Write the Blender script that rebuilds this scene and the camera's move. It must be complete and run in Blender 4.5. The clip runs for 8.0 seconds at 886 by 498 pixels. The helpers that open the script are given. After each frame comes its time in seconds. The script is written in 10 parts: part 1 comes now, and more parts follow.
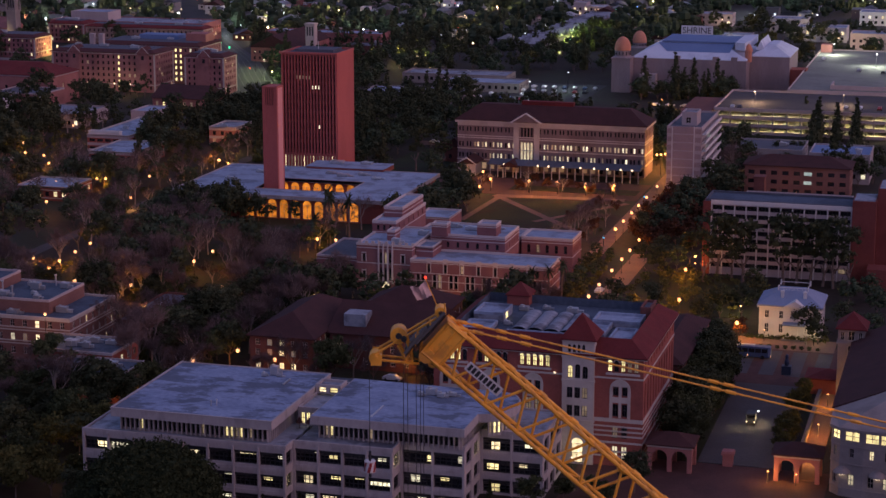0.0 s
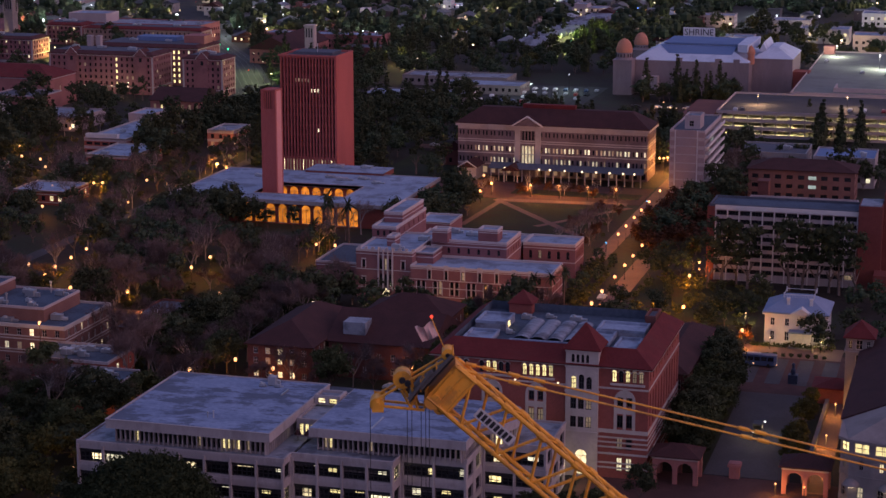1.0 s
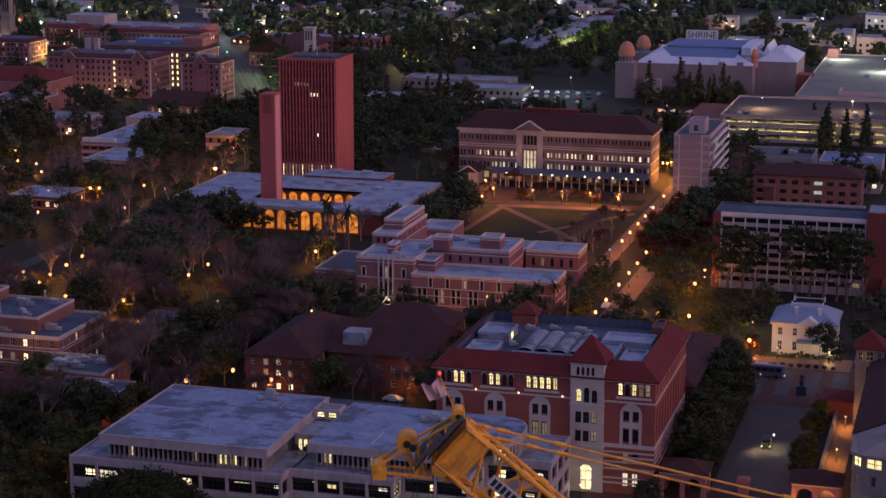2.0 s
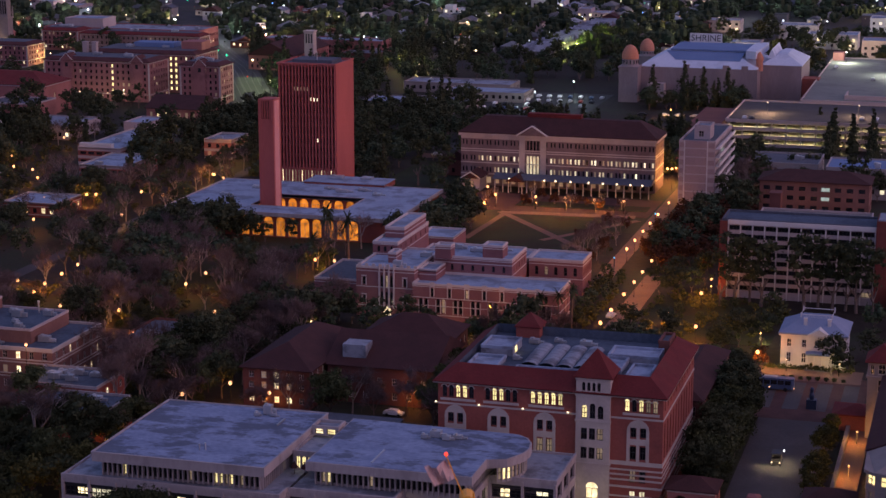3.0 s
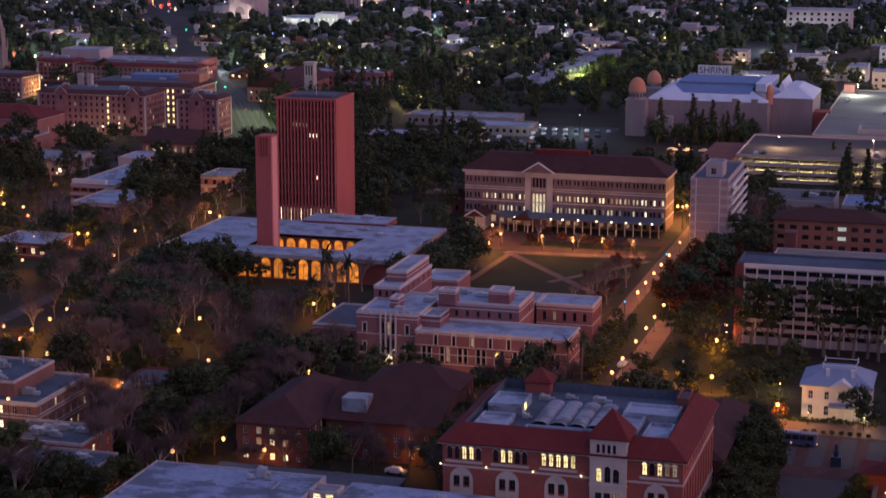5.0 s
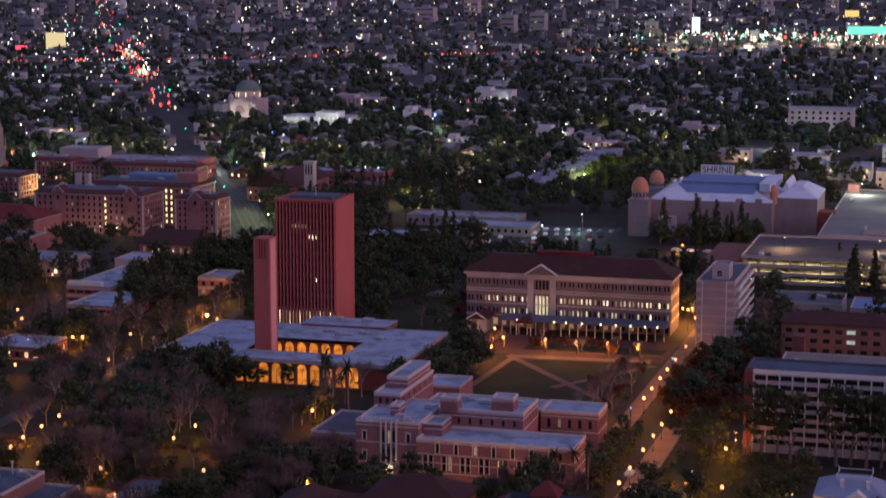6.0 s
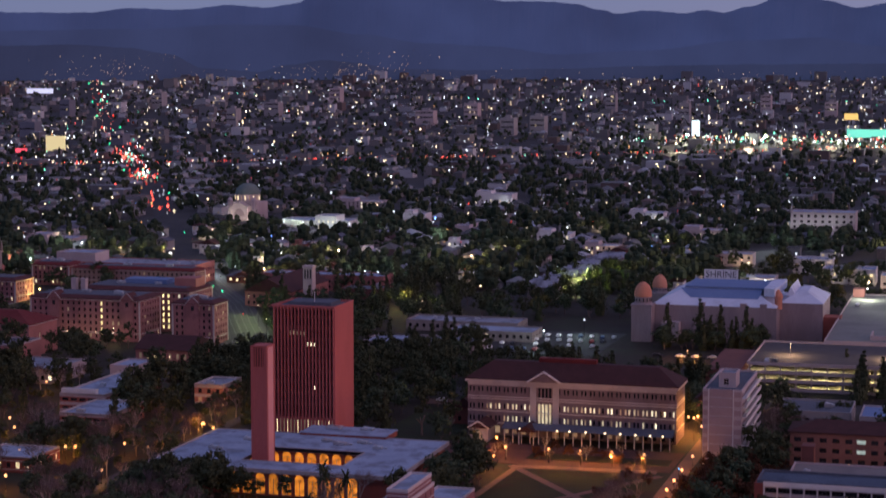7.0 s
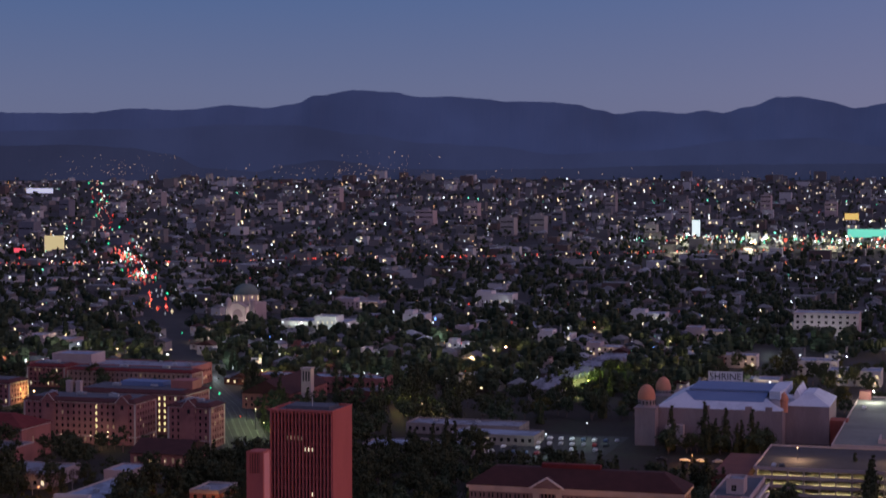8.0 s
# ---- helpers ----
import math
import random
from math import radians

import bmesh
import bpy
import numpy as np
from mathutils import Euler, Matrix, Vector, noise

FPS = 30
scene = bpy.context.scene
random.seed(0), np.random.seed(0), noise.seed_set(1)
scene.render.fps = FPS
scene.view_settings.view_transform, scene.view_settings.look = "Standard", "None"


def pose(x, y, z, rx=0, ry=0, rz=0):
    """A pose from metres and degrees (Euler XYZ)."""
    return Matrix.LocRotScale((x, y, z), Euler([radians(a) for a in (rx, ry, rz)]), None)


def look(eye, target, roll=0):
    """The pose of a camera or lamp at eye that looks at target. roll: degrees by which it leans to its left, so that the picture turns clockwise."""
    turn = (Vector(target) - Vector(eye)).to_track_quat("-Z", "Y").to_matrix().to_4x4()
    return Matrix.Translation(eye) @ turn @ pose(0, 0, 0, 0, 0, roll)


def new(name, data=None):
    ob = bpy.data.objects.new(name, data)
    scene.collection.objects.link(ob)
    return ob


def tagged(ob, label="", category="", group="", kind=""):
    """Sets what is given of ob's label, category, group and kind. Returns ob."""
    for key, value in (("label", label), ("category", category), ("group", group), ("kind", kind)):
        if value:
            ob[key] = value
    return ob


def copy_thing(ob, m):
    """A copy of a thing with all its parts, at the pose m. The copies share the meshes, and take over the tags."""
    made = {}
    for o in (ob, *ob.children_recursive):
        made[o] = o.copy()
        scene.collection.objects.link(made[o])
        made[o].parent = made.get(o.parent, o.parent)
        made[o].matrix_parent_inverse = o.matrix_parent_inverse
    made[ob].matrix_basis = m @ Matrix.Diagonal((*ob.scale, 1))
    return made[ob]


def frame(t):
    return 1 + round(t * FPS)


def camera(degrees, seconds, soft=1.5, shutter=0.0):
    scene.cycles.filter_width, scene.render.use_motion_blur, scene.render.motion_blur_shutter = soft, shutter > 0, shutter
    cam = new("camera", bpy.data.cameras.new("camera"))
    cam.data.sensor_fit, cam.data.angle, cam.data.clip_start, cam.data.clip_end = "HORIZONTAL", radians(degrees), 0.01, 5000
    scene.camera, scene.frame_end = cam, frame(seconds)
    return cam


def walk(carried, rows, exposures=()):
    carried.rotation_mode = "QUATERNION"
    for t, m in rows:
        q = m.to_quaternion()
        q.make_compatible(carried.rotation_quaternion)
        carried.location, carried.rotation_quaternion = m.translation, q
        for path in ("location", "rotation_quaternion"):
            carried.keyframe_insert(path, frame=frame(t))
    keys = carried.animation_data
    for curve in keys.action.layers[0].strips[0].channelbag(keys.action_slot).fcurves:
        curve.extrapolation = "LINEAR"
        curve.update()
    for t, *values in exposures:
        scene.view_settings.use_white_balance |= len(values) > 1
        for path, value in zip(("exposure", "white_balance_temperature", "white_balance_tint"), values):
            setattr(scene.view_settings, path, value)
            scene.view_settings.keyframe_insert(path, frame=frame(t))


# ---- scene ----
cam = camera(26.222, 8.0, shutter=0.5)
PATH = [
    (0.0, pose(0.000, -0.000, 126.878, 77.561, 0, 16.090)),
    (0.5, pose(-1.159, 3.343, 126.894, 77.544, 0, 16.080)),
    (1.0, pose(-2.354, 6.936, 126.847, 77.573, 0, 16.075)),
    (1.5, pose(-3.745, 10.991, 126.806, 77.585, 0, 16.068)),
    (3.0, pose(-8.059, 24.705, 126.647, 77.647, 0, 16.108)),
    (3.5, pose(-9.607, 29.588, 126.652, 77.655, 0, 16.124)),
    (4.0, pose(-11.232, 34.665, 126.585, 77.668, 0, 16.139)),
    (4.2, pose(-11.915, 36.772, 126.583, 77.666, 0, 16.141)),
    (5.3, pose(-15.876, 48.745, 126.643, 79.199, 0, 16.152)),
    (5.5, pose(-16.617, 50.909, 126.675, 79.806, 0, 16.152)),
    (6.0, pose(-18.451, 56.239, 126.702, 81.373, 0, 16.142)),
    (6.5, pose(-20.263, 61.532, 126.748, 82.922, 0, 16.137)),
    (7.0, pose(-21.952, 66.863, 126.787, 84.442, 0, 16.132)),
    (7.5, pose(-23.650, 72.260, 126.824, 85.949, 0, 16.131)),
    (8.0, pose(-25.384, 77.640, 126.789, 87.437, 0, 16.121)),
]
walk(cam, PATH, [(0, 0.18), (1.5, 0.22), (3.5, 0.28), (4.2, 0.3), (5.5, 0.4), (6, 0.27), (6.5, 0.22), (7, 0.17), (7.5, 0), (8, -0.23)])

# ---- world: dusk sky, afterglow on the side of +X ----
SKY = 1.12
world = bpy.data.worlds.new("dusk_sky")
scene.world = world
world.use_nodes = True
wn, wl = world.node_tree.nodes, world.node_tree.links
wn.clear()
w_out = wn.new("ShaderNodeOutputWorld")
w_bg = wn.new("ShaderNodeBackground")
w_tc = wn.new("ShaderNodeTexCoord")
w_sep = wn.new("ShaderNodeSeparateXYZ")
w_ramp = wn.new("ShaderNodeValToRGB")
w_map = wn.new("ShaderNodeMapRange")
w_dot = wn.new("ShaderNodeVectorMath")
w_dot.operation = "DOT_PRODUCT"
w_dot.inputs[1].default_value = Vector((0.97, -0.12, 0.05)).normalized()
w_pow = wn.new("ShaderNodeMapRange")
w_pow.interpolation_type = "SMOOTHERSTEP"
w_pow.inputs["From Min"].default_value = -0.6
w_pow.inputs["From Max"].default_value = 1.0
w_mix = wn.new("ShaderNodeMix")
w_mix.data_type = "RGBA"
w_mix.blend_type = "ADD"
w_mix.inputs[7].default_value = (0.29, 0.15, 0.16, 1)
wl.new(w_tc.outputs["Generated"], w_sep.inputs[0])
w_map.inputs["From Min"].default_value = -0.05
w_map.inputs["From Max"].default_value = 1.0
wl.new(w_sep.outputs["Z"], w_map.inputs["Value"])
wl.new(w_map.outputs[0], w_ramp.inputs[0])
ramp = w_ramp.color_ramp
ramp.elements[0].position, ramp.elements[0].color = 0.0, (0.05, 0.05, 0.085, 1)
ramp.elements[1].position, ramp.elements[1].color = 1.0, (0.088, 0.130, 0.29, 1)
for pos, col in ((0.05, (0.155, 0.162, 0.262)), (0.085, (0.136, 0.162, 0.290)), (0.14, (0.080, 0.138, 0.305)), (0.35, (0.084, 0.127, 0.280))):
    ramp.elements.new(pos).color = (*col, 1)
wl.new(w_ramp.outputs[0], w_mix.inputs[6])
wl.new(w_tc.outputs["Generated"], w_dot.inputs[0])
wl.new(w_dot.outputs["Value"], w_pow.inputs["Value"])
wl.new(w_pow.outputs[0], w_mix.inputs[0])
wl.new(w_mix.outputs[2], w_bg.inputs[0])
w_bg.inputs[1].default_value = SKY
wl.new(w_bg.outputs[0], w_out.inputs[0])
# the sun is below the horizon: a very wide, weak afterglow
sun = new("afterglow", bpy.data.lights.new("afterglow", "SUN"))
sun.data.energy, sun.data.angle, sun.data.color = 0.55, radians(36), (1.0, 0.55, 0.55)
sun.matrix_world = look((80, -14, 13), (0, 0, 0))


# ---- materials ----
def shader(name):
    m = bpy.data.materials.new(name)
    m.use_nodes = True
    return m, m.node_tree.nodes, m.node_tree.links, m.node_tree.nodes["Principled BSDF"]


def surface(name, a, b, rough=0.85, metal=0.0, coarse=0.12, fine=1.6, bump=0.3, stain=None, stain_scale=0.08, stain_amount=0.5, own=0.0, streak=1.0, along=1.0, cut=0.5):
    """A weathered surface: two tones mixed by coarse and fine noise, stains with a shape of their own, a fine relief."""
    m, n, l, p = shader(name)
    tc = n.new("ShaderNodeTexCoord")
    mp = n.new("ShaderNodeMapping")
    mp.inputs["Scale"].default_value = (along, 1, streak)
    l.new(tc.outputs["Object"], mp.inputs[0])
    n1, n2, mx = n.new("ShaderNodeTexNoise"), n.new("ShaderNodeTexNoise"), n.new("ShaderNodeMath")
    n1.inputs["Scale"].default_value, n2.inputs["Scale"].default_value = coarse, fine
    n1.inputs["Detail"].default_value, n2.inputs["Detail"].default_value = 5, 4
    l.new(mp.outputs[0], n1.inputs["Vector"])
    l.new(mp.outputs[0], n2.inputs["Vector"])
    mx.operation = "MULTIPLY_ADD"
    mx.inputs[1].default_value = 0.5
    l.new(n2.outputs[0], mx.inputs[0])
    half = n.new("ShaderNodeMath")
    half.operation = "MULTIPLY"
    half.inputs[1].default_value = 0.5
    l.new(n1.outputs[0], half.inputs[0])
    l.new(half.outputs[0], mx.inputs[2])
    spread = n.new("ShaderNodeMapRange")
    spread.inputs["From Min"].default_value, spread.inputs["From Max"].default_value = 0.32, 0.68
    l.new(mx.outputs[0], spread.inputs["Value"])
    mix = n.new("ShaderNodeMix")
    mix.data_type = "RGBA"
    mix.inputs[6].default_value, mix.inputs[7].default_value = (*a, 1), (*b, 1)
    l.new(spread.outputs[0], mix.inputs[0])
    out = mix.outputs[2]
    if stain:
        n3, r3, m3 = n.new("ShaderNodeTexNoise"), n.new("ShaderNodeMapRange"), n.new("ShaderNodeMix")
        n3.inputs["Scale"].default_value, n3.inputs["Detail"].default_value, n3.inputs["Roughness"].default_value = stain_scale, 8, 0.65
        r3.inputs["From Min"].default_value, r3.inputs["From Max"].default_value, r3.inputs["To Max"].default_value = cut, cut + 0.09, stain_amount
        m3.data_type = "RGBA"
        m3.inputs[7].default_value = (*stain, 1)
        l.new(mp.outputs[0], n3.inputs["Vector"])
        l.new(n3.outputs[0], r3.inputs["Value"])
        l.new(r3.outputs[0], m3.inputs[0])
        l.new(out, m3.inputs[6])
        out = m3.outputs[2]
    if own:
        info, hsv, mr = n.new("ShaderNodeObjectInfo"), n.new("ShaderNodeHueSaturation"), n.new("ShaderNodeMapRange")
        mr.inputs["To Min"].default_value, mr.inputs["To Max"].default_value = 1 - own, 1 + own
        l.new(info.outputs["Random"], mr.inputs["Value"])
        l.new(mr.outputs[0], hsv.inputs["Value"])
        l.new(out, hsv.inputs["Color"])
        out = hsv.outputs[0]
    l.new(out, p.inputs["Base Color"])
    p.inputs["Roughness"].default_value, p.inputs["Metallic"].default_value = rough, metal
    p.inputs["Specular IOR Level"].default_value = 0.18 if rough > 0.7 else 0.5
    if bump:
        bp = n.new("ShaderNodeBump")
        bp.inputs["Strength"].default_value, bp.inputs["Distance"].default_value = bump, 0.05
        l.new(n2.outputs[0], bp.inputs["Height"])
        l.new(bp.outputs[0], p.inputs["Normal"])
    return m


def foliage(name, a, b, island=0.35):
    m, n, l, p = shader(name)
    geo, info, mix, hsv, mr = (n.new(k) for k in ("ShaderNodeNewGeometry", "ShaderNodeObjectInfo", "ShaderNodeMix", "ShaderNodeHueSaturation", "ShaderNodeMapRange"))
    mix.data_type = "RGBA"
    mix.inputs[6].default_value, mix.inputs[7].default_value = (*a, 1), (*b, 1)
    l.new(geo.outputs["Random Per Island"], mix.inputs[0])
    mr.inputs["To Min"].default_value, mr.inputs["To Max"].default_value = 1 - island, 1 + island
    l.new(info.outputs["Random"], mr.inputs["Value"])
    l.new(mr.outputs[0], hsv.inputs["Value"])
    l.new(mix.outputs[2], hsv.inputs["Color"])
    l.new(hsv.outputs[0], p.inputs["Base Color"])
    p.inputs["Roughness"].default_value = 0.9
    p.inputs["Specular IOR Level"].default_value = 0.08
    return m


def island_paint(name, colours, rough=0.85):
    """Paint that changes from piece to piece of one mesh."""
    m, n, l, p = shader(name)
    geo, rp, nz, mx = (n.new(k) for k in ("ShaderNodeNewGeometry", "ShaderNodeValToRGB", "ShaderNodeTexNoise", "ShaderNodeMix"))
    cr = rp.color_ramp
    cr.interpolation = "CONSTANT"
    cr.elements[0].color = (*colours[0], 1)
    cr.elements[1].position, cr.elements[1].color = 1 / len(colours), (*colours[1], 1)
    for i, c in enumerate(colours[2:], 2):
        cr.elements.new(i / len(colours)).color = (*c, 1)
    l.new(geo.outputs["Random Per Island"], rp.inputs[0])
    nz.inputs["Scale"].default_value = 0.4
    mx.data_type, mx.blend_type = "RGBA", "MULTIPLY"
    mx.inputs[0].default_value = 0.5
    l.new(rp.outputs[0], mx.inputs[6])
    l.new(nz.outputs[0], mx.inputs[7])
    l.new(mx.outputs[2], p.inputs["Base Color"])
    p.inputs["Roughness"].default_value = rough
    return m


def glow(name, colour, strength, vary=0.0, sampled=False, scale=0.7):
    """A lamp's globe, a lit sign, or the lit room behind a pane."""
    m, n, l, p = shader(name)
    p.inputs["Base Color"].default_value = (*[c * 0.5 for c in colour], 1)
    p.inputs["Emission Color"].default_value = (*colour, 1)
    p.inputs["Emission Strength"].default_value = strength
    if vary:
        info, nz, tc, mr, mu, mr2 = (n.new(k) for k in ("ShaderNodeObjectInfo", "ShaderNodeTexNoise", "ShaderNodeTexCoord", "ShaderNodeMapRange", "ShaderNodeMath", "ShaderNodeMapRange"))
        nz.noise_dimensions = "4D"
        nz.inputs["Scale"].default_value = scale
        l.new(tc.outputs["Object"], nz.inputs["Vector"])
        mul = n.new("ShaderNodeMath")
        mul.operation = "MULTIPLY"
        mul.inputs[1].default_value = 37.0
        l.new(info.outputs["Random"], mul.inputs[0])
        l.new(mul.outputs[0], nz.inputs["W"])
        mr.inputs["From Min"].default_value, mr.inputs["From Max"].default_value = 0.3, 0.7
        mr.inputs["To Min"].default_value, mr.inputs["To Max"].default_value = (1 - vary) * strength, strength * (1 + vary * 0.6)
        l.new(nz.outputs[0], mr.inputs["Value"])
        mr2.inputs["To Min"].default_value, mr2.inputs["To Max"].default_value = 0.45, 1.25
        l.new(info.outputs["Random"], mr2.inputs["Value"])
        mu.operation = "MULTIPLY"
        l.new(mr.outputs[0], mu.inputs[0])
        l.new(mr2.outputs[0], mu.inputs[1])
        l.new(mu.outputs[0], p.inputs["Emission Strength"])
    m.cycles.emission_sampling = "AUTO" if sampled else "NONE"
    return m


BRICK = surface("red_brick", (0.24, 0.075, 0.062), (0.33, 0.105, 0.085), coarse=0.15, fine=2.5, stain=(0.16, 0.06, 0.055), stain_amount=0.4)
BRICK_DARK = surface("brown_brick", (0.125, 0.055, 0.05), (0.19, 0.078, 0.066), coarse=0.15, fine=2.5, stain=(0.10, 0.05, 0.045))
BRICK_PINK = surface("pink_brick", (0.30, 0.125, 0.118), (0.40, 0.175, 0.16), coarse=0.2, fine=3, stain=(0.24, 0.11, 0.1))
BRICK_GREY = surface("grey_brick", (0.18, 0.13, 0.137), (0.25, 0.187, 0.193), coarse=0.2, fine=3, stain=(0.14, 0.1, 0.095))
BRICK_ROSE = surface("rose_brick", (0.39, 0.105, 0.095), (0.48, 0.14, 0.125), coarse=0.1, fine=3, streak=0.25, stain=(0.36, 0.1, 0.09), stain_amount=0.35)
STONE = surface("cream_stone", (0.44, 0.385, 0.35), (0.56, 0.50, 0.46), coarse=0.3, fine=4, stain=(0.33, 0.285, 0.26))
CONCRETE = surface("pale_concrete", (0.34, 0.305, 0.31), (0.44, 0.40, 0.40), coarse=0.2, fine=3, streak=0.3, stain=(0.25, 0.225, 0.23), stain_scale=0.25)
CONCRETE_DARK = surface("grey_concrete", (0.26, 0.25, 0.26), (0.36, 0.34, 0.34), coarse=0.2, fine=2)
WHITE = surface("white_paint", (0.58, 0.56, 0.55), (0.70, 0.68, 0.66), coarse=0.4, fine=5, bump=0.1)
PLASTER = surface("pale_plaster", (0.40, 0.335, 0.335), (0.49, 0.415, 0.41), coarse=0.1, fine=2, streak=0.3, stain=(0.38, 0.32, 0.32))
ROOF_GREY = surface("grey_roof_felt", (0.20, 0.225, 0.275), (0.33, 0.36, 0.42), coarse=0.09, fine=0.8, stain=(0.11, 0.115, 0.14), stain_scale=0.12, stain_amount=0.8)
ROOF_STAINED = surface("stained_roof_membrane", (0.15, 0.195, 0.30), (0.30, 0.37, 0.52), coarse=0.22, fine=1.8, stain=(0.085, 0.10, 0.135), stain_scale=0.2, stain_amount=0.8, along=0.62, cut=0.475)
ROOF_PALE = surface("pale_roof_membrane", (0.22, 0.28, 0.385), (0.35, 0.42, 0.54), coarse=0.1, fine=1.0, stain=(0.16, 0.18, 0.225), stain_scale=0.14, stain_amount=0.75)
ROOF_DARK = surface("dark_roof_felt", (0.075, 0.083, 0.105), (0.13, 0.14, 0.17), coarse=0.1, fine=1.2)
ROOF_BLUE = surface("blue_roof_sheet", (0.13, 0.20, 0.36), (0.17, 0.25, 0.42), coarse=0.1, fine=1.5)
TILE = surface("red_clay_tiles", (0.105, 0.020, 0.021), (0.172, 0.033, 0.032), coarse=0.3, fine=3.5, bump=0.8, stain=(0.14, 0.04, 0.035))
TILE_DARK = surface("dark_clay_tiles", (0.046, 0.022, 0.022), (0.080, 0.034, 0.033), coarse=0.3, fine=3.5, bump=0.8)
SLATE = surface("blue_slate", (0.20, 0.25, 0.36), (0.27, 0.32, 0.44), coarse=0.3, fine=3.5, bump=0.5)
METAL = surface("galvanised_metal", (0.42, 0.43, 0.45), (0.55, 0.56, 0.58), rough=0.45, metal=0.7, coarse=0.5, fine=5, bump=0.1, own=0.2)
DARK_METAL = surface("dark_metal", (0.03, 0.03, 0.035), (0.05, 0.05, 0.055), rough=0.5, metal=0.4, bump=0.1)
CRANE = surface("crane_yellow_paint", (0.92, 0.39, 0.035), (0.98, 0.46, 0.05), rough=0.5, coarse=0.8, fine=6, bump=0.15, stain=(0.38, 0.17, 0.05), stain_scale=1.2, stain_amount=0.5)
OCHRE = surface("ochre_dome_tiles", (0.48, 0.20, 0.13), (0.60, 0.27, 0.17), coarse=0.3, fine=2, bump=0.3)
ASPHALT = surface("asphalt", (0.040, 0.038, 0.040), (0.065, 0.062, 0.062), coarse=0.1, fine=1.5, stain=(0.03, 0.03, 0.03))
PAVING = surface("brick_paving", (0.15, 0.085, 0.068), (0.22, 0.125, 0.10), coarse=0.15, fine=2.0, stain=(0.13, 0.09, 0.08))
SLABS = surface("concrete_paving", (0.17, 0.155, 0.15), (0.25, 0.23, 0.22), coarse=0.15, fine=2.0, stain=(0.13, 0.12, 0.12))
GRASS = surface("lawn_grass", (0.020, 0.026, 0.010), (0.038, 0.042, 0.017), coarse=0.08, fine=1.2, bump=0.6, stain=(0.030, 0.022, 0.013), stain_scale=0.09, stain_amount=0.8)
SOIL = surface("campus_ground", (0.020, 0.017, 0.013), (0.048, 0.038, 0.030), coarse=0.03, fine=0.5, bump=0.6, stain=(0.03, 0.045, 0.02), stain_scale=0.03)
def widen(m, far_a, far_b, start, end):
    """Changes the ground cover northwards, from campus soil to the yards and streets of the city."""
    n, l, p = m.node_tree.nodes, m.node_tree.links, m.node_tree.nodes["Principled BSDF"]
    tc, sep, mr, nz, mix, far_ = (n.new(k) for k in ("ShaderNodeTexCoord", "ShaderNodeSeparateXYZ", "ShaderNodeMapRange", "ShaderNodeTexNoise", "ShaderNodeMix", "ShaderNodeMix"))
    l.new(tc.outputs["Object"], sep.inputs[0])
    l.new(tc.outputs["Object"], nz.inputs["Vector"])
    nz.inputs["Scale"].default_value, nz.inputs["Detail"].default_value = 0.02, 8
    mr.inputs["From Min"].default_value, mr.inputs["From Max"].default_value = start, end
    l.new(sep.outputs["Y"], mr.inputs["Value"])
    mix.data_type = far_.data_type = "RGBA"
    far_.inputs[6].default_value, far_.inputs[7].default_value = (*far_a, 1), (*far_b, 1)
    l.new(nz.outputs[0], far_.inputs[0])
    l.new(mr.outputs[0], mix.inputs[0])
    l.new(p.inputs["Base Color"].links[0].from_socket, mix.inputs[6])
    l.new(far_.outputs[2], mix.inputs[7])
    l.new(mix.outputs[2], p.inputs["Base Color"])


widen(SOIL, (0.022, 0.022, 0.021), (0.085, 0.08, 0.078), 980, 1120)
GLASS = surface("dark_window_glass", (0.012, 0.012, 0.016), (0.03, 0.03, 0.036), rough=0.12, coarse=0.6, fine=2, bump=0, own=0.4)
# lighter rose for the campanile's right face, with the afterglow in its colour
ROSE_LIT_SIDE = surface("rose_lit_side", (0.62, 0.27, 0.25), (0.72, 0.34, 0.31), coarse=0.1, fine=3, streak=0.25)
WORN_ASPHALT = surface("worn_asphalt", (0.060, 0.062, 0.055), (0.092, 0.094, 0.083), coarse=0.06, fine=1.2, stain=(0.06, 0.06, 0.058))
PLAZA = surface("plaza_paving", (0.062, 0.059, 0.062), (0.095, 0.09, 0.093), coarse=0.12, fine=1.5, stain=(0.065, 0.06, 0.062))
# grey of the far towers, shifted to blue to stand for haze
TOWER_GREY = surface("hazed_tower_grey", (0.13, 0.14, 0.175), (0.20, 0.21, 0.25), coarse=0.05, fine=0.5)
COLLEGE_BRICK = surface("rose_purple_brick", (0.215, 0.095, 0.102), (0.30, 0.140, 0.142), coarse=0.2, fine=3, stain=(0.19, 0.085, 0.088))
BRICK_DEEP = surface("deep_red_brick", (0.165, 0.048, 0.042), (0.225, 0.068, 0.058), coarse=0.15, fine=2.5, stain=(0.12, 0.04, 0.036), stain_amount=0.4)
BRICK_TAN = surface("tan_red_brick", (0.19, 0.095, 0.082), (0.26, 0.135, 0.115), coarse=0.15, fine=2.5, stain=(0.15, 0.08, 0.07))
PANEL_ROSE = surface("rose_grey_panel", (0.29, 0.215, 0.22), (0.37, 0.28, 0.285), coarse=0.15, fine=3)
OLD_STONE = surface("weathered_stone", (0.25, 0.215, 0.205), (0.33, 0.285, 0.27), coarse=0.3, fine=4, stain=(0.19, 0.165, 0.16))
THEATRE_WALL = surface("dusty_plaster", (0.255, 0.205, 0.215), (0.32, 0.262, 0.272), coarse=0.1, fine=2, streak=0.3, stain=(0.22, 0.18, 0.19))
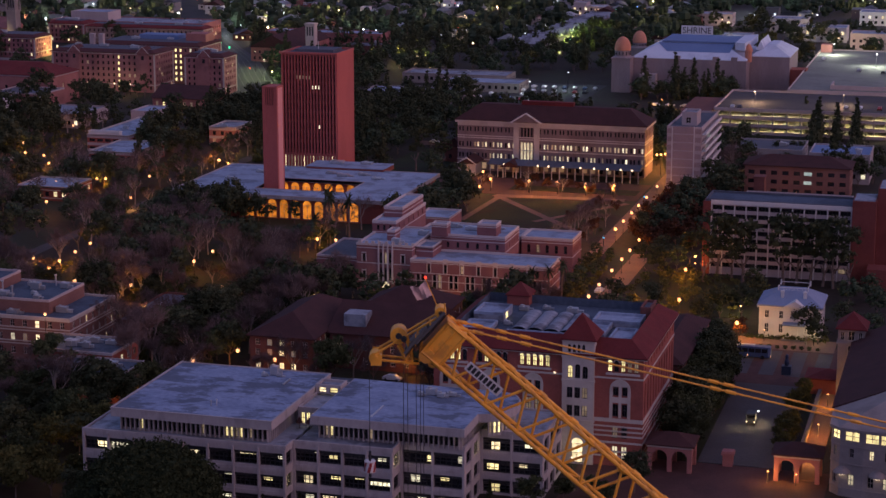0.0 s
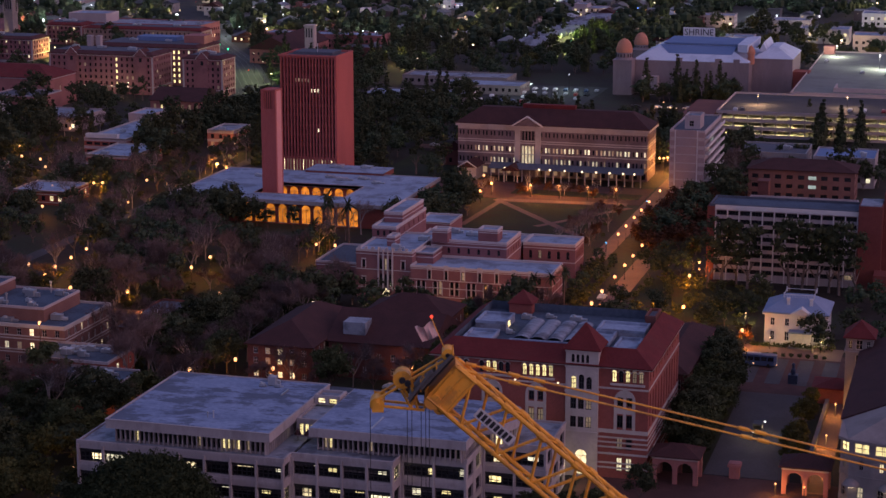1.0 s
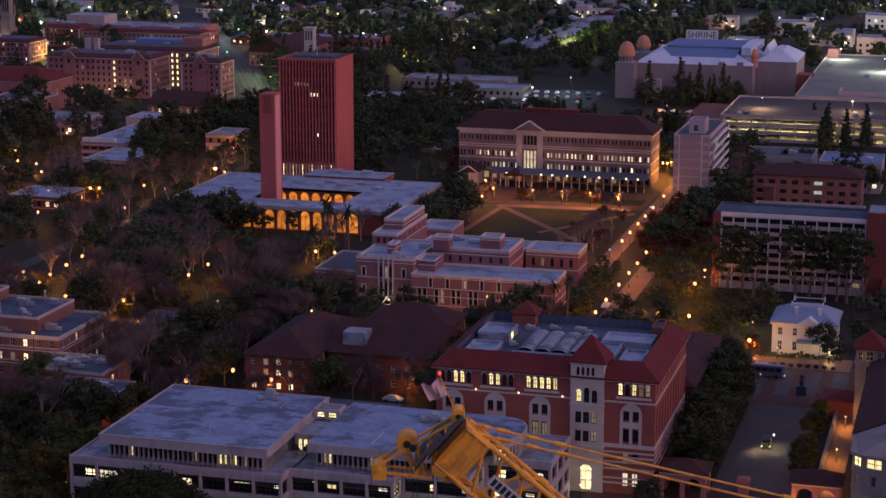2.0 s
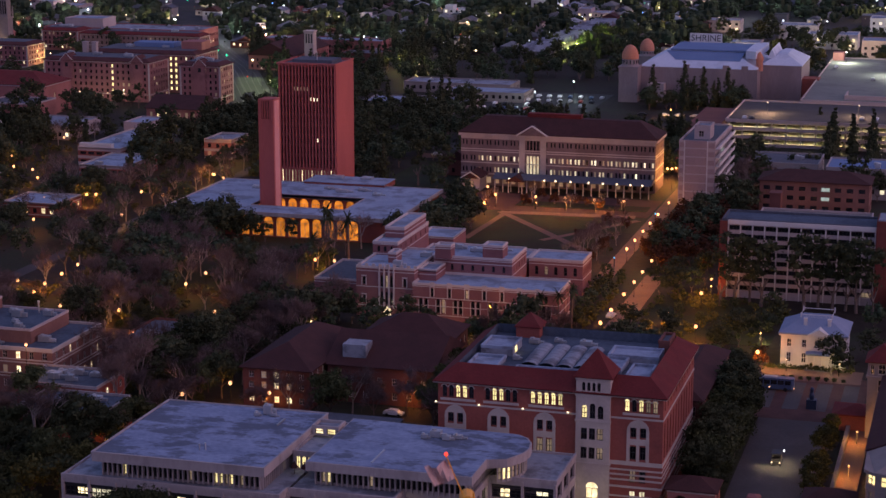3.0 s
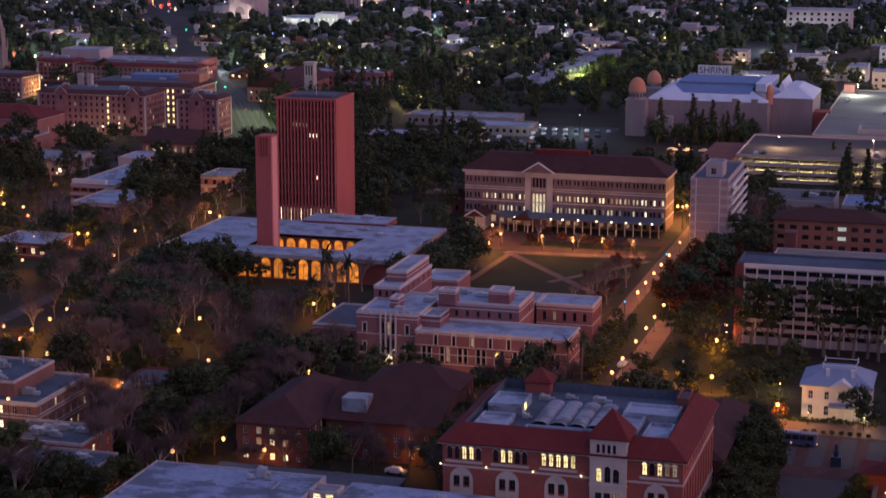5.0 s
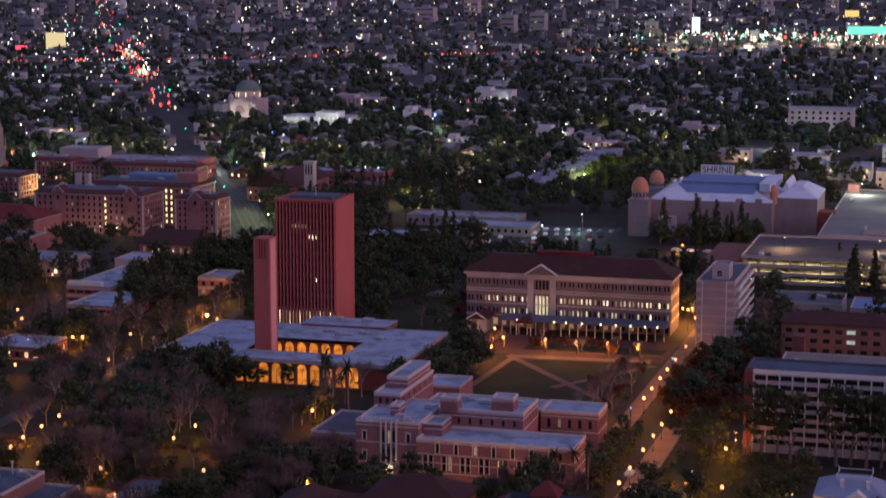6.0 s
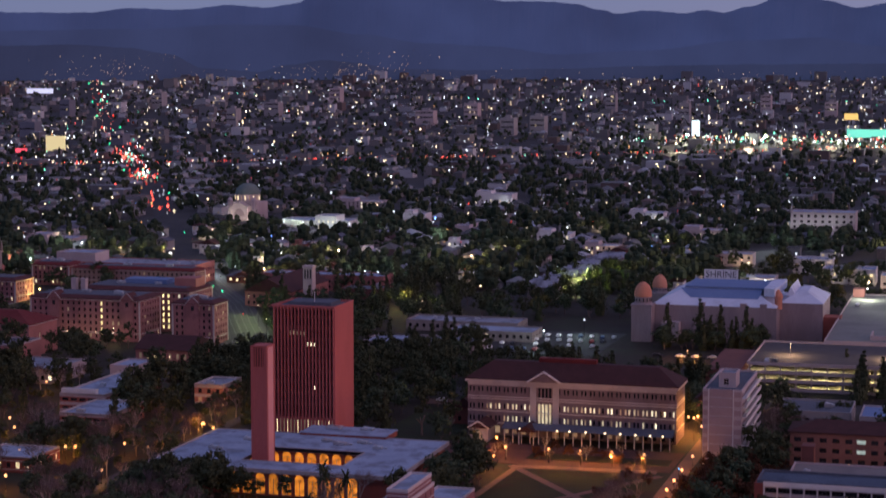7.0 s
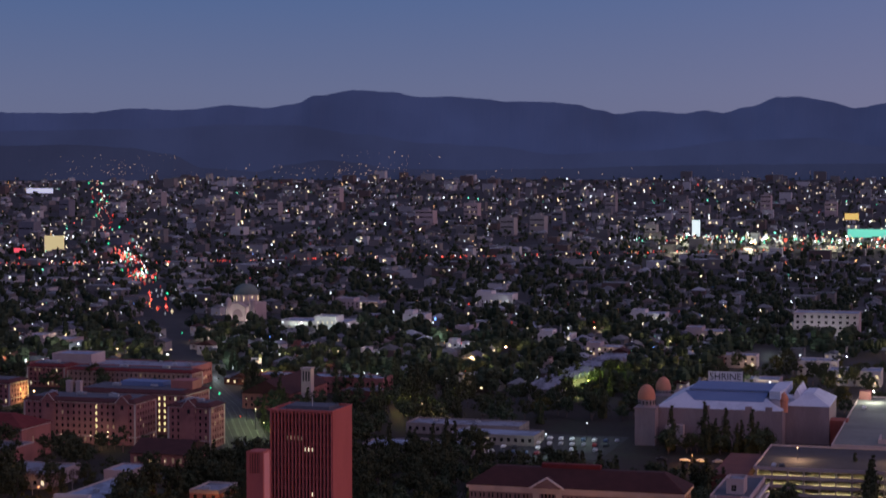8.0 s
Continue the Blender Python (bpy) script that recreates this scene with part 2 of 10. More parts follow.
BAND_STONE = surface("pale_band_stone", (0.50, 0.43, 0.42), (0.60, 0.53, 0.51), coarse=0.3, fine=4)
DORM_BRICK = surface("dusky_brick", (0.235, 0.105, 0.112), (0.32, 0.148, 0.155), coarse=0.2, fine=3, stain=(0.13, 0.065, 0.068))
LAB_BLIND = surface("drawn_blinds", (0.10, 0.088, 0.085), (0.15, 0.13, 0.125), coarse=0.6, fine=3, own=0.35, bump=0)
ROAD_PAINT = surface("worn_road_paint", (0.13, 0.13, 0.12), (0.20, 0.20, 0.185), coarse=0.3, fine=3)
ROOF_WHITE = surface("white_blue_roof", (0.52, 0.58, 0.70), (0.64, 0.70, 0.80), coarse=0.06, fine=0.9, stain=(0.42, 0.47, 0.57), stain_scale=0.1)
PAVING_DARK = surface("dark_brick_paving", (0.070, 0.034, 0.032), (0.11, 0.055, 0.050), coarse=0.15, fine=2.0, stain=(0.05, 0.028, 0.027))
VERDIGRIS = surface("dark_blue_bronze", (0.02, 0.035, 0.075), (0.035, 0.055, 0.11), rough=0.5, metal=0.4)
DECK_BLUE = surface("blue_grey_roof_deck", (0.055, 0.075, 0.11), (0.10, 0.13, 0.175), coarse=0.15, fine=1.2, stain=(0.04, 0.05, 0.07))
IRON = surface("black_iron", (0.010, 0.010, 0.011), (0.016, 0.016, 0.017), rough=0.9, bump=0)
BARK = surface("bark", (0.10, 0.075, 0.065), (0.17, 0.13, 0.115), coarse=1, fine=6, bump=0.6, own=0.3)
PALE_BARK = surface("pale_bark", (0.24, 0.20, 0.18), (0.34, 0.29, 0.26), coarse=1, fine=6, bump=0.5, own=0.35)
LEAF = foliage("leaves", (0.034, 0.045, 0.020), (0.082, 0.092, 0.042))
LEAF_DARK = foliage("dark_leaves", (0.028, 0.038, 0.021), (0.064, 0.072, 0.038))
CITY_LEAF = foliage("city_leaves", (0.026, 0.040, 0.024), (0.060, 0.080, 0.046))
LEAF_BLACK = foliage("blackish_leaves", (0.014, 0.021, 0.010), (0.036, 0.044, 0.020))
LEAF_OLIVE = foliage("olive_leaves", (0.045, 0.048, 0.018), (0.095, 0.090, 0.030))
LEAF_RUST = foliage("rust_leaves", (0.075, 0.035, 0.022), (0.13, 0.060, 0.032))
TWIG = foliage("winter_twigs", (0.095, 0.067, 0.064), (0.17, 0.122, 0.115))
# far walls and roofs: distance haze is put into these paler, bluer tones
CITY_PAINT = island_paint("hazed_city_walls", [(0.24, 0.245, 0.25), (0.42, 0.44, 0.46), (0.17, 0.13, 0.12), (0.28, 0.27, 0.26), (0.66, 0.68, 0.70), (0.19, 0.19, 0.20)])
CITY_ROOF = island_paint("hazed_city_roofs", [(0.12, 0.13, 0.135), (0.24, 0.265, 0.28), (0.17, 0.13, 0.12), (0.46, 0.51, 0.55), (0.10, 0.108, 0.112), (0.19, 0.205, 0.215)])
CAR_PAINT = [surface("car_paint_" + k, c, [v * 1.1 for v in c], rough=0.3, coarse=1, fine=8, bump=0) for k, c in (("white", (0.7, 0.7, 0.7)), ("silver", (0.4, 0.41, 0.43)), ("black", (0.02, 0.02, 0.022)), ("blue", (0.05, 0.08, 0.16)), ("red", (0.3, 0.03, 0.03)))]
RUBBER = surface("rubber", (0.015, 0.015, 0.015), (0.03, 0.03, 0.03), bump=0)
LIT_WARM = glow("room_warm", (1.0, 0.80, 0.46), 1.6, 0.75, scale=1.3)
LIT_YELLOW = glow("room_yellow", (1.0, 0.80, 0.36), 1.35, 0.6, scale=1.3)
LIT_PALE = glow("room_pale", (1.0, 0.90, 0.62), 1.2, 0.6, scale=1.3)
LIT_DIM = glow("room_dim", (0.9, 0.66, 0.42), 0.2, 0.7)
LIT_ORANGE = glow("arcade_light", (1.0, 0.31, 0.035), 0.6, 0.7)
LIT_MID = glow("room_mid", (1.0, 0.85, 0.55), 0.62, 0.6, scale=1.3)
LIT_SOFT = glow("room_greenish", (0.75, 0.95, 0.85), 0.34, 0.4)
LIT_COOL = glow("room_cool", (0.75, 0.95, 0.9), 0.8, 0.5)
GLOBE = glow("lamp_globe", (1.0, 0.50, 0.24), 1.5)
GLOBE_WARM = glow("warm_globe", (1.0, 0.74, 0.48), 1.7)
GLOBE_WHITE = glow("white_globe", (0.95, 0.97, 1.0), 3.0)
SIGNAL_RED = glow("red_lamp", (1.0, 0.06, 0.03), 1.6)
SIGNAL_GREEN = glow("green_lamp", (0.05, 1.0, 0.45), 1.3)
SIGNAL_BLUE = glow("blue_lamp", (0.1, 0.5, 1.0), 1.5)


# ---- mesh building ----
class Mesh:
    def __init__(self):
        self.v, self.f = [], []

    def face(self, pts):
        i = len(self.v)
        self.v += [tuple(p) for p in pts]
        self.f.append(tuple(range(i, i + len(pts))))
        return self

    def box(self, x0, x1, y0, y1, z0, z1):
        i = len(self.v)
        self.v += [(x, y, z) for z in (z0, z1) for y in (y0, y1) for x in (x0, x1)]
        for q in ((0, 2, 3, 1), (4, 5, 7, 6), (0, 1, 5, 4), (1, 3, 7, 5), (3, 2, 6, 7), (2, 0, 4, 6)):
            self.f.append(tuple(i + k for k in q))
        return self

    def prism(self, outline, z0, z1):
        """A flat outline (counter-clockwise) raised from z0 to z1."""
        n, i = len(outline), len(self.v)
        self.v += [(x, y, z0) for x, y in outline] + [(x, y, z1) for x, y in outline]
        self.f.append(tuple(i + n - 1 - k for k in range(n)))
        self.f.append(tuple(i + n + k for k in range(n)))
        for k in range(n):
            j = (k + 1) % n
            self.f.append((i + k, i + j, i + n + j, i + n + k))
        return self

    def rod(self, p, q, r, r2=None, n=5, caps=True):
        p, q = Vector(p), Vector(q)
        r2 = r if r2 is None else r2
        d = (q - p).normalized()
        a = d.orthogonal().normalized()
        b = d.cross(a)
        i = len(self.v)
        for c, rad in ((p, r), (q, r2)):
            for k in range(n):
                t = 2 * math.pi * k / n
                self.v.append(tuple(c + a * (rad * math.cos(t)) + b * (rad * math.sin(t))))
        for k in range(n):
            j = (k + 1) % n
            self.f.append((i + k, i + j, i + n + j, i + n + k))
        if caps:
            self.f.append(tuple(i + n - 1 - k for k in range(n)))
            self.f.append(tuple(i + n + k for k in range(n)))
        return self

    def lathe(self, cx, cy, profile, n=16):
        """A profile of (radius, z) turned round a vertical axis."""
        i, m = len(self.v), len(profile)
        for r, z in profile:
            self.v += [(cx + r * math.cos(2 * math.pi * k / n), cy + r * math.sin(2 * math.pi * k / n), z) for k in range(n)]
        for s in range(m - 1):
            for k in range(n):
                j = (k + 1) % n
                self.f.append((i + s * n + k, i + s * n + j, i + (s + 1) * n + j, i + (s + 1) * n + k))
        self.f.append(tuple(i + n - 1 - k for k in range(n)))
        self.f.append(tuple(i + (m - 1) * n + k for k in range(n)))
        return self

    def blob(self, c, r, squash=1.0, n=8, rings=5):
        prof = [(max(0.01, r * math.sin(math.pi * k / rings)), c[2] - r * squash * math.cos(math.pi * k / rings)) for k in range(rings + 1)]
        return self.lathe(c[0], c[1], prof, n)

    def hip(self, x0, x1, y0, y1, z0, z1, over=0.4, inset=None, base=0.25):
        """A hipped roof over a rectangle, or a truncated one when inset is given."""
        x0, x1, y0, y1 = x0 - over, x1 + over, y0 - over, y1 + over
        if inset is None:
            d = min(x1 - x0, y1 - y0) / 2
        else:
            d = inset
        a = [(x0, y0), (x1, y0), (x1, y1), (x0, y1)]
        b = [(x0 + d, y0 + d), (x1 - d, y0 + d), (x1 - d, y1 - d), (x0 + d, y1 - d)]
        i = len(self.v)
        self.v += [(x, y, z0) for x, y in a] + [(x, y, z0 + base) for x, y in a] + [(x, y, z1) for x, y in b]
        for k in range(4):
            j = (k + 1) % 4
            self.f.append((i + k, i + j, i + 4 + j, i + 4 + k))
            self.f.append((i + 4 + k, i + 4 + j, i + 8 + j, i + 8 + k))
        self.f.append((i + 3, i + 2, i + 1, i))
        self.f.append((i + 8, i + 9, i + 10, i + 11))
        return self

    def gable(self, x0, x1, y0, y1, z0, z1, over=0.4, along="x", base=0.2):
        """A gabled roof with closed ends, its ridge along x or y."""
        if along == "x":
            x0, x1, y0, y1, ym = x0 - over, x1 + over, y0 - over, y1 + over, (y0 + y1) / 2
            ends = [[(x, y0, z0), (x, y1, z0), (x, y1, z0 + base), (x, ym, z1), (x, y0, z0 + base)] for x in (x0, x1)]
        else:
            x0, x1, y0, y1, xm = x0 - over, x1 + over, y0 - over, y1 + over, (x0 + x1) / 2
            ends = [[(x1, y, z0), (x0, y, z0), (x0, y, z0 + base), (xm, y, z1), (x1, y, z0 + base)] for y in (y0, y1)]
        i = len(self.v)
        self.v += ends[0] + ends[1]
        self.f += [tuple(i + k for k in (4, 3, 2, 1, 0)), tuple(i + 5 + k for k in range(5))]
        for k in range(5):
            j = (k + 1) % 5
            self.f.append((i + k, i + j, i + 5 + j, i + 5 + k))
        return self

    def data(self, name, *mats):
        me = bpy.data.meshes.new(name)
        me.from_pydata(self.v, [], self.f)
        for m in mats:
            me.materials.append(m)
        me.update()
        return me


def thing(name, label, category, x=0.0, y=0.0, z=0.0, group="", kind=""):
    ob = tagged(new(name), label, category, group, kind)
    ob.empty_display_size = 0.5
    ob.location = (x, y, z)
    return ob


def hang(ob, parent):
    """Puts ob under parent without moving it."""
    ob.parent = parent
    ob.matrix_parent_inverse = parent.matrix_basis.inverted()
    return ob


def part(name, mesh, material, parent, label="", kind=""):
    ob = new(name, mesh.data(name, material))
    tagged(ob, label, kind=kind)
    return hang(ob, parent)


def solid(name, mesh, material, label, category, kind="", group=""):
    return tagged(new(name, mesh.data(name, material)), label, category, group, kind)


window_meshes = {}
ARC = [math.pi * (1 - k / 8) for k in range(9)]


def lattice(xs, zs, holes, front, back):
    """A grid of bars in one connected piece: xs and zs are the lines, holes the cells left open."""
    me, index = Mesh(), {}

    def corner(i, k, y):
        if (i, k, y) not in index:
            index[i, k, y] = len(me.v)
            me.v.append((xs[i], y, zs[k]))
        return index[i, k, y]

    for i in range(len(xs) - 1):
        for k in range(len(zs) - 1):
            if (i, k) in holes:
                me.f.append((corner(i, k, back), corner(i, k, front), corner(i, k + 1, front), corner(i, k + 1, back)))
                me.f.append((corner(i + 1, k, front), corner(i + 1, k, back), corner(i + 1, k + 1, back), corner(i + 1, k + 1, front)))
                me.f.append((corner(i, k, back), corner(i + 1, k, back), corner(i + 1, k, front), corner(i, k, front)))
                me.f.append((corner(i, k + 1, front), corner(i + 1, k + 1, front), corner(i + 1, k + 1, back), corner(i, k + 1, back)))
            else:
                me.f.append((corner(i, k, front), corner(i + 1, k, front), corner(i + 1, k + 1, front), corner(i, k + 1, front)))
    return me


def window_mesh(w, h, arch, bars, frame_material, pane_material, depth):
    key = (round(w, 2), round(h, 2), arch, bars, frame_material.name, pane_material.name, depth)
    if key in window_meshes:
        return window_meshes[key]
    pa = Mesh()
    t, r = min(0.1, w * 0.1), w / 2
    top = h - r if arch else h
    if arch:
        pa.face([(0, depth, 0), (w, depth, 0)] + [(r + r * math.cos(a), depth, top + r * math.sin(a)) for a in reversed(ARC)])
    else:
        pa.face([(0, depth, 0), (w, depth, 0), (w, depth, h), (0, depth, h)])
    if bars is None:
        window_meshes[key] = None, pa.data("window", pane_material)
        return window_meshes[key]
    xs, zs = [0, t], [0, t]
    for k in range(1, bars[0]):
        xs += [w * k / bars[0] - t * 0.4, w * k / bars[0] + t * 0.4]
    for k in range(1, bars[1]):
        zs += [top * k / bars[1] - t * 0.4, top * k / bars[1] + t * 0.4]
    xs += [w - t, w]
    zs += [top - t, top]
    holes = {(i, k) for i in range(1, len(xs) - 1, 2) for k in range(1, len(zs) - 1, 2)}
    fr = lattice(xs, zs, holes, depth * 0.55, depth * 0.98)
    window_meshes[key] = fr.data("window", frame_material), pa.data("pane", pane_material)
    return window_meshes[key]


def facade(root, p0, p1, z0, z1, openings, wall, frame_material=STONE, depth=0.3, name="wall", bars=(2, 2)):
    """A wall from p0 to p1, seen with p0 on the left, with real openings: (u0, u1, v0, v1, kind, pane). kind: w square, a arched, o empty."""
    p0, p1 = Vector((*p0, 0)), Vector((*p1, 0))
    u = (p1 - p0).normalized()
    length = (p1 - p0).length
    inward = Vector((-u.y, u.x, 0))
    at = lambda a, v, d=0.0: tuple(p0 + u * a + inward * d + Vector((0, 0, v)))
    me, joined = Mesh(), {}
    us = sorted({0.0, length} | {round(o[k], 4) for o in openings for k in (0, 1)})
    vs = sorted({z0, z1} | {round(o[k], 4) for o in openings for k in (2, 3)})
    blocked = lambda a, v: any(o[0] < a < o[1] and o[2] < v < o[3] for o in openings)
    for va, vb in zip(vs, vs[1:]):
        start = None
        for a, b in zip(us, us[1:]):
            if b - a < 1e-4 or vb - va < 1e-4:
                continue
            if blocked((a + b) / 2, (va + vb) / 2):
                if start is not None:
                    me.face([at(start, va), at(a, va), at(a, vb), at(start, vb)])
                    start = None
            elif start is None:
                start = a
        if start is not None:
            me.face([at(start, va), at(length, va), at(length, vb), at(start, vb)])
    for a, b, va, vb, kind, pane in openings:
        arch = kind in "ac"
        r = (b - a) / 2
        top = vb - r if arch else vb
        me.face([at(a, va), at(a, va, depth), at(a, top, depth), at(a, top)])
        me.face([at(b, va, depth), at(b, va), at(b, top), at(b, top, depth)])
        me.face([at(a, va, depth), at(a, va), at(b, va), at(b, va, depth)])
        if arch:
            arc = [(a + r + r * math.cos(t), top + r * math.sin(t)) for t in ARC]
            for (ua, wa), (ub, wb) in zip(arc, arc[1:]):
                me.face([at(ua, wa), at(ua, wa, depth), at(ub, wb, depth), at(ub, wb)])
            half = len(arc) // 2
            me.face([at(a, vb)] + [at(*q) for q in arc[half::-1]])
            me.face([at(b, vb)] + [at(*q) for q in arc[:half - 1:-1]])
        else:
            me.face([at(a, vb), at(a, vb, depth), at(b, vb, depth), at(b, vb)])
        if kind in "wa" and bars == "join":
            jm = joined.setdefault((pane or GLASS).name, Mesh())
            jm.face([at(a, va, depth), at(b, va, depth), at(b, vb, depth), at(a, vb, depth)])
        elif kind in "wa":
            fm, pm = window_mesh(b - a, vb - va, arch, bars, frame_material, pane or GLASS, depth)
            win = new("window", fm or pm)
            hang(win, root)
            win.matrix_basis = Matrix.Translation(at(a, va)) @ Matrix((( u.x, inward.x, 0, 0), (u.y, inward.y, 0, 0), (0, 0, 1, 0), (0, 0, 0, 1)))
            if fm:
                new("pane", pm).parent = win
    for key, jm in joined.items():
        part("window", jm, bpy.data.materials[key], root, kind="stuff")
    return part(name, me, wall, root)


def rows(length, count, width, levels, height, margin=0.0, kind="w", lit=0.0, panes=(LIT_WARM, LIT_PALE), rnd=None):
    """Openings in even columns on several levels, some of them lit."""
    out, pitch = [], (length - 2 * margin) / count
    for v in levels:
        for k in range(count):
            a = margin + pitch * (k + 0.5) - width / 2
            pane = rnd.choice(panes) if rnd and rnd.random() < lit else None
            out.append((a, a + width, v, v + height, kind, pane))
    return out


def bands(root, x0, x1, y0, y1, levels, material, thick=0.22, proud=0.06, sides="fr"):
    """Stone courses round the front and the side of a building."""
    for z in levels:
        b = Mesh()
        if "f" in sides:
            b.box(x0 - proud, x1 + proud, y0 - proud, y0 + 0.02, z, z + thick)
        if "r" in sides:
            b.box(x1 - 0.02, x1 + proud, y0 + 0.02, y1, z, z + thick)
        part("band_course", b, material, root)


def flat_top(root, x0, x1, y0, y1, z, roof, coping, rim=0.5, thick=0.35):
    part("roof", Mesh().box(x0 + thick, x1 - thick, y0 + thick, y1 - thick, z - 0.5, z - rim + 0.06), roof, root)
    c = Mesh()
    c.box(x0 - 0.06, x1 + 0.06, y0 - 0.06, y0 + thick, z - rim, z + 0.1).box(x0 - 0.06, x1 + 0.06, y1 - thick, y1 + 0.06, z - rim, z + 0.1)
    c.box(x0 - 0.06, x0 + thick, y0 + thick, y1 - thick, z - rim, z + 0.1).box(x1 - thick, x1 + 0.06, y0 + thick, y1 - thick, z - rim, z + 0.1)
    part("parapet", c, coping, root)


def block(root, x0, x1, y0, y1, z0, z1, wall, front=(), right=(), roof=ROOF_GREY, coping=None, frame_material=STONE, depth=0.3, flat=True, bars=(2, 2), rim=0.5):
    """A rectangular wing: four walls with openings in the two that are seen, and a flat roof with a parapet."""
    facade(root, (x0, y0), (x1, y0), z0, z1, list(front), wall, frame_material, depth, bars=bars)
    facade(root, (x1, y0), (x1, y1), z0, z1, list(right), wall, frame_material, depth, bars=bars)
    facade(root, (x1, y1), (x0, y1), z0, z1, [], wall)
    facade(root, (x0, y1), (x0, y0), z0, z1, [], wall)
    if flat:
        flat_top(root, x0, x1, y0, y1, z1, roof, coping or wall, rim)


# ---- terrain: one sheet out to the hills, rising gently far off ----
HUB = (-25.0, 78.0)


def rise(x, y):
    d = math.hypot(x - HUB[0], y - HUB[1])
    t = min(1.0, max(0.0, (d - 2000) / 2800))
    return 97.0 * t ** 1.5


def terrain():
    me, n = Mesh(), 180
    radii = [0, 120, 250, 400, 600, 850, 1100, 1500, 1900, 2150, 2400, 2650, 2900, 3150, 3400, 3650, 3900, 4150, 4400, 4600, 4790]
    for r in radii:
        for k in range(n):
            a = 2 * math.pi * k / n
            x, y = HUB[0] + r * math.cos(a), HUB[1] + r * math.sin(a)
            me.v.append((x, y, rise(x, y)))
    for i in range(len(radii) - 1):
        for k in range(n):
            j = (k + 1) % n
            me.f.append((i * n + k, i * n + n + k, i * n + n + j, i * n + j))
    return me


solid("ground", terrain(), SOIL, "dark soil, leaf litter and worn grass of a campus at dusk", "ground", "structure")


def slab(name, outline, z, material, label, category="pavement", thick=0.3):
    return solid(name, Mesh().prism(outline, z - thick, z), material, label, category, "structure")


def rect(x0, x1, y0, y1):
    return [(x0, y0), (x1, y0), (x1, y1), (x0, y1)]


# ---- the near concrete laboratory ----
rnd = random.Random(11)
lab = thing("laboratory_building", "pale concrete laboratory with stained flat roofs and finned windows", "building", -125, 340)
LAB = ((-165.7, -123.6, 321.0), (-123.6, -103.6, 325.0), (-103.6, -90.9, 330.0), (-90.9, -78.4, 341.5))
for i, (x0, x1, yf) in enumerate(LAB):
    nxt = LAB[i + 1][2] if i + 1 < len(LAB) else 358.0
    bays = max(2, round((x1 - x0) / 5.1))
    bw = (x1 - x0 - 0.5) / bays
    front = rows(x1 - x0, bays, bw - 0.42, (0.4, 4.5, 8.95), 2.6, 0.25)
    facade(lab, (x0, yf), (x1, yf), 0, 13.0, front, CONCRETE, DARK_METAL, 0.8, bars=(5, 3))
    for a, b, va, vb, _, _ in front:
        if rnd.random() < (0.6, 0.9, 0.9, 0.95)[i]:
            u0, u1 = sorted((rnd.uniform(a + 0.1, b - 0.1), rnd.uniform(a + 0.1, b - 0.1)))
            u1 = max(u1, u0 + 1.7) if u0 < b - 2.0 else b - 0.1
            hi = vb - 0.1 if rnd.random() < 0.6 else vb - 0.95
            part("lit_pane", Mesh().box(x0 + u0, x0 + min(u1, b - 0.1), yf + 0.70, yf + 0.75, max(va + 0.1, hi - rnd.choice((0.8, 1.2, 1.9))), hi), rnd.choice((LIT_YELLOW, LIT_PALE, LIT_WARM)), lab)
        part("blind", Mesh().box(x0 + a + 0.06, x0 + b - 0.06, yf + 0.735, yf + 0.765, vb - rnd.uniform(0.7, 1.5), vb - 0.06), LAB_BLIND, lab)
        part("window_lintel", Mesh().box(x0 + a + 0.01, x0 + b - 0.01, yf + 0.15, yf + 0.32, vb - 0.5, vb - 0.01), DARK_METAL, lab)
    if nxt - yf > 2.5:
        side = rows(nxt - yf, max(1, round((nxt - yf) / 5)), 3.0 if nxt - yf < 5 else 3.6, (0.4, 4.5, 8.95), 2.7, 0.2, lit=0.3, panes=(LIT_WARM, LIT_DIM), rnd=rnd)
        facade(lab, (x1, yf), (x1, nxt), 0, 13.0, side, CONCRETE, DARK_METAL, 0.7, bars=(3, 3))
    part("terrace", Mesh().box(x0 + 0.3, x1 - 0.3, yf + 0.35, 357.6, 12.2, 12.6), ROOF_GREY, lab)
    part("parapet", Mesh().box(x0 - 0.05, x1 + 0.12, yf - 0.12, yf + 0.35, 12.4, 13.15).box(x1 - 0.25, x1 + 0.12, yf + 0.35, nxt, 12.4, 13.15), CONCRETE, lab)
    for z in (3.6, 8.1):
        part("floor_band", Mesh().box(x0, x1 + 0.08, yf - 0.18, yf + 0.01, z - 0.35, z + 0.35), CONCRETE, lab)
    for k in range(bays + 1):
        xx = x0 + 0.25 + bw * k
        part("pier", Mesh().box(xx - 0.22, xx + 0.22, yf - 0.3, yf + 0.01, 0, 12.4), CONCRETE, lab)
part("wall", Mesh().box(-165.7, -165.4, 321.0, 358, 0, 13).box(-165.4, -78.7, 357.7, 358, 0, 13), CONCRETE, lab)


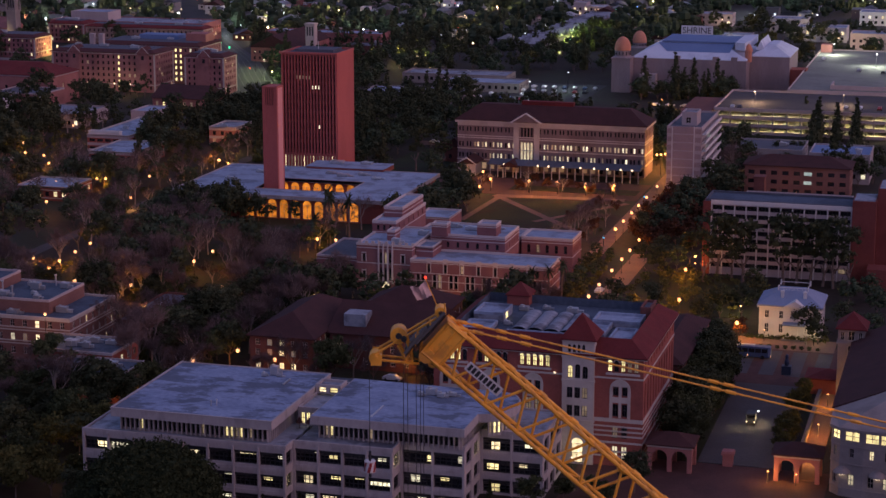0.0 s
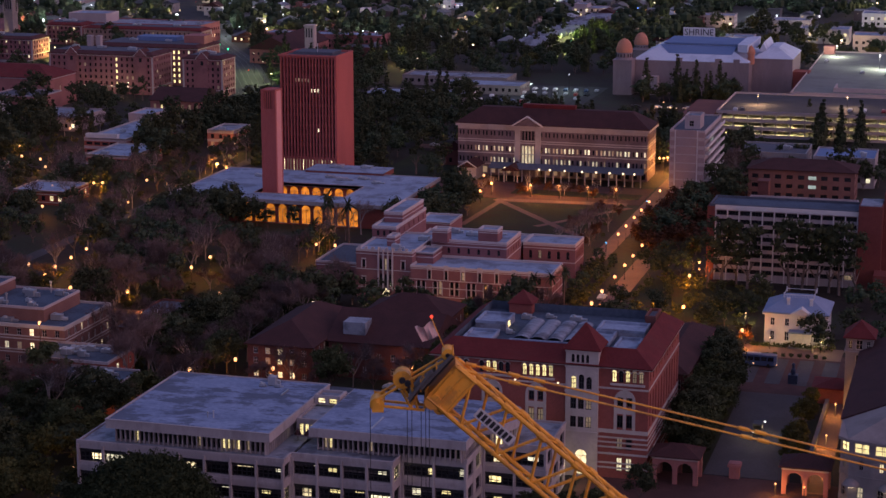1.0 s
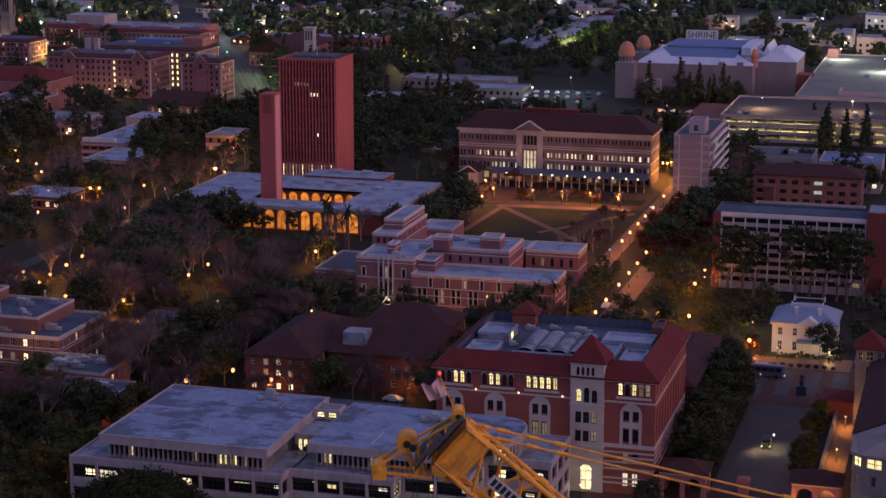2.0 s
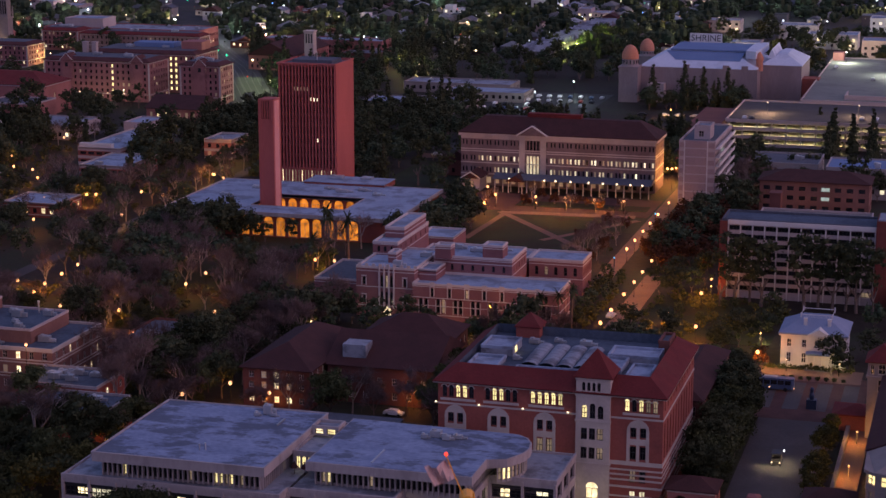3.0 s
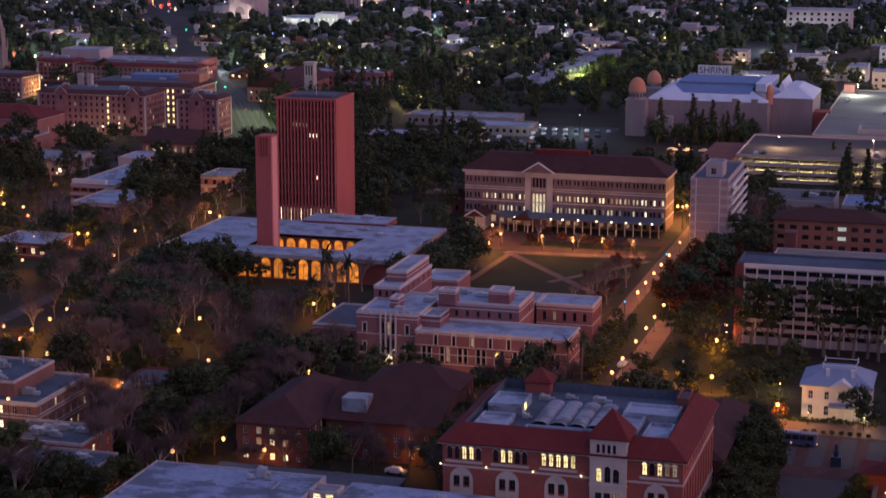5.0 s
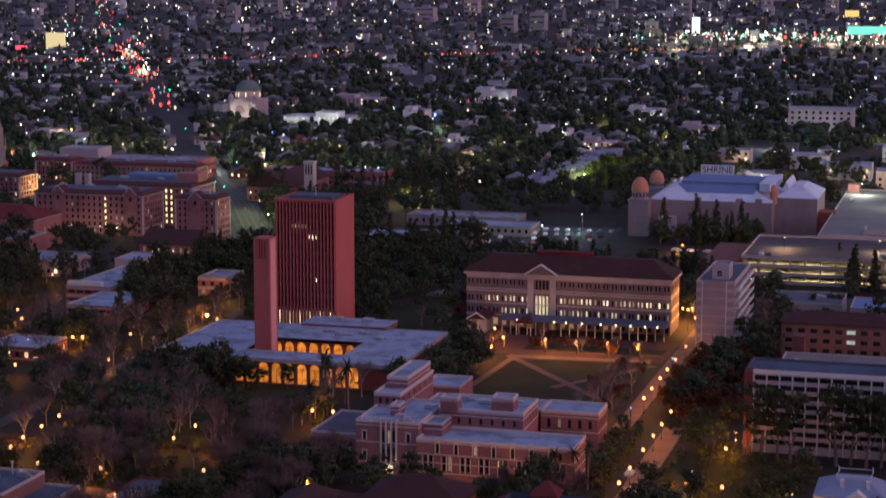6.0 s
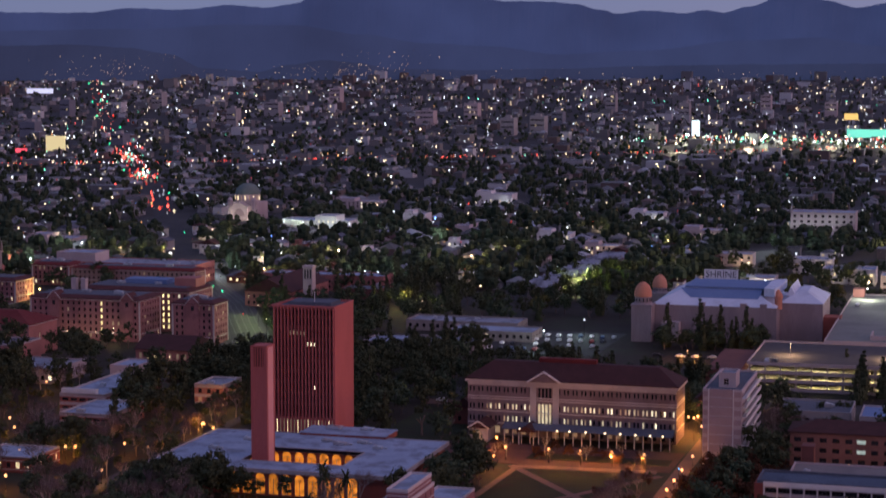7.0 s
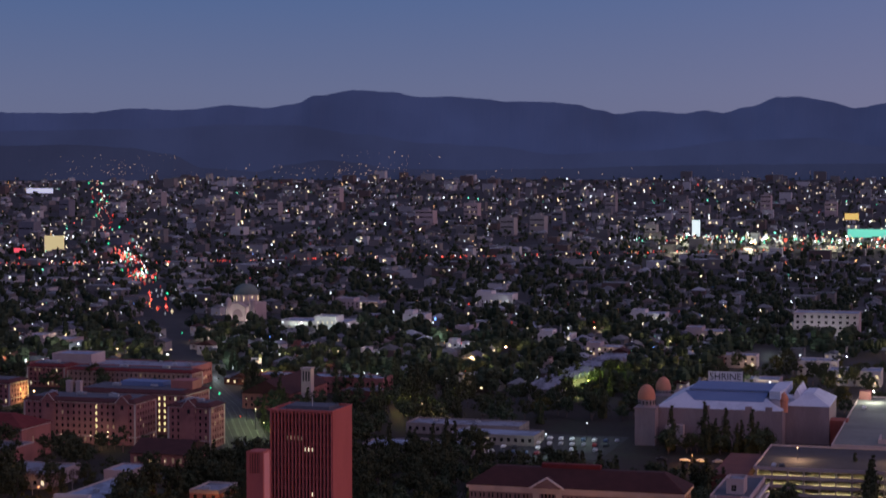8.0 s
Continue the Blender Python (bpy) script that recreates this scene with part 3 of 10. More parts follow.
def penthouse(x0, x1, y0, y1, lit_at, lit_side=0.3):
    """A setback storey with fins between slot windows under a deep concrete fascia."""
    wx0, wx1, wy0 = x0 + 1.2, x1 - 1.6, y0 + 2.2
    n = round((wx1 - wx0) / 0.98)
    pitch = (wx1 - wx0) / n
    op = [(pitch * (k + 0.5) - 0.39, pitch * (k + 0.5) + 0.39, 13.0, 15.6, "w", LIT_YELLOW if k in lit_at else (LIT_DIM if rnd.random() < 0.12 else None)) for k in range(n)]
    facade(lab, (wx0, wy0), (wx1, wy0), 12.5, 15.8, op, CONCRETE, DARK_METAL, 0.3, bars=(1, 2))
    m = int((y1 - 1 - wy0) / 0.98)
    p2 = (y1 - 1 - wy0) / m
    op = [(p2 * (k + 0.5) - 0.39, p2 * (k + 0.5) + 0.39, 13.0, 15.6, "w", LIT_WARM if rnd.random() < lit_side * 0.4 else None) for k in range(m)]
    facade(lab, (wx1, wy0), (wx1, y1 - 1), 12.5, 15.8, op, CONCRETE, DARK_METAL, 0.3, bars=(1, 2))
    facade(lab, (wx1, y1 - 1), (wx0, y1 - 1), 12.5, 15.8, [], CONCRETE)
    facade(lab, (wx0, y1 - 1), (wx0, wy0), 12.5, 15.8, [], CONCRETE)
    for k in range(n + 1):
        part("fin", Mesh().box(wx0 + pitch * k - 0.11, wx0 + pitch * k + 0.11, wy0 - 0.55, wy0 - 0.002, 12.62, 15.75), CONCRETE, lab)
    for k in range(m + 1):
        part("fin", Mesh().box(wx1 + 0.002, wx1 + 0.55, wy0 + p2 * k - 0.11, wy0 + p2 * k + 0.11, 12.62, 15.75), CONCRETE, lab)


penthouse(-159.9, -126.6, 321.8, 355.6, (4, 22, 23, 25))
penthouse(-121.0, -90.3, 327.6, 354.2, (2,))
part("fascia", Mesh().prism(rect(-159.9, -126.6, 321.8, 355.6), 15.7, 17.35), CONCRETE, lab)
part("roof", Mesh().prism(rect(-159.5, -127.0, 322.2, 355.2), 17.3, 17.42), ROOF_STAINED, lab, "stained pale roof membrane with dark water marks")
part("roof_edge", Mesh().box(-160.0, -126.5, 321.7, 322.1, 17.3, 17.55).box(-160.0, -126.5, 355.3, 355.7, 17.3, 17.55).box(-160.0, -159.6, 322.1, 355.3, 17.3, 17.55).box(-126.9, -126.5, 322.1, 355.3, 17.3, 17.55), CONCRETE, lab)
RB = [(-121.0, 327.6), (-90.3, 327.6), (-90.3, 337.6), (-86.8, 338.8)] + [(-89.3 + 5.0 * math.cos(a), 346.0 + 7.4 * math.sin(a)) for a in [radians(v) for v in (-48, -25, 0, 25, 50, 75, 90)]] + [(-121.0, 354.2)]
part("fascia", Mesh().prism(RB, 15.7, 17.35), CONCRETE, lab)
part("roof", Mesh().prism([((x + 104) * 0.985 - 104, (y - 341) * 0.975 + 341) for x, y in RB], 17.3, 17.42), ROOF_STAINED, lab, "stained pale roof membrane with dark water marks")
ext = [(-89.3 + 4.0 * math.cos(radians(v)), 346.0 + 6.4 * math.sin(radians(v))) for v in range(-84, 85, 12)]
for k, (a, b) in enumerate(zip(ext, ext[1:])):
    w = math.dist(a, b)
    facade(lab, a, b, 12.5, 15.8, [(w * 0.2, w * 0.8, 13.0, 15.6, "w", LIT_YELLOW if k in (1, 2, 6) else LIT_DIM)], CONCRETE, DARK_METAL, 0.25, bars=(1, 2))
    part("fin", Mesh().rod((*a, 12.6), (*a, 15.75), 0.16), CONCRETE, lab)
block(lab, -126.55, -121.05, 336.0, 354.6, 12.4, 16.2, CONCRETE, front=[(0.6 + 1.1 * k, 1.4 + 1.1 * k, 12.9, 15.2, "w", LIT_YELLOW) for k in range(4)], roof=ROOF_GREY, frame_material=DARK_METAL)
block(lab, -126.4, -121.2, 346.0, 350.0, 16.1, 18.0, CONCRETE, front=[(0.6, 2.2, 16.4, 17.5, "w", LIT_WARM), (2.9, 4.6, 16.4, 17.5, "w", LIT_YELLOW)], roof=ROOF_GREY, frame_material=DARK_METAL, bars=(1, 2))
for sx in (-125.4, -123.4):
    solid("terrace_parasol", Mesh().lathe(sx, 333.6, [(0.05, 12.62), (0.05, 13.9), (0.75, 13.9), (0.05, 15.0)], 8), TILE_DARK, "closed dark red parasol on the roof terrace", "parasol")


def rooftop_unit(x, y, z, sx, sy, sz, turn=0.0):
    """An air handler: casing, fan cowl, duct and base rails."""
    u = thing("rooftop_unit", "grey metal ventilation unit on a flat roof", "ventilation unit", x, y, z, "rooftop units")
    m = Mesh().box(x - sx / 2, x + sx / 2, y - sy / 2, y + sy / 2, z + 0.12, z + sz)
    part("casing", m, METAL, u)
    part("fan_cowl", Mesh().lathe(x - sx * 0.2, y, [(min(sx, sy) * 0.3, z + sz), (min(sx, sy) * 0.3, z + sz + 0.25), (min(sx, sy) * 0.22, z + sz + 0.3)], 10), METAL, u)
    if y > 640:
        return u
    part("duct", Mesh().box(x + sx / 2, x + sx / 2 + sx * 0.5, y - sy * 0.22, y + sy * 0.22, z + 0.1, z + sz * 0.6), METAL, u)
    part("rail", Mesh().box(x - sx / 2, x + sx / 2, y - sy * 0.4, y - sy * 0.3, z, z + 0.14).box(x - sx / 2, x + sx / 2, y + sy * 0.3, y + sy * 0.4, z, z + 0.14), DARK_METAL, u)
    return u


for x, y, sx, sy, sz in ((-137.5, 352.0, 1.6, 1.4, 1.9), (-139.2, 350.5, 1.0, 1.0, 0.7), (-136.0, 350.8, 1.2, 0.6, 0.6), (-102.6, 347.5, 2.0, 1.6, 1.3), (-100.2, 346.2, 1.5, 1.2, 0.9), (-98.4, 347.4, 1.8, 1.0, 0.8), (-104.4, 346.0, 1.2, 1.0, 0.8)):
    rooftop_unit(x, y, 17.42, sx, sy, sz)
solid("roof_vent", Mesh().lathe(-141.6, 328.2, [(0.12, 17.42), (0.12, 18.4), (0.22, 18.4), (0.22, 18.6)], 8), METAL, "small metal vent pipe on the roof", "vent pipe")
solid("roof_vent", Mesh().lathe(-140.6, 328.6, [(0.12, 17.42), (0.12, 18.6), (0.2, 18.6), (0.2, 18.8)], 8), METAL, "small metal vent pipe on the roof", "vent pipe")
solid("roof_pipe", Mesh().box(-133.4, -133.1, 345.5, 349.5, 17.42, 17.7), METAL, "white pipe lying on the roof membrane", "pipe")
solid("roof_pipe", Mesh().box(-109.6, -109.3, 330.0, 337.5, 17.42, 17.6), METAL, "white pipe lying on the roof membrane", "pipe")

# ---- red hall with a corner tower ----
rnd = random.Random(5)
hall = thing("red_hall", "red brick hall with cream arches, clay roof and square tower", "building", -85, 385)
HX0, HX1, HY0, HY1, HT0, HT1 = -107.2, -63.2, 364.6, 402.0, -79.8, -73.2


def hall_front(x0, x1, groups, arches):
    op = []
    for c, lit in groups:
        for k in range(5):
            a = c + (k - 2) * 1.34 - x0
            op.append((a - 0.46, a + 0.46, 19.95, 22.4, "a", LIT_YELLOW if (lit >> k) & 1 else (LIT_DIM if rnd.random() < 0.4 else None)))
    for c in arches:
        for s in (-0.95, 0.95):
            op.append((c + s - x0 - 0.55, c + s - x0 + 0.55, 15.0, 17.2, "a", None))
            op.append((c + s - x0 - 0.6, c + s - x0 + 0.6, 10.6, 13.2, "w", LIT_DIM if rnd.random() < 0.3 else None))
            op.append((c + s - x0 - 0.6, c + s - x0 + 0.6, 6.0, 8.4, "w", LIT_DIM if rnd.random() < 0.3 else None))
            op.append((c + s - x0 - 0.6, c + s - x0 + 0.6, 1.5, 4.3, "w", LIT_MID if rnd.random() < 0.3 else None))
    facade(hall, (x0, HY0), (x1, HY0), 0, 23.2, op, BRICK, DARK_METAL, 0.35)
    for c in arches:
        m = Mesh()
        outer = [(c + 2.15 * math.cos(t), 16.35 + 2.15 * math.sin(t)) for t in ARC]
        inner = [(c + 1.75 * math.cos(t), 16.35 + 1.75 * math.sin(t)) for t in ARC]
        y = HY0 - 0.14
        for k in range(len(ARC) - 1):
            m.face([(outer[k][0], y, outer[k][1]), (inner[k][0], y, inner[k][1]), (inner[k + 1][0], y, inner[k + 1][1]), (outer[k + 1][0], y, outer[k + 1][1])])
            m.face([(outer[k][0], y, outer[k][1]), (outer[k + 1][0], y, outer[k + 1][1]), (outer[k + 1][0], HY0, outer[k + 1][1]), (outer[k][0], HY0, outer[k][1])])
        m.box(c - 2.15, c - 1.72, y, HY0, 10.2, 16.35).box(c + 1.72, c + 2.15, y, HY0, 10.2, 16.35)
        part("arch_surround", m, STONE, hall)
        part("tympanum", Mesh().face([(c + 1.74 * math.cos(t), HY0 - 0.03, 16.9 + 1.2 * math.sin(t)) for t in reversed(ARC)]), STONE, hall)
        part("stone_apron", Mesh().box(c - 1.72, c + 1.72, HY0 - 0.06, HY0 - 0.004, 13.5, 14.7), STONE, hall)
        for u0, u1 in ((-1.72, -1.52), (-0.3, 0.3), (1.52, 1.72)):
            part("mullion", Mesh().box(c + u0, c + u1, HY0 - 0.06, HY0 - 0.004, 10.3, 13.5), STONE, hall)
            part("mullion", Mesh().box(c + u0, c + u1, HY0 - 0.06, HY0 - 0.004, 14.7, 16.9), STONE, hall)
    for c, _ in groups:
        m = Mesh().box(c - 3.5, c + 3.5, HY0 - 0.2, HY0, 19.35, 19.8)
        for k in range(5):
            m.face([(c + (k - 2) * 1.34 + 0.66 * math.cos(t), HY0 - 0.12, 21.95 + 0.66 * math.sin(t)) for t in reversed(ARC)] + [(c + (k - 2) * 1.34 + 0.47 * math.cos(t), HY0 - 0.12, 21.95 + 0.47 * math.sin(t)) for t in ARC])
        part("window_surround", m, STONE, hall)


hall_front(HX0, HT0, ((-103.2, 0b01100), (-94.6, 0b00110), (-85.7, 0b11111)), (-103.7, -95.1, -86.0))
hall_front(HT1, HX1, ((-67.4, 0b00101),), (-67.9,))
side = []
for k in range(11):
    c = 2.2 + k * 3.3
    side += [(c - 0.5, c + 0.5, 19.95, 22.3, "a", LIT_WARM if k in (2, 6) else None), (c - 0.6, c + 0.6, 10.6, 17.6, "a", None), (c - 0.6, c + 0.6, 5.8, 8.4, "w", None)]
facade(hall, (HX1, HY0), (HX1, HY1), 0, 23.2, side, BRICK, DARK_METAL, 0.35)
facade(hall, (HX1, HY1), (HX0, HY1), 0, 23.2, [], BRICK)
facade(hall, (HX0, HY1), (HX0, HY0), 0, 23.2, [], BRICK)
for z, t in ((9.4, 0.8), (18.5, 0.35), (22.7, 0.5), (4.9, 0.4)):
    part("band_course", Mesh().box(HX0 - 0.12, HT0, HY0 - 0.12, HY0 + 0.02, z, z + t).box(HT1, HX1 + 0.12, HY0 - 0.12, HY0 + 0.02, z, z + t).box(HX1 - 0.02, HX1 + 0.12, HY0 + 0.02, HY1, z, z + t), STONE, hall)
for z in (6.3, 7.3, 8.3, 3.0, 2.0):
    part("band_course", Mesh().box(HT1, HX1 + 0.05, HY0 - 0.05, HY0 + 0.02, z, z + 0.35).box(HX0, HT0, HY0 - 0.05, HY0 + 0.02, z, z + 0.35).box(HX1 - 0.02, HX1 + 0.05, HY0 + 0.02, HY1, z, z + 0.35), STONE, hall)
rf, rim_wall = Mesh(), Mesh()
o, i_, zr = 0.9, 3.2, 26.2
A = [(HX0 - o, HY0 - o), (HX1 + o, HY0 - o), (HX1 + o, HY1 + o), (HX0 - o, HY1 + o)]
B = [(HX0 + i_, HY0 + i_), (HX1 - i_, HY0 + i_), (HX1 - i_, HY1 - i_), (HX0 + i_, HY1 - i_)]
for k in range(4):
    j = (k + 1) % 4
    rf.face([(*A[k], 23.3), (*A[j], 23.3), (*B[j], zr), (*B[k], zr)])
    rim_wall.face([(*B[k], zr), (*B[j], zr), (*B[j], 24.2), (*B[k], 24.2)])
    rf.face([(*A[k], 23.0), (*A[j], 23.0), (*A[j], 23.3), (*A[k], 23.3)])
part("tile_roof", rf, TILE, hall, "red clay tile roof slope")
part("rim_wall", rim_wall, DECK_BLUE, hall)
part("roof", Mesh().box(HX0 + i_ - 0.4, HX1 - i_ + 0.4, HY0 + i_ - 0.4, HY1 - i_ + 0.4, 23.9, 24.3), DECK_BLUE, hall)
part("eave", Mesh().box(HX0 - o, HX1 + o, HY0 - o, HY0, 22.9, 23.15).box(HX1, HX1 + o, HY0, HY1 + o, 22.9, 23.15), STONE, hall)
for x in (-107.5, -98.9, -90.2, -81.4):
    part("ledge_lamp", Mesh().blob((x, HY0 - 0.5, 19.0), 0.2), GLOBE_WARM, hall, "small warm ledge lamp")
# the tower
TY0, TY1 = 363.9, 370.6
tw = HT1 - HT0
op = [(1.45 + 0.98 * k - 0.3, 1.45 + 0.98 * k + 0.3, 23.6, 25.3, "a", None) for k in range(4)]
op += [(1.1 + 1.55 * k, 2.2 + 1.55 * k, 18.2, 20.8 if k != 1 else 21.2, "a", LIT_YELLOW if k == 0 else None) for k in range(3)]
op += [(1.0 + 1.55 * k, 2.2 + 1.55 * k, z, z + 2.3, "w", LIT_DIM if k == 2 else None) for z in (14.0, 10.2) for k in range(3)]
op += [(2.1, 4.5, 0.3, 5.6, "a", LIT_WARM)]
facade(hall, (HT0, TY0), (HT1, TY0), 0, 26.2, op, STONE, DARK_METAL, 0.35, bars=(2, 2))
sideop = [(1.45 + 0.98 * k - 0.3, 1.45 + 0.98 * k + 0.3, 23.6, 25.3, "a", None) for k in range(4)]
facade(hall, (HT1, TY0), (HT1, TY1), 0, 26.2, sideop, STONE, DARK_METAL, 0.35)
facade(hall, (HT1, TY1), (HT0, TY1), 0, 26.2, [], STONE)
facade(hall, (HT0, TY1), (HT0, TY0), 0, 26.2, [], STONE)
part("tower_roof", Mesh().hip(HT0, HT1, TY0, TY1, 26.2, 31.2, 0.5, None, 0.25), TILE, hall, "pyramid of red clay tiles")
for z in (9.1, 17.5, 22.6, 25.8):
    part("band_course", Mesh().box(HT0 - 0.15, HT1 + 0.15, TY0 - 0.15, TY1 + 0.1, z, z + 0.35), STONE, hall)
# rooftop
block(hall, -103.0, -96.5, 381.0, 389.0, 24.2, 26.2, ROOF_GREY, roof=ROOF_PALE, coping=ROOF_PALE)
part("lit_hatch", Mesh().box(-96.46, -96.4, 383, 384.6, 24.6, 25.9), LIT_YELLOW, hall)
block(hall, -103.0, -97.0, 370.5, 378.0, 24.2, 25.3, ROOF_GREY, roof=ROOF_PALE, coping=ROOF_PALE)
block(hall, -93.5, -80.4, 369.3, 373.0, 24.2, 25.0, ROOF_GREY, roof=ROOF_PALE, coping=ROOF_PALE)
for k in range(4):
    sk = Mesh()
    for j in range(8):
        y0, y1 = 375.5 + 1.9 * j, 375.5 + 1.9 * j + 1.6
        arc_ = [(-93.4 + 3.5 * k + 1.6 - 1.6 * math.cos(math.pi * i / 6), 24.3 + 0.75 * math.sin(math.pi * i / 6)) for i in range(7)]
        for (xa, za), (xb, zb) in zip(arc_, arc_[1:]):
            sk.face([(xa, y0, za), (xb, y0, zb), (xb, y1, zb), (xa, y1, za)])
            sk.face([(xa, y1, za), (xb, y1, zb), (xb, y1 + 0.15, zb - 0.14), (xa, y1 + 0.15, za - 0.14)])
            sk.face([(xa, y1 + 0.15, za - 0.14), (xb, y1 + 0.15, zb - 0.14), (xb, y1 + 0.3, zb), (xa, y1 + 0.3, za)])
    part("skylight", sk, ROOF_GREY, hall, "ribbed grey barrel skylight")
block(hall, -77.5, -67.5, 383.0, 390.0, 24.2, 25.7, ROOF_GREY, roof=ROOF_PALE, coping=ROOF_PALE)
block(hall, -77.5, -73.2, 374.0, 382.9, 24.2, 25.4, ROOF_GREY, roof=ROOF_PALE, coping=ROOF_PALE)
block(hall, -71.8, -67.2, 370.5, 380.0, 24.2, 25.1, ROOF_GREY, roof=ROOF_PALE, coping=ROOF_PALE)
block(hall, -68.8, -66.6, 391.0, 398.0, 24.2, 27.0, BRICK_DARK, roof=ROOF_DARK)
for x, y, sx, sy, sz in ((-94.6, 392, 2, 1.6, 1.0), (-90, 394, 1.6, 1.2, 0.8), (-84, 393, 2.4, 1.4, 1.1), (-79, 380, 1.4, 1.2, 0.9), (-95.2, 379, 1.2, 1.0, 0.9)):
    rooftop_unit(x, y, 24.3, sx, sy, sz)
part("turret_roof", Mesh().hip(-99.5, -94.5, 396, 401, 26.4, 29.2, 0.3), TILE, hall)
part("turret", Mesh().box(-99.5, -94.5, 396, 401, 23, 26.4), BRICK, hall)
annex = thing("hall_annex", "lower red brick annex with a dark tile roof beside the hall", "building", -66, 425)
block(annex, -71.0, -61.5, 404.0, 445.0, 0, 11.0, BRICK_DARK, front=rows(9.5, 3, 1.2, (3, 7.6), 2.2, 0.6), right=rows(41, 11, 1.3, (3, 7.6), 2.2, 1, lit=0.1, rnd=rnd), flat=False)
part("tile_roof", Mesh().hip(-71.0, -61.5, 404.0, 445.0, 11.0, 13.8), TILE_DARK, annex)

# ---- slender tower, low arcaded centre and tall block ----
centre = thing("arcaded_centre", "low brick centre with wide pale roof and glowing arcade court", "building", -224, 608)
CX0, CX1, CY0, CY1 = -263.4, -184.6, 581.0, 636.0
QX0, QX1, QY0, QY1 = -237.0, -205.0, 592.5, 612.5
rs = Mesh()
rs.box(CX0, CX1, CY0, QY0, 7.1, 8.0).box(CX0, CX1, QY1, CY1, 7.1, 8.0).box(CX0, QX0, QY0, QY1, 7.1, 8.0).box(QX1, CX1, QY0, QY1, 7.1, 8.0)
part("roof", rs, ROOF_PALE, centre, "wide flat pale grey roof")
ed = Mesh()
for x0, x1, y0, y1 in ((CX0, CX1, CY0 - 0.1, CY0 + 0.4), (CX0, CX1, CY1 - 0.4, CY1), (CX0 - 0.1, CX0 + 0.4, CY0, CY1), (CX1 - 0.4, CX1 + 0.1, CY0, CY1), (QX0, QX1, QY0 - 0.3, QY0), (QX0, QX1, QY1, QY1 + 0.3), (QX0 - 0.3, QX0, QY0, QY1), (QX1, QX1 + 0.3, QY0, QY1)):
    ed.box(x0, x1, y0, y1, 7.0, 8.22)
part("roof_edge", ed, CONCRETE, centre)
part("upper_roof", Mesh().box(-234.0, -205.0, 634.0, 646.5, 7.0, 8.7), BRICK, centre)
part("upper_roof_cover", Mesh().box(-234.2, -204.8, 633.8, 646.7, 8.7, 8.85), ROOF_PALE, centre)
arcade = lambda length, first, last, pitch=4.1: [(a, a + 3.1, 0.3, 6.6, "a", LIT_ORANGE) for a in [0.5 + pitch * k for k in range(int(length / pitch))] if first <= a <= last]
facade(centre, (CX0 + 1.2, CY0 + 1.5), (CX1 - 1.2, CY0 + 1.5), 0, 7.1, arcade(76, 25, 66), BRICK, STONE, 0.5, bars=(2, 1))
facade(centre, (CX1 - 1.2, CY0 + 1.5), (CX1 - 1.2, CY1 - 1), 0, 7.1, [], BRICK)
facade(centre, (CX1 - 1.2, CY1 - 1), (CX0 + 1.2, CY1 - 1), 0, 7.1, [], BRICK)
facade(centre, (CX0 + 1.2, CY1 - 1), (CX0 + 1.2, CY0 + 1.5), 0, 7.1, [], BRICK)
facade(centre, (QX0, QY1 + 1.2), (QX1, QY1 + 1.2), 0, 7.1, arcade(32, 0, 40), BRICK, STONE, 0.5, bars=(2, 1))
facade(centre, (QX0 - 1.2, QY0), (QX0 - 1.2, QY1), 0, 7.1, arcade(20, 0, 40), BRICK, STONE, 0.5, bars=(2, 1))
facade(centre, (QX1 + 1.2, QY1), (QX1 + 1.2, QY0), 0, 7.1, [], BRICK)
facade(centre, (QX1, QY0 - 1.2), (QX0, QY0 - 1.2), 0, 7.1, [], BRICK)
for x, y, z, sx, sy, sz in ((-252, 606, 8, 3, 2, 0.9), (-247, 622, 8, 2.5, 2, 0.8), (-216, 622, 8, 4, 2, 0.9), (-210, 626, 8, 3, 2, 0.8), (-203, 620, 8, 3, 2, 0.7), (-225, 642, 8.85, 5, 3, 1.0), (-214, 643, 8.85, 4, 3, 0.8), (-222, 626, 8, 3, 2, 0.7)):
    rooftop_unit(x, y, z, sx, sy, sz)
spire = thing("campanile", "slender rose brick bell tower with slotted top", "tower", -231.6, 598)
SX0, SX1, SY0, SY1, SZ = -235.0, -229.8, 595.0, 601.2, 42.5
SP = Mesh().box(SX0 + 0.5, SX1 - 0.5, SY0 + 0.5, SY1 - 0.5, 0, SZ - 0.5)
part("core", SP, BRICK_DARK, spire)
for x, y in ((SX0, SY0), (SX1 - 1.0, SY0), (SX0, SY1 - 1.0), (SX1 - 1.0, SY1 - 1.0)):
    part("corner_pier", Mesh().box(x, x + 1.0, y, y + 1.0, 0, SZ), BRICK_ROSE, spire)
fill = Mesh().box(SX0 + 1.0, SX1 - 1.0, SY0 + 0.12, SY0 + 0.52, 0, SZ - 6.5).box(SX0 + 0.12, SX0 + 0.5, SY0 + 1, SY1 - 1, 0, SZ)
part("brick_panel", fill, BRICK_ROSE, spire)
# right face: its brightness in the afterglow is painted on
part("side_panel", Mesh().box(SX1 - 0.52, SX1 - 0.004, SY0 + 1.0, SY1 - 1.0, 0, SZ - 0.6), ROSE_LIT_SIDE, spire, "rose side face, painted paler for the afterglow")
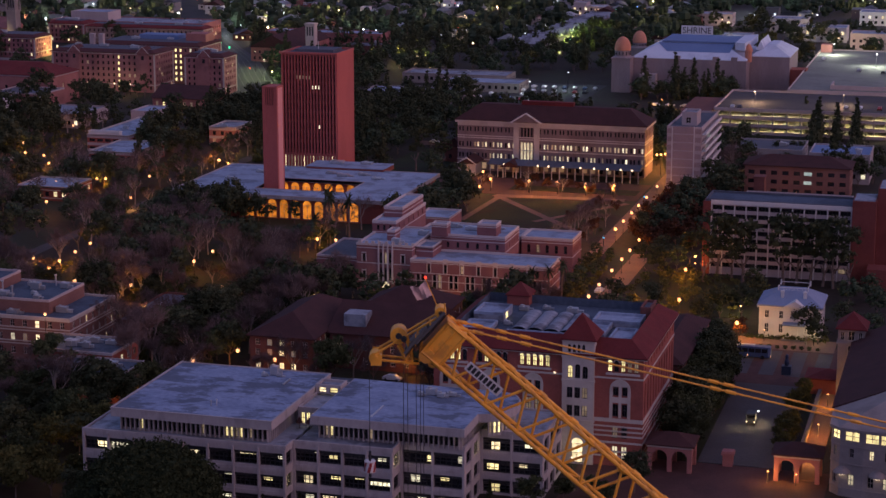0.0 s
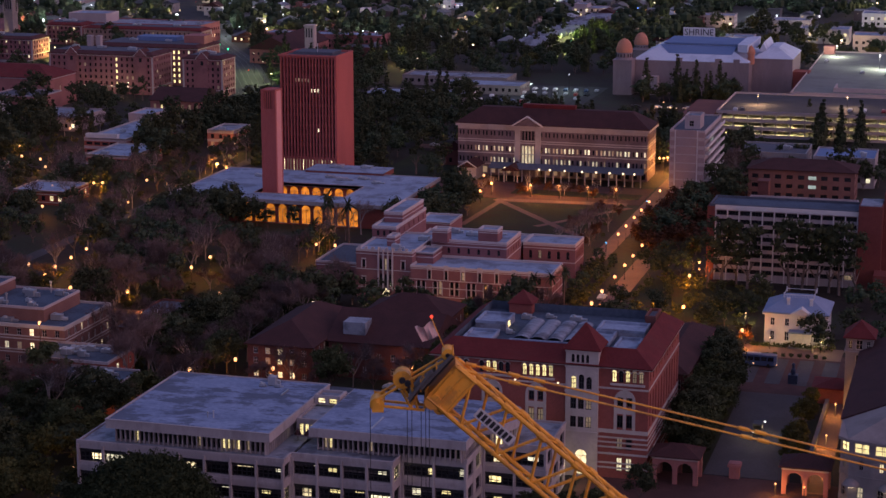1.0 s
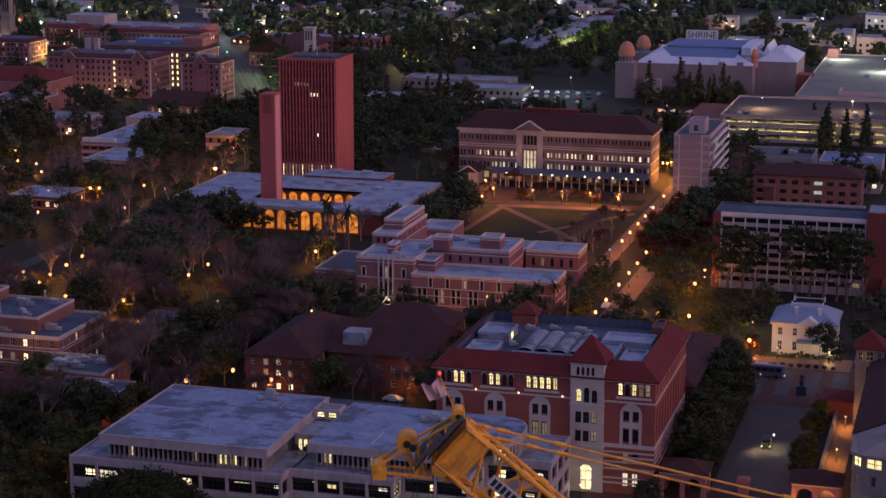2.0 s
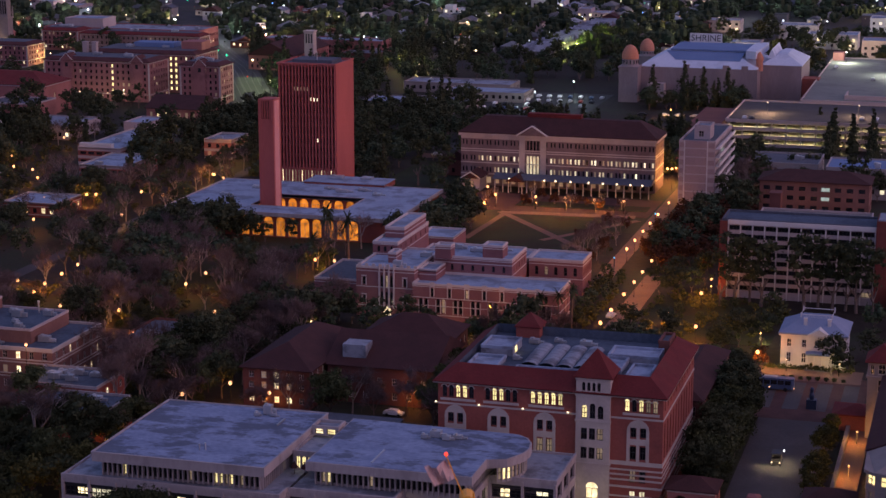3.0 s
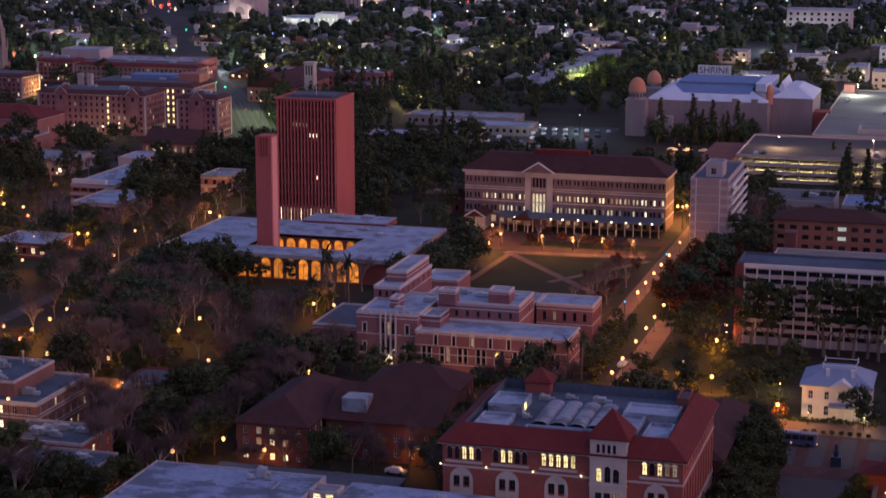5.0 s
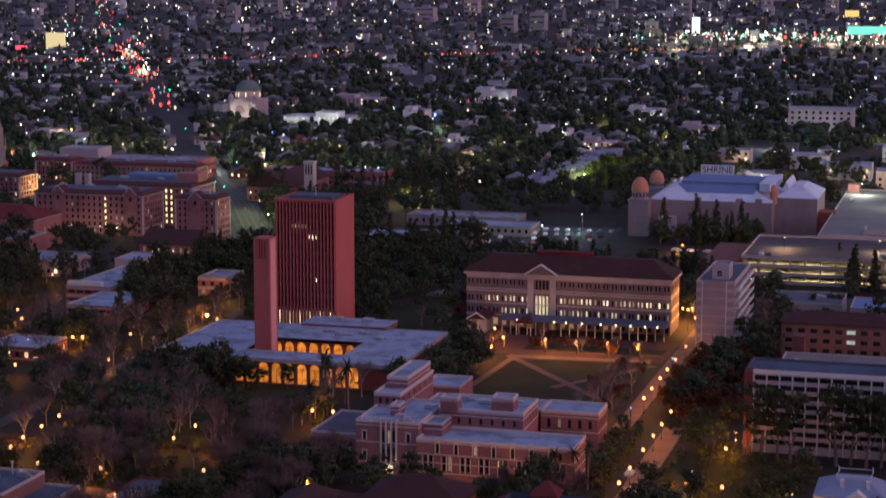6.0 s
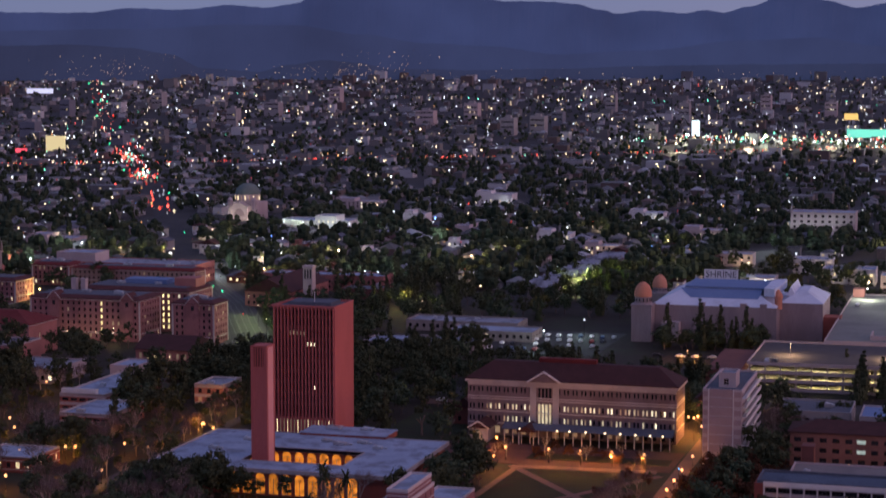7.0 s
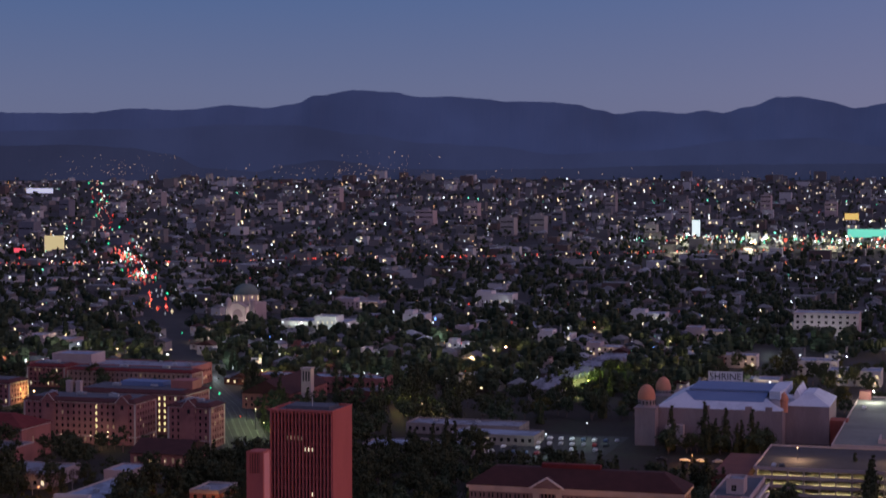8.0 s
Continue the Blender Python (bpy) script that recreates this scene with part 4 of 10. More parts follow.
for k in range(4):
    xx = SX0 + 1.0 + 0.8 * k + 0.16
    part("louvre_pier", Mesh().box(xx + 0.1, xx + 0.45, SY0 + 0.1, SY0 + 0.5, SZ - 6.5, SZ - 0.6), BRICK_ROSE, spire)
part("cap", Mesh().box(SX0 - 0.05, SX1 + 0.05, SY0 - 0.05, SY1 + 0.05, SZ - 0.6, SZ), BRICK_ROSE, spire)
tall = thing("office_tower", "tall rose brick tower with close vertical ribs and dark slots", "tower", -238, 660)
TX0, TX1, TYA, TYB, TZ = -249.2, -227.6, 650.3, 669.2, 47.7
nslot = 17
pit = (TX1 - TX0 - 1.0) / nslot
slots = []
for k in range(nslot):
    a = 0.5 + pit * (k + 0.5)
    slots.append((a - 0.29, a + 0.29, 10.6, TZ - 1.2, "o", None))
    slots.append((a - 0.22, a + 0.22, 3.6, 9.6, "w", LIT_DIM if k % 3 else LIT_WARM))
facade(tall, (TX0, TYA), (TX1, TYA), 0, TZ - 0.2, slots, BRICK_ROSE, STONE, 0.55, bars=(1, 1))
for fl in range(11):
    part("spandrel", Mesh().box(TX0 + 0.4, TX1 - 0.4, TYA + 0.56, TYA + 0.6, 7.2 + fl * 3.62, 7.2 + fl * 3.62 + 1.0), BRICK_DARK, tall)
part("glazing", Mesh().box(TX0 + 0.4, TX1 - 0.4, TYA + 0.62, TYA + 0.7, 6.9, TZ - 0.6), GLASS, tall, "dark window slots between the ribs")
for k, fl, mt in ((5, 8, LIT_DIM), (6, 8, LIT_DIM), (7, 8, LIT_DIM), (8, 8, LIT_DIM), (4, 8, LIT_DIM), (9, 7, LIT_PALE), (10, 7, LIT_PALE), (11, 7, LIT_PALE), (11, 3, LIT_PALE)):
    a = TX0 + 0.5 + pit * (k + 0.5)
    part("lit_pane", Mesh().box(a - 0.3, a + 0.3, TYA + 0.5, TYA + 0.55, 8.9 + fl * 3.62, 10.1 + fl * 3.62), mt, tall)
for k in range(nslot + 1):
    a = TX0 + 0.5 + pit * k
    part("rib", Mesh().box(a - 0.17, a + 0.17, TYA - 0.45, TYA - 0.003, 10.2, TZ - 0.4), BRICK_ROSE, tall)
facade(tall, (TX1, TYA), (TX1, TYB), 0, TZ - 0.2, [], BRICK_ROSE)
facade(tall, (TX1, TYB), (TX0, TYB), 0, TZ - 0.2, [], BRICK_ROSE)
facade(tall, (TX0, TYB), (TX0, TYA), 0, TZ - 0.2, [], BRICK_ROSE)
part("parapet", Mesh().box(TX0 - 0.5, TX1 + 0.1, TYA - 0.5, TYA + 0.6, TZ - 0.6, TZ).box(TX0 - 0.1, TX1 + 0.1, TYB - 0.5, TYB + 0.1, TZ - 0.6, TZ).box(TX0 - 0.1, TX0 + 0.5, TYA + 0.6, TYB - 0.5, TZ - 0.6, TZ).box(TX1 - 0.5, TX1 + 0.1, TYA + 0.6, TYB - 0.5, TZ - 0.6, TZ), BRICK_ROSE, tall)
part("roof", Mesh().box(TX0 + 0.4, TX1 - 0.4, TYA + 0.5, TYB - 0.4, TZ - 1.2, TZ - 0.7), ROOF_DARK, tall)
part("roof_house", Mesh().box(-246, -231, 656, 666, TZ - 0.7, TZ + 0.5), ROOF_DARK, tall)
solid("roof_mast", Mesh().rod((-237, 657, TZ - 0.7), (-237, 657, TZ + 3.5), 0.12), WHITE, "thin white mast on the tower roof", "mast")

# ---- banded collegiate building ----
rnd = random.Random(21)
college = thing("collegiate_building", "pink brick collegiate building with cream courses and stepped flat roofs", "building", -140, 515)


def gothic(x0, x1, y0, y1, z0, z1, count, levels, h, w=1.1, courses=(), right_n=0, lit=0.06, roof=ROOF_PALE):
    f = rows(x1 - x0, count, w, levels, h, 0.8, "a", lit, (LIT_WARM, LIT_DIM), rnd) if count else []
    r = rows(y1 - y0, right_n, w, levels, h, 0.8, "a", 0, (LIT_WARM,), rnd) if right_n else []
    block(college, x0, x1, y0, y1, z0, z1, COLLEGE_BRICK, f, r, roof, BAND_STONE, DARK_METAL, 0.4, bars=(1, 2))
    bands(college, x0, x1, y0, y1, courses, BAND_STONE, 0.22)


# west pavilion: three tall stone lancets between plain brick flanks
WFX, WFY = -167.9, 494.5
lancets = [(7.2 + 1.35 * k - 0.42, 7.2 + 1.35 * k + 0.42, 3.4 + 4.4 * v, 6.9 + 4.4 * v, "a", LIT_DIM if k == 1 and v else None) for k in range(3) for v in (0, 1)]
lancets += [(c - 0.42, c + 0.42, z, z + 2.2, "a", None) for c in (2.2, 13.6) for z in (3.6, 8.6)] + [(7.3, 9.7, 0.2, 2.9, "a", LIT_WARM)]
block(college, WFX, -151.6, WFY, 520.0, 0, 13.6, COLLEGE_BRICK, lancets, (), ROOF_PALE, BAND_STONE, DARK_METAL, 0.4, bars=(1, 2))
bands(college, WFX, -151.6, WFY, 520.0, (2.9, 8.0, 12.3), BAND_STONE, 0.22)
for k in range(4):
    x = WFX + 7.2 + 1.35 * (k - 0.5)
    part("stone_pier", Mesh().box(x - 0.22, x + 0.22, WFY - 0.35, WFY - 0.003, 2.4, 12.6).lathe(x, WFY - 0.2, [(0.2, 12.6), (0.22, 13.8), (0.02, 14.8)], 6), BAND_STONE, college)
for c in (2.2, 13.6):
    for z in (3.6, 8.6):
        part("window_surround", Mesh().box(WFX + c - 0.72, WFX + c - 0.46, WFY - 0.12, WFY - 0.003, z - 0.2, z + 2.0).box(WFX + c + 0.46, WFX + c + 0.72, WFY - 0.12, WFY - 0.003, z - 0.2, z + 2.0).box(WFX + c - 0.72, WFX + c + 0.72, WFY - 0.12, WFY - 0.003, z + 2.25, z + 2.55), BAND_STONE, college)
for k in range(9):
    x = WFX + 0.5 + k * 1.95
    part("merlon", Mesh().box(x, x + 0.9, WFY - 0.05, WFY + 0.3, 13.72, 14.4), BAND_STONE, college)
# south wing: paired lancets, small dark windows with stone surrounds above
SFX, SFY = -151.55, 492.5
op = []
for k in range(8):
    c = 3.0 + k * 4.75
    for sgn in (-0.72, 0.72):
        op.append((c + sgn - 0.46, c + sgn + 0.46, 2.6, 6.4, "a", LIT_DIM if k in (1, 5) and sgn > 0 else None))
    op.append((c + 2.0, c + 2.8, 6.9, 9.2, "w", LIT_DIM if k == 2 else None) if k < 7 else (c - 0.4, c + 0.4, 7.2, 9.0, "w", None))
block(college, SFX, -112.0, SFY, 506.5, 0, 10.4, COLLEGE_BRICK, op, rows(14, 3, 0.9, (2.6,), 3.6, 0.8, "a"), ROOF_PALE, BAND_STONE, DARK_METAL, 0.4, bars=(1, 2))
bands(college, SFX, -112.0, SFY, 506.5, (1.9, 4.4, 6.55, 9.5), BAND_STONE, 0.2)
for k in range(8):
    c = SFX + 3.0 + k * 4.75
    part("hood_mould", Mesh().box(c - 1.4, c - 1.22, SFY - 0.12, SFY - 0.003, 2.4, 6.0).box(c + 1.22, c + 1.4, SFY - 0.12, SFY - 0.003, 2.4, 6.0).box(c - 0.14, c + 0.14, SFY - 0.12, SFY - 0.003, 2.4, 6.2), BAND_STONE, college)
    if k < 7:
        part("window_surround", Mesh().box(c + 1.75, c + 1.97, SFY - 0.14, SFY - 0.003, 6.8, 10.9).box(c + 2.83, c + 3.05, SFY - 0.14, SFY - 0.003, 6.8, 10.9).box(c + 1.97, c + 2.83, SFY - 0.14, SFY - 0.003, 9.7, 10.9), BAND_STONE, college)
gothic(-149.8, -128.0, 506.55, 523.0, 8, 15.0, 7, (11.2,), 1.6, 0.8, (10.4, 13.2, 14.1), 5)
gothic(-168.6, -161.5, 511.0, 541.0, 8, 16.8, 3, (14.0,), 1.6, 0.8, (13.4, 16.0), 6)
gothic(-167.6, -162.0, 519.0, 540.0, 16, 19.4, 0, (), 1, 1, (17.6, 18.6), 5)
gothic(-129.4, -114.0, 532.0, 544.0, 0, 10.0, 5, (5.4,), 2.4, 1.0, (4.5, 8.4, 9.2), 7)
gothic(-161.4, -130.2, 523.05, 545.0, 0, 9.6, 6, (6.2,), 1.6, 0.8, (8.6,), 0, roof=ROOF_GREY)
gothic(-168.0, -157.2, 552.0, 566.0, 0, 10.0, 0, (), 1, 1, (9.8,), 5)
gothic(-149.0, -144.6, 505.0, 509.0, 14.5, 18.2, 0, (), 1, 1, (17.2,), 0)
gothic(-136.8, -131.2, 509.0, 514.5, 14.5, 18.0, 0, (), 1, 1, (17.0,), 0)
gothic(-151.4, -146.5, 497.5, 506.4, 10, 13.0, 0, (), 1, 1, (11.6, 12.5), 0)
gothic(-161.3, -159.0, 502.0, 507.0, 13, 16.0, 0, (), 1, 1, (14.6,), 0)
gothic(-184.0, -168.7, 506.0, 530.0, 0, 6.8, 5, (2.0,), 2.6, 1.2, (5.6,), 0, roof=ROOF_DARK)
for x, y, z, sx, sy, sz in ((-157.5, 498.5, 13.2, 2.4, 1.6, 1.5), (-153.5, 512, 13.2, 3, 2, 1.2), (-140, 516, 14.6, 4, 2, 1.0), (-134, 519, 14.6, 3, 2, 0.8), (-146, 518, 14.6, 2.5, 2, 1.2), (-152, 535, 9.2, 4, 3, 1.6), (-143, 538, 9.2, 3, 3, 1.2)):
    rooftop_unit(x, y, z, sx, sy, sz)

# ---- long hall with a pediment ----
rnd = random.Random(8)
longh = thing("long_hall", "long grey brick hall with dark roof, pediment and lit windows", "building", -157, 700)
LX0, LX1, LY0, LY1, LZ = -193.3, -121.2, 690.2, 708.0, 19.4
op = []
nb = 24
pt = (LX1 - LX0) / nb
for k in range(nb):
    c = pt * (k + 0.5)
    if 8 <= k <= 9:
        continue
    for s in (-0.62, 0.62):
        op.append((c + s - 0.30, c + s + 0.30, 15.0, 16.8, "a", None))
        for z, q in ((9.2, 0.72), (5.0, 0.62)):
            op.append((c + s - 0.34, c + s + 0.34, z, z + 1.8, "w", rnd.choice((LIT_MID, LIT_MID, LIT_PALE, LIT_DIM)) if rnd.random() < q and k > 1 else None))
    op.append((c - 0.9, c + 0.9, 0.8, 3.2, "w", LIT_DIM if rnd.random() < 0.5 else None))
for k in range(4):
    c = pt * 9 + (k - 1.5) * 1.25
    op += [(c - 0.45, c + 0.45, 4.2, 11.6, "a", LIT_MID), (c - 0.4, c + 0.4, 13.6, 17.4, "a", None)]
facade(longh, (LX0, LY0), (LX1, LY0), 0, LZ - 1.0, op, BRICK_GREY, STONE, 0.35, bars=None)
facade(longh, (LX1, LY0), (LX1, LY1), 0, LZ - 1.0, rows(17.8, 5, 1.2, (5, 9.2, 14.9), 2.1, 0.6), BRICK_GREY, STONE, 0.35, bars=None)
facade(longh, (LX1, LY1), (LX0, LY1), 0, LZ - 1.0, [], BRICK_GREY)
facade(longh, (LX0, LY1), (LX0, LY0), 0, LZ - 1.0, [], BRICK_GREY)
bands(longh, LX0, LX1, LY0, LY1, (4.1, 8.2, 12.4, 13.2), STONE, 0.4)
part("frieze", Mesh().box(LX0, LX1, LY0 - 0.12, LY0 - 0.003, 17.2, 18.4), STONE, longh)
part("cornice", Mesh().box(LX0 - 0.8, LX1 + 0.8, LY0 - 0.8, LY1 + 0.8, 18.4, 19.3), STONE, longh)
part("tile_roof", Mesh().hip(LX0, LX1, LY0, LY1, 19.3, 24.8, 0.9, 8.0), TILE_DARK, longh, "dark red clay tile roof")
part("roof_ridge", Mesh().box(-170, -150, 697.5, 700.5, 24.8, 26.2), TILE, longh)
pc = LX0 + pt * 9
part("pediment", Mesh().gable(pc - 5.4, pc + 5.4, LY0 - 1.0, LY0 + 6, 19.2, 22.6, 0.2, "y"), TILE_DARK, longh)
part("pediment_field", Mesh().face([(pc - 4.9, LY0 - 1.24, 19.3), (pc + 4.9, LY0 - 1.24, 19.3), (pc, LY0 - 1.24, 22.3)]), BRICK_GREY, longh)
for sgn in (-1, 1):
    part("raking_cornice", Mesh().rod((pc + sgn * 5.9, LY0 - 1.4, 19.1), (pc, LY0 - 1.4, 22.8), 0.34, n=4), WHITE, longh)
part("pediment_bay", Mesh().box(pc - 5.0, pc - 2.9, LY0 - 0.6, LY0 - 0.004, 0, 18.9).box(pc + 2.9, pc + 5.0, LY0 - 0.6, LY0 - 0.004, 0, 18.9), STONE, longh)
loggia = thing("loggia", "low walkway roof on pale columns with globe lamps", "walkway", -155, 681)
part("tile_roof", Mesh().gable(-178, -121, 678.5, 688.5, 4.6, 6.2, 0.4, "x"), ROOF_DARK, loggia)
for k in range(20):
    part("column", Mesh().rod((-177.5 + k * 2.95, 679, 0), (-177.5 + k * 2.95, 679, 4.6), 0.22, 0.2, 8), STONE, loggia)
pav = thing("entrance_pavilion", "small gabled entrance pavilion with a cream front", "pavilion", -186, 682)
block(pav, -189.5, -183.0, 678.0, 688.0, 0, 4.6, STONE, front=[(2.0, 4.5, 0.1, 3.6, "a", LIT_DIM)], flat=False)
part("tile_roof", Mesh().gable(-189.5, -183.0, 678.0, 688.0, 4.6, 7.0, 0.6, "y"), TILE_DARK, pav)
part("barge_board", Mesh().face([(-190.3, 677.3, 4.6), (-186.25, 677.3, 7.3), (-182.2, 677.3, 4.6), (-182.9, 677.3, 4.6), (-186.25, 677.3, 6.7), (-189.6, 677.3, 4.6)]), WHITE, pav)
pav2 = thing("entrance_pavilion", "small gabled porch with a green-lit front", "pavilion", -169.5, 682)
part("tile_roof", Mesh().gable(-172.5, -166.5, 676.5, 686.0, 4.3, 6.4, 0.4, "y"), TILE_DARK, pav2)
for x in (-172, -167):
    part("column", Mesh().rod((x, 677, 0), (x, 677, 4.3), 0.25, 0.22, 8), STONE, pav2)

# ---- balcony flats ----
flats = thing("balcony_flats", "slab of flats with pale balconies and a brick end wall", "building", -100, 675)
FX0, FX1, FY0, FY1, FZ = -107.6, -95.4, 657.0, 697.0, 25.2
block(flats, FX0, FX1, FY0, FY1, 0, FZ, PLASTER, right=rows(40, 12, 2.4, [1.2 + 2.95 * k for k in range(8)], 2.0, 0.4, lit=0.10, panes=(LIT_COOL, LIT_DIM), rnd=random.Random(3)), roof=ROOF_DARK, depth=0.4, rim=0.9, bars=None)
for x in (FX0 + 1.7, FX1 - 2.75):
    part("vertical_rib", Mesh().box(x, x + 0.3, FY0 - 0.28, FY0 - 0.003, 0, FZ), WHITE, flats)
for k in range(8):
    z = 3.6 + 2.95 * k - 0.9
    part("balcony", Mesh().box(FX1 + 0.01, FX1 + 1.5, FY0 + 0.4, FY1 - 0.4, z - 0.9, z - 0.7).box(FX1 + 1.38, FX1 + 1.5, FY0 + 0.4, FY1 - 0.4, z - 0.7, z + 0.2), WHITE, flats)
    part("floor_band", Mesh().box(FX0, FX1 + 0.02, FY0 - 0.1, FY0 - 0.003, z - 0.9, z - 0.55), PLASTER, flats)
    part("brick_panel", Mesh().box(FX0 + 2.1, FX1 - 2.85, FY0 - 0.15, FY0 - 0.003, z - 0.5, z + 1.98), PANEL_ROSE, flats)
    part("brick_panel", Mesh().box(FX0 + 0.2, FX0 + 1.6, FY0 - 0.15, FY0 - 0.003, z - 0.5, z + 1.2), PANEL_ROSE, flats)
    part("brick_panel", Mesh().box(FX1 - 2.35, FX1 - 0.2, FY0 - 0.15, FY0 - 0.003, z - 0.5, z + 1.2), PANEL_ROSE, flats)
block(flats, -103.6, -98.2, 664, 673, FZ - 0.5, FZ + 4.2, PLASTER, front=[(1.5, 3.2, FZ + 0.3, FZ + 2.4, "w", None)], roof=ROOF_GREY)

# ---- slab block with white bands ----
slabb = thing("banded_office_block", "long office block with white floor bands and red brick ends", "building", -56, 550)
OX0, OX1, OY0, OY1, OZ = -77.0, -35.2, 542.6, 556.0, 22.2
fr = rows(OX1 - OX0 - 1.6, 12, 3.0, [OZ - 3.1 - 2.42 * k for k in range(8)], 1.35, 0.2, lit=0.012, panes=(LIT_DIM,), rnd=random.Random(4))
facade(slabb, (OX0 + 1.6, OY0), (OX1, OY0), 0, OZ - 0.1, fr, PLASTER, DARK_METAL, 0.5, bars=(3, 1))
part("end_wall", Mesh().box(OX0 - 0.6, OX0 + 1.58, OY0 - 0.7, OY1, 0, OZ - 0.6), BRICK_DEEP, slabb, "red brick end wall")
part("rear_wall", Mesh().box(OX0 + 1.6, OX1, OY1 - 0.3, OY1, 0, OZ), BRICK_DEEP, slabb)
for k in range(13):
    xx = OX0 + 1.75 + (OX1 - OX0 - 2.0) * k / 12
    part("pier", Mesh().box(xx - 0.14, xx + 0.14, OY0 - 0.45, OY0 - 0.003, 0, OZ - 1.4), WHITE, slabb)
flat_top(slabb, OX0, OX1, OY0, OY1, OZ, DECK_BLUE, ROOF_DARK, 0.7)
part("top_band", Mesh().box(OX0 + 1.6, OX1, OY0 - 0.5, OY0 - 0.004, OZ - 1.4, OZ - 0.2), WHITE, slabb)
part("stair_tower", Mesh().box(-35.1, -28.5, 541.0, 553.0, 0, 24.0), BRICK_DEEP, slabb, "windowless red brick stair tower")
part("stair_tower", Mesh().box(-28.4, -20.0, 546.0, 560.0, 0, 27.0), BRICK_DEEP, slabb, "windowless red brick stair tower")
part("low_wing", Mesh().box(-30.0, -15.0, 534.0, 540.9, 0, 6.0), BRICK_DEEP, slabb)
part("stair_tower_roof", Mesh().box(-34.7, -28.9, 541.4, 552.6, 24.0, 24.2).box(-28.0, -20.4, 546.4, 559.6, 27.0, 27.2), ROOF_GREY, slabb)

# ---- white timber house ----
house = thing("white_house", "two-storey white timber house with a blue-grey hipped roof", "house", -45, 482)
WX0, WX1, WY0, WY1, WZ = -53.0, -37.6, 475.5, 489.5, 8.2
wf = [(1.4, 2.5, 5.0, 7.0, "w", None), (5.0, 6.1, 5.0, 7.0, "w", None), (8.6, 9.7, 5.0, 7.0, "w", None), (12.2, 13.3, 5.0, 7.0, "w", None), (1.4, 2.5, 1.2, 3.6, "w", None), (5.0, 6.1, 1.2, 3.6, "w", None), (12.2, 13.3, 1.2, 3.6, "w", None)]
block(house, WX0, WX1, WY0, WY1, 0, WZ, WHITE, front=wf, right=rows(15.5, 4, 1.0, (1.2, 5.0), 2.0, 0.8), flat=False, frame_material=WHITE)
part("roof", Mesh().hip(WX0, WX1, WY0, WY1, WZ, 11.4, 0.6, 5.2, 0.35), SLATE, house, "hipped blue-grey slate roof")
rail = Mesh()
for x0, x1, y0, y1 in ((-48.8, -41.2, 479.9, 480.0), (-48.8, -41.2, 486.5, 486.6), (-48.8, -48.7, 479.9, 486.6), (-41.3, -41.2, 479.9, 486.6)):
    rail.box(x0, x1, y0, y1, 12.1, 12.25)
for k in range(20):
    rail.box(-48.8 + k * 0.4, -48.72 + k * 0.4, 479.9, 479.98, 11.4, 12.1)
for x in (-48.8, -41.25):
    for y in (479.9, 486.5):
        rail.box(x - 0.12, x + 0.12, y - 0.12, y + 0.12, 11.4, 12.7)
part("roof_balustrade", rail, WHITE, house)
part("gable", Mesh().gable(-46.4, -41.4, 474.2, 479, WZ + 0.1, 10.0, 0.2, "y"), WHITE, house)
for x in (-47.5, -41.8):
    part("chimney", Mesh().box(x - 0.4, x + 0.4, 477.6, 478.4, 9, 11.6).box(x - 0.5, x + 0.5, 477.5, 478.5, 11.6, 11.8), WHITE, house)
part("porch_roof", Mesh().box(-46.8, -41.0, 472.6, 475.4, 3.9, 4.3), SLATE, house)
for x in (-46.4, -44.8, -43.0, -41.4):
    part("porch_column", Mesh().rod((x, 473.0, 0.4), (x, 473.0, 3.9), 0.14, 0.12, 8), WHITE, house)
part("porch_floor", Mesh().box(-46.8, -41.0, 472.4, 475.4, 0, 0.4), SLABS, house)
part("cornice", Mesh().box(WX0 - 0.5, WX1 + 0.5, WY0 - 0.5, WY1 + 0.5, WZ - 0.35, WZ - 0.02), WHITE, house)
for x in (WX0, WX1 - 0.3):
    part("corner_board", Mesh().box(x, x + 0.3, WY0 - 0.08, WY0 - 0.003, 0, WZ - 0.4), WHITE, house)

# ---- assembly hall with a rounded front, side loggia and gate arcades ----
assembly = thing("assembly_hall", "cream stone hall with rounded end and lit upper windows", "building", -12, 390)
rnd = random.Random(6)
pts = [(-25.6 + 0.0, 372.0), (-25.4, 361.5), (-23.6, 359.6), (-19.0, 358.4), (-13.0, 357.8), (-6.0, 357.8), (1.0, 358.6), (6.0, 361.0), (8.0, 366.0)]
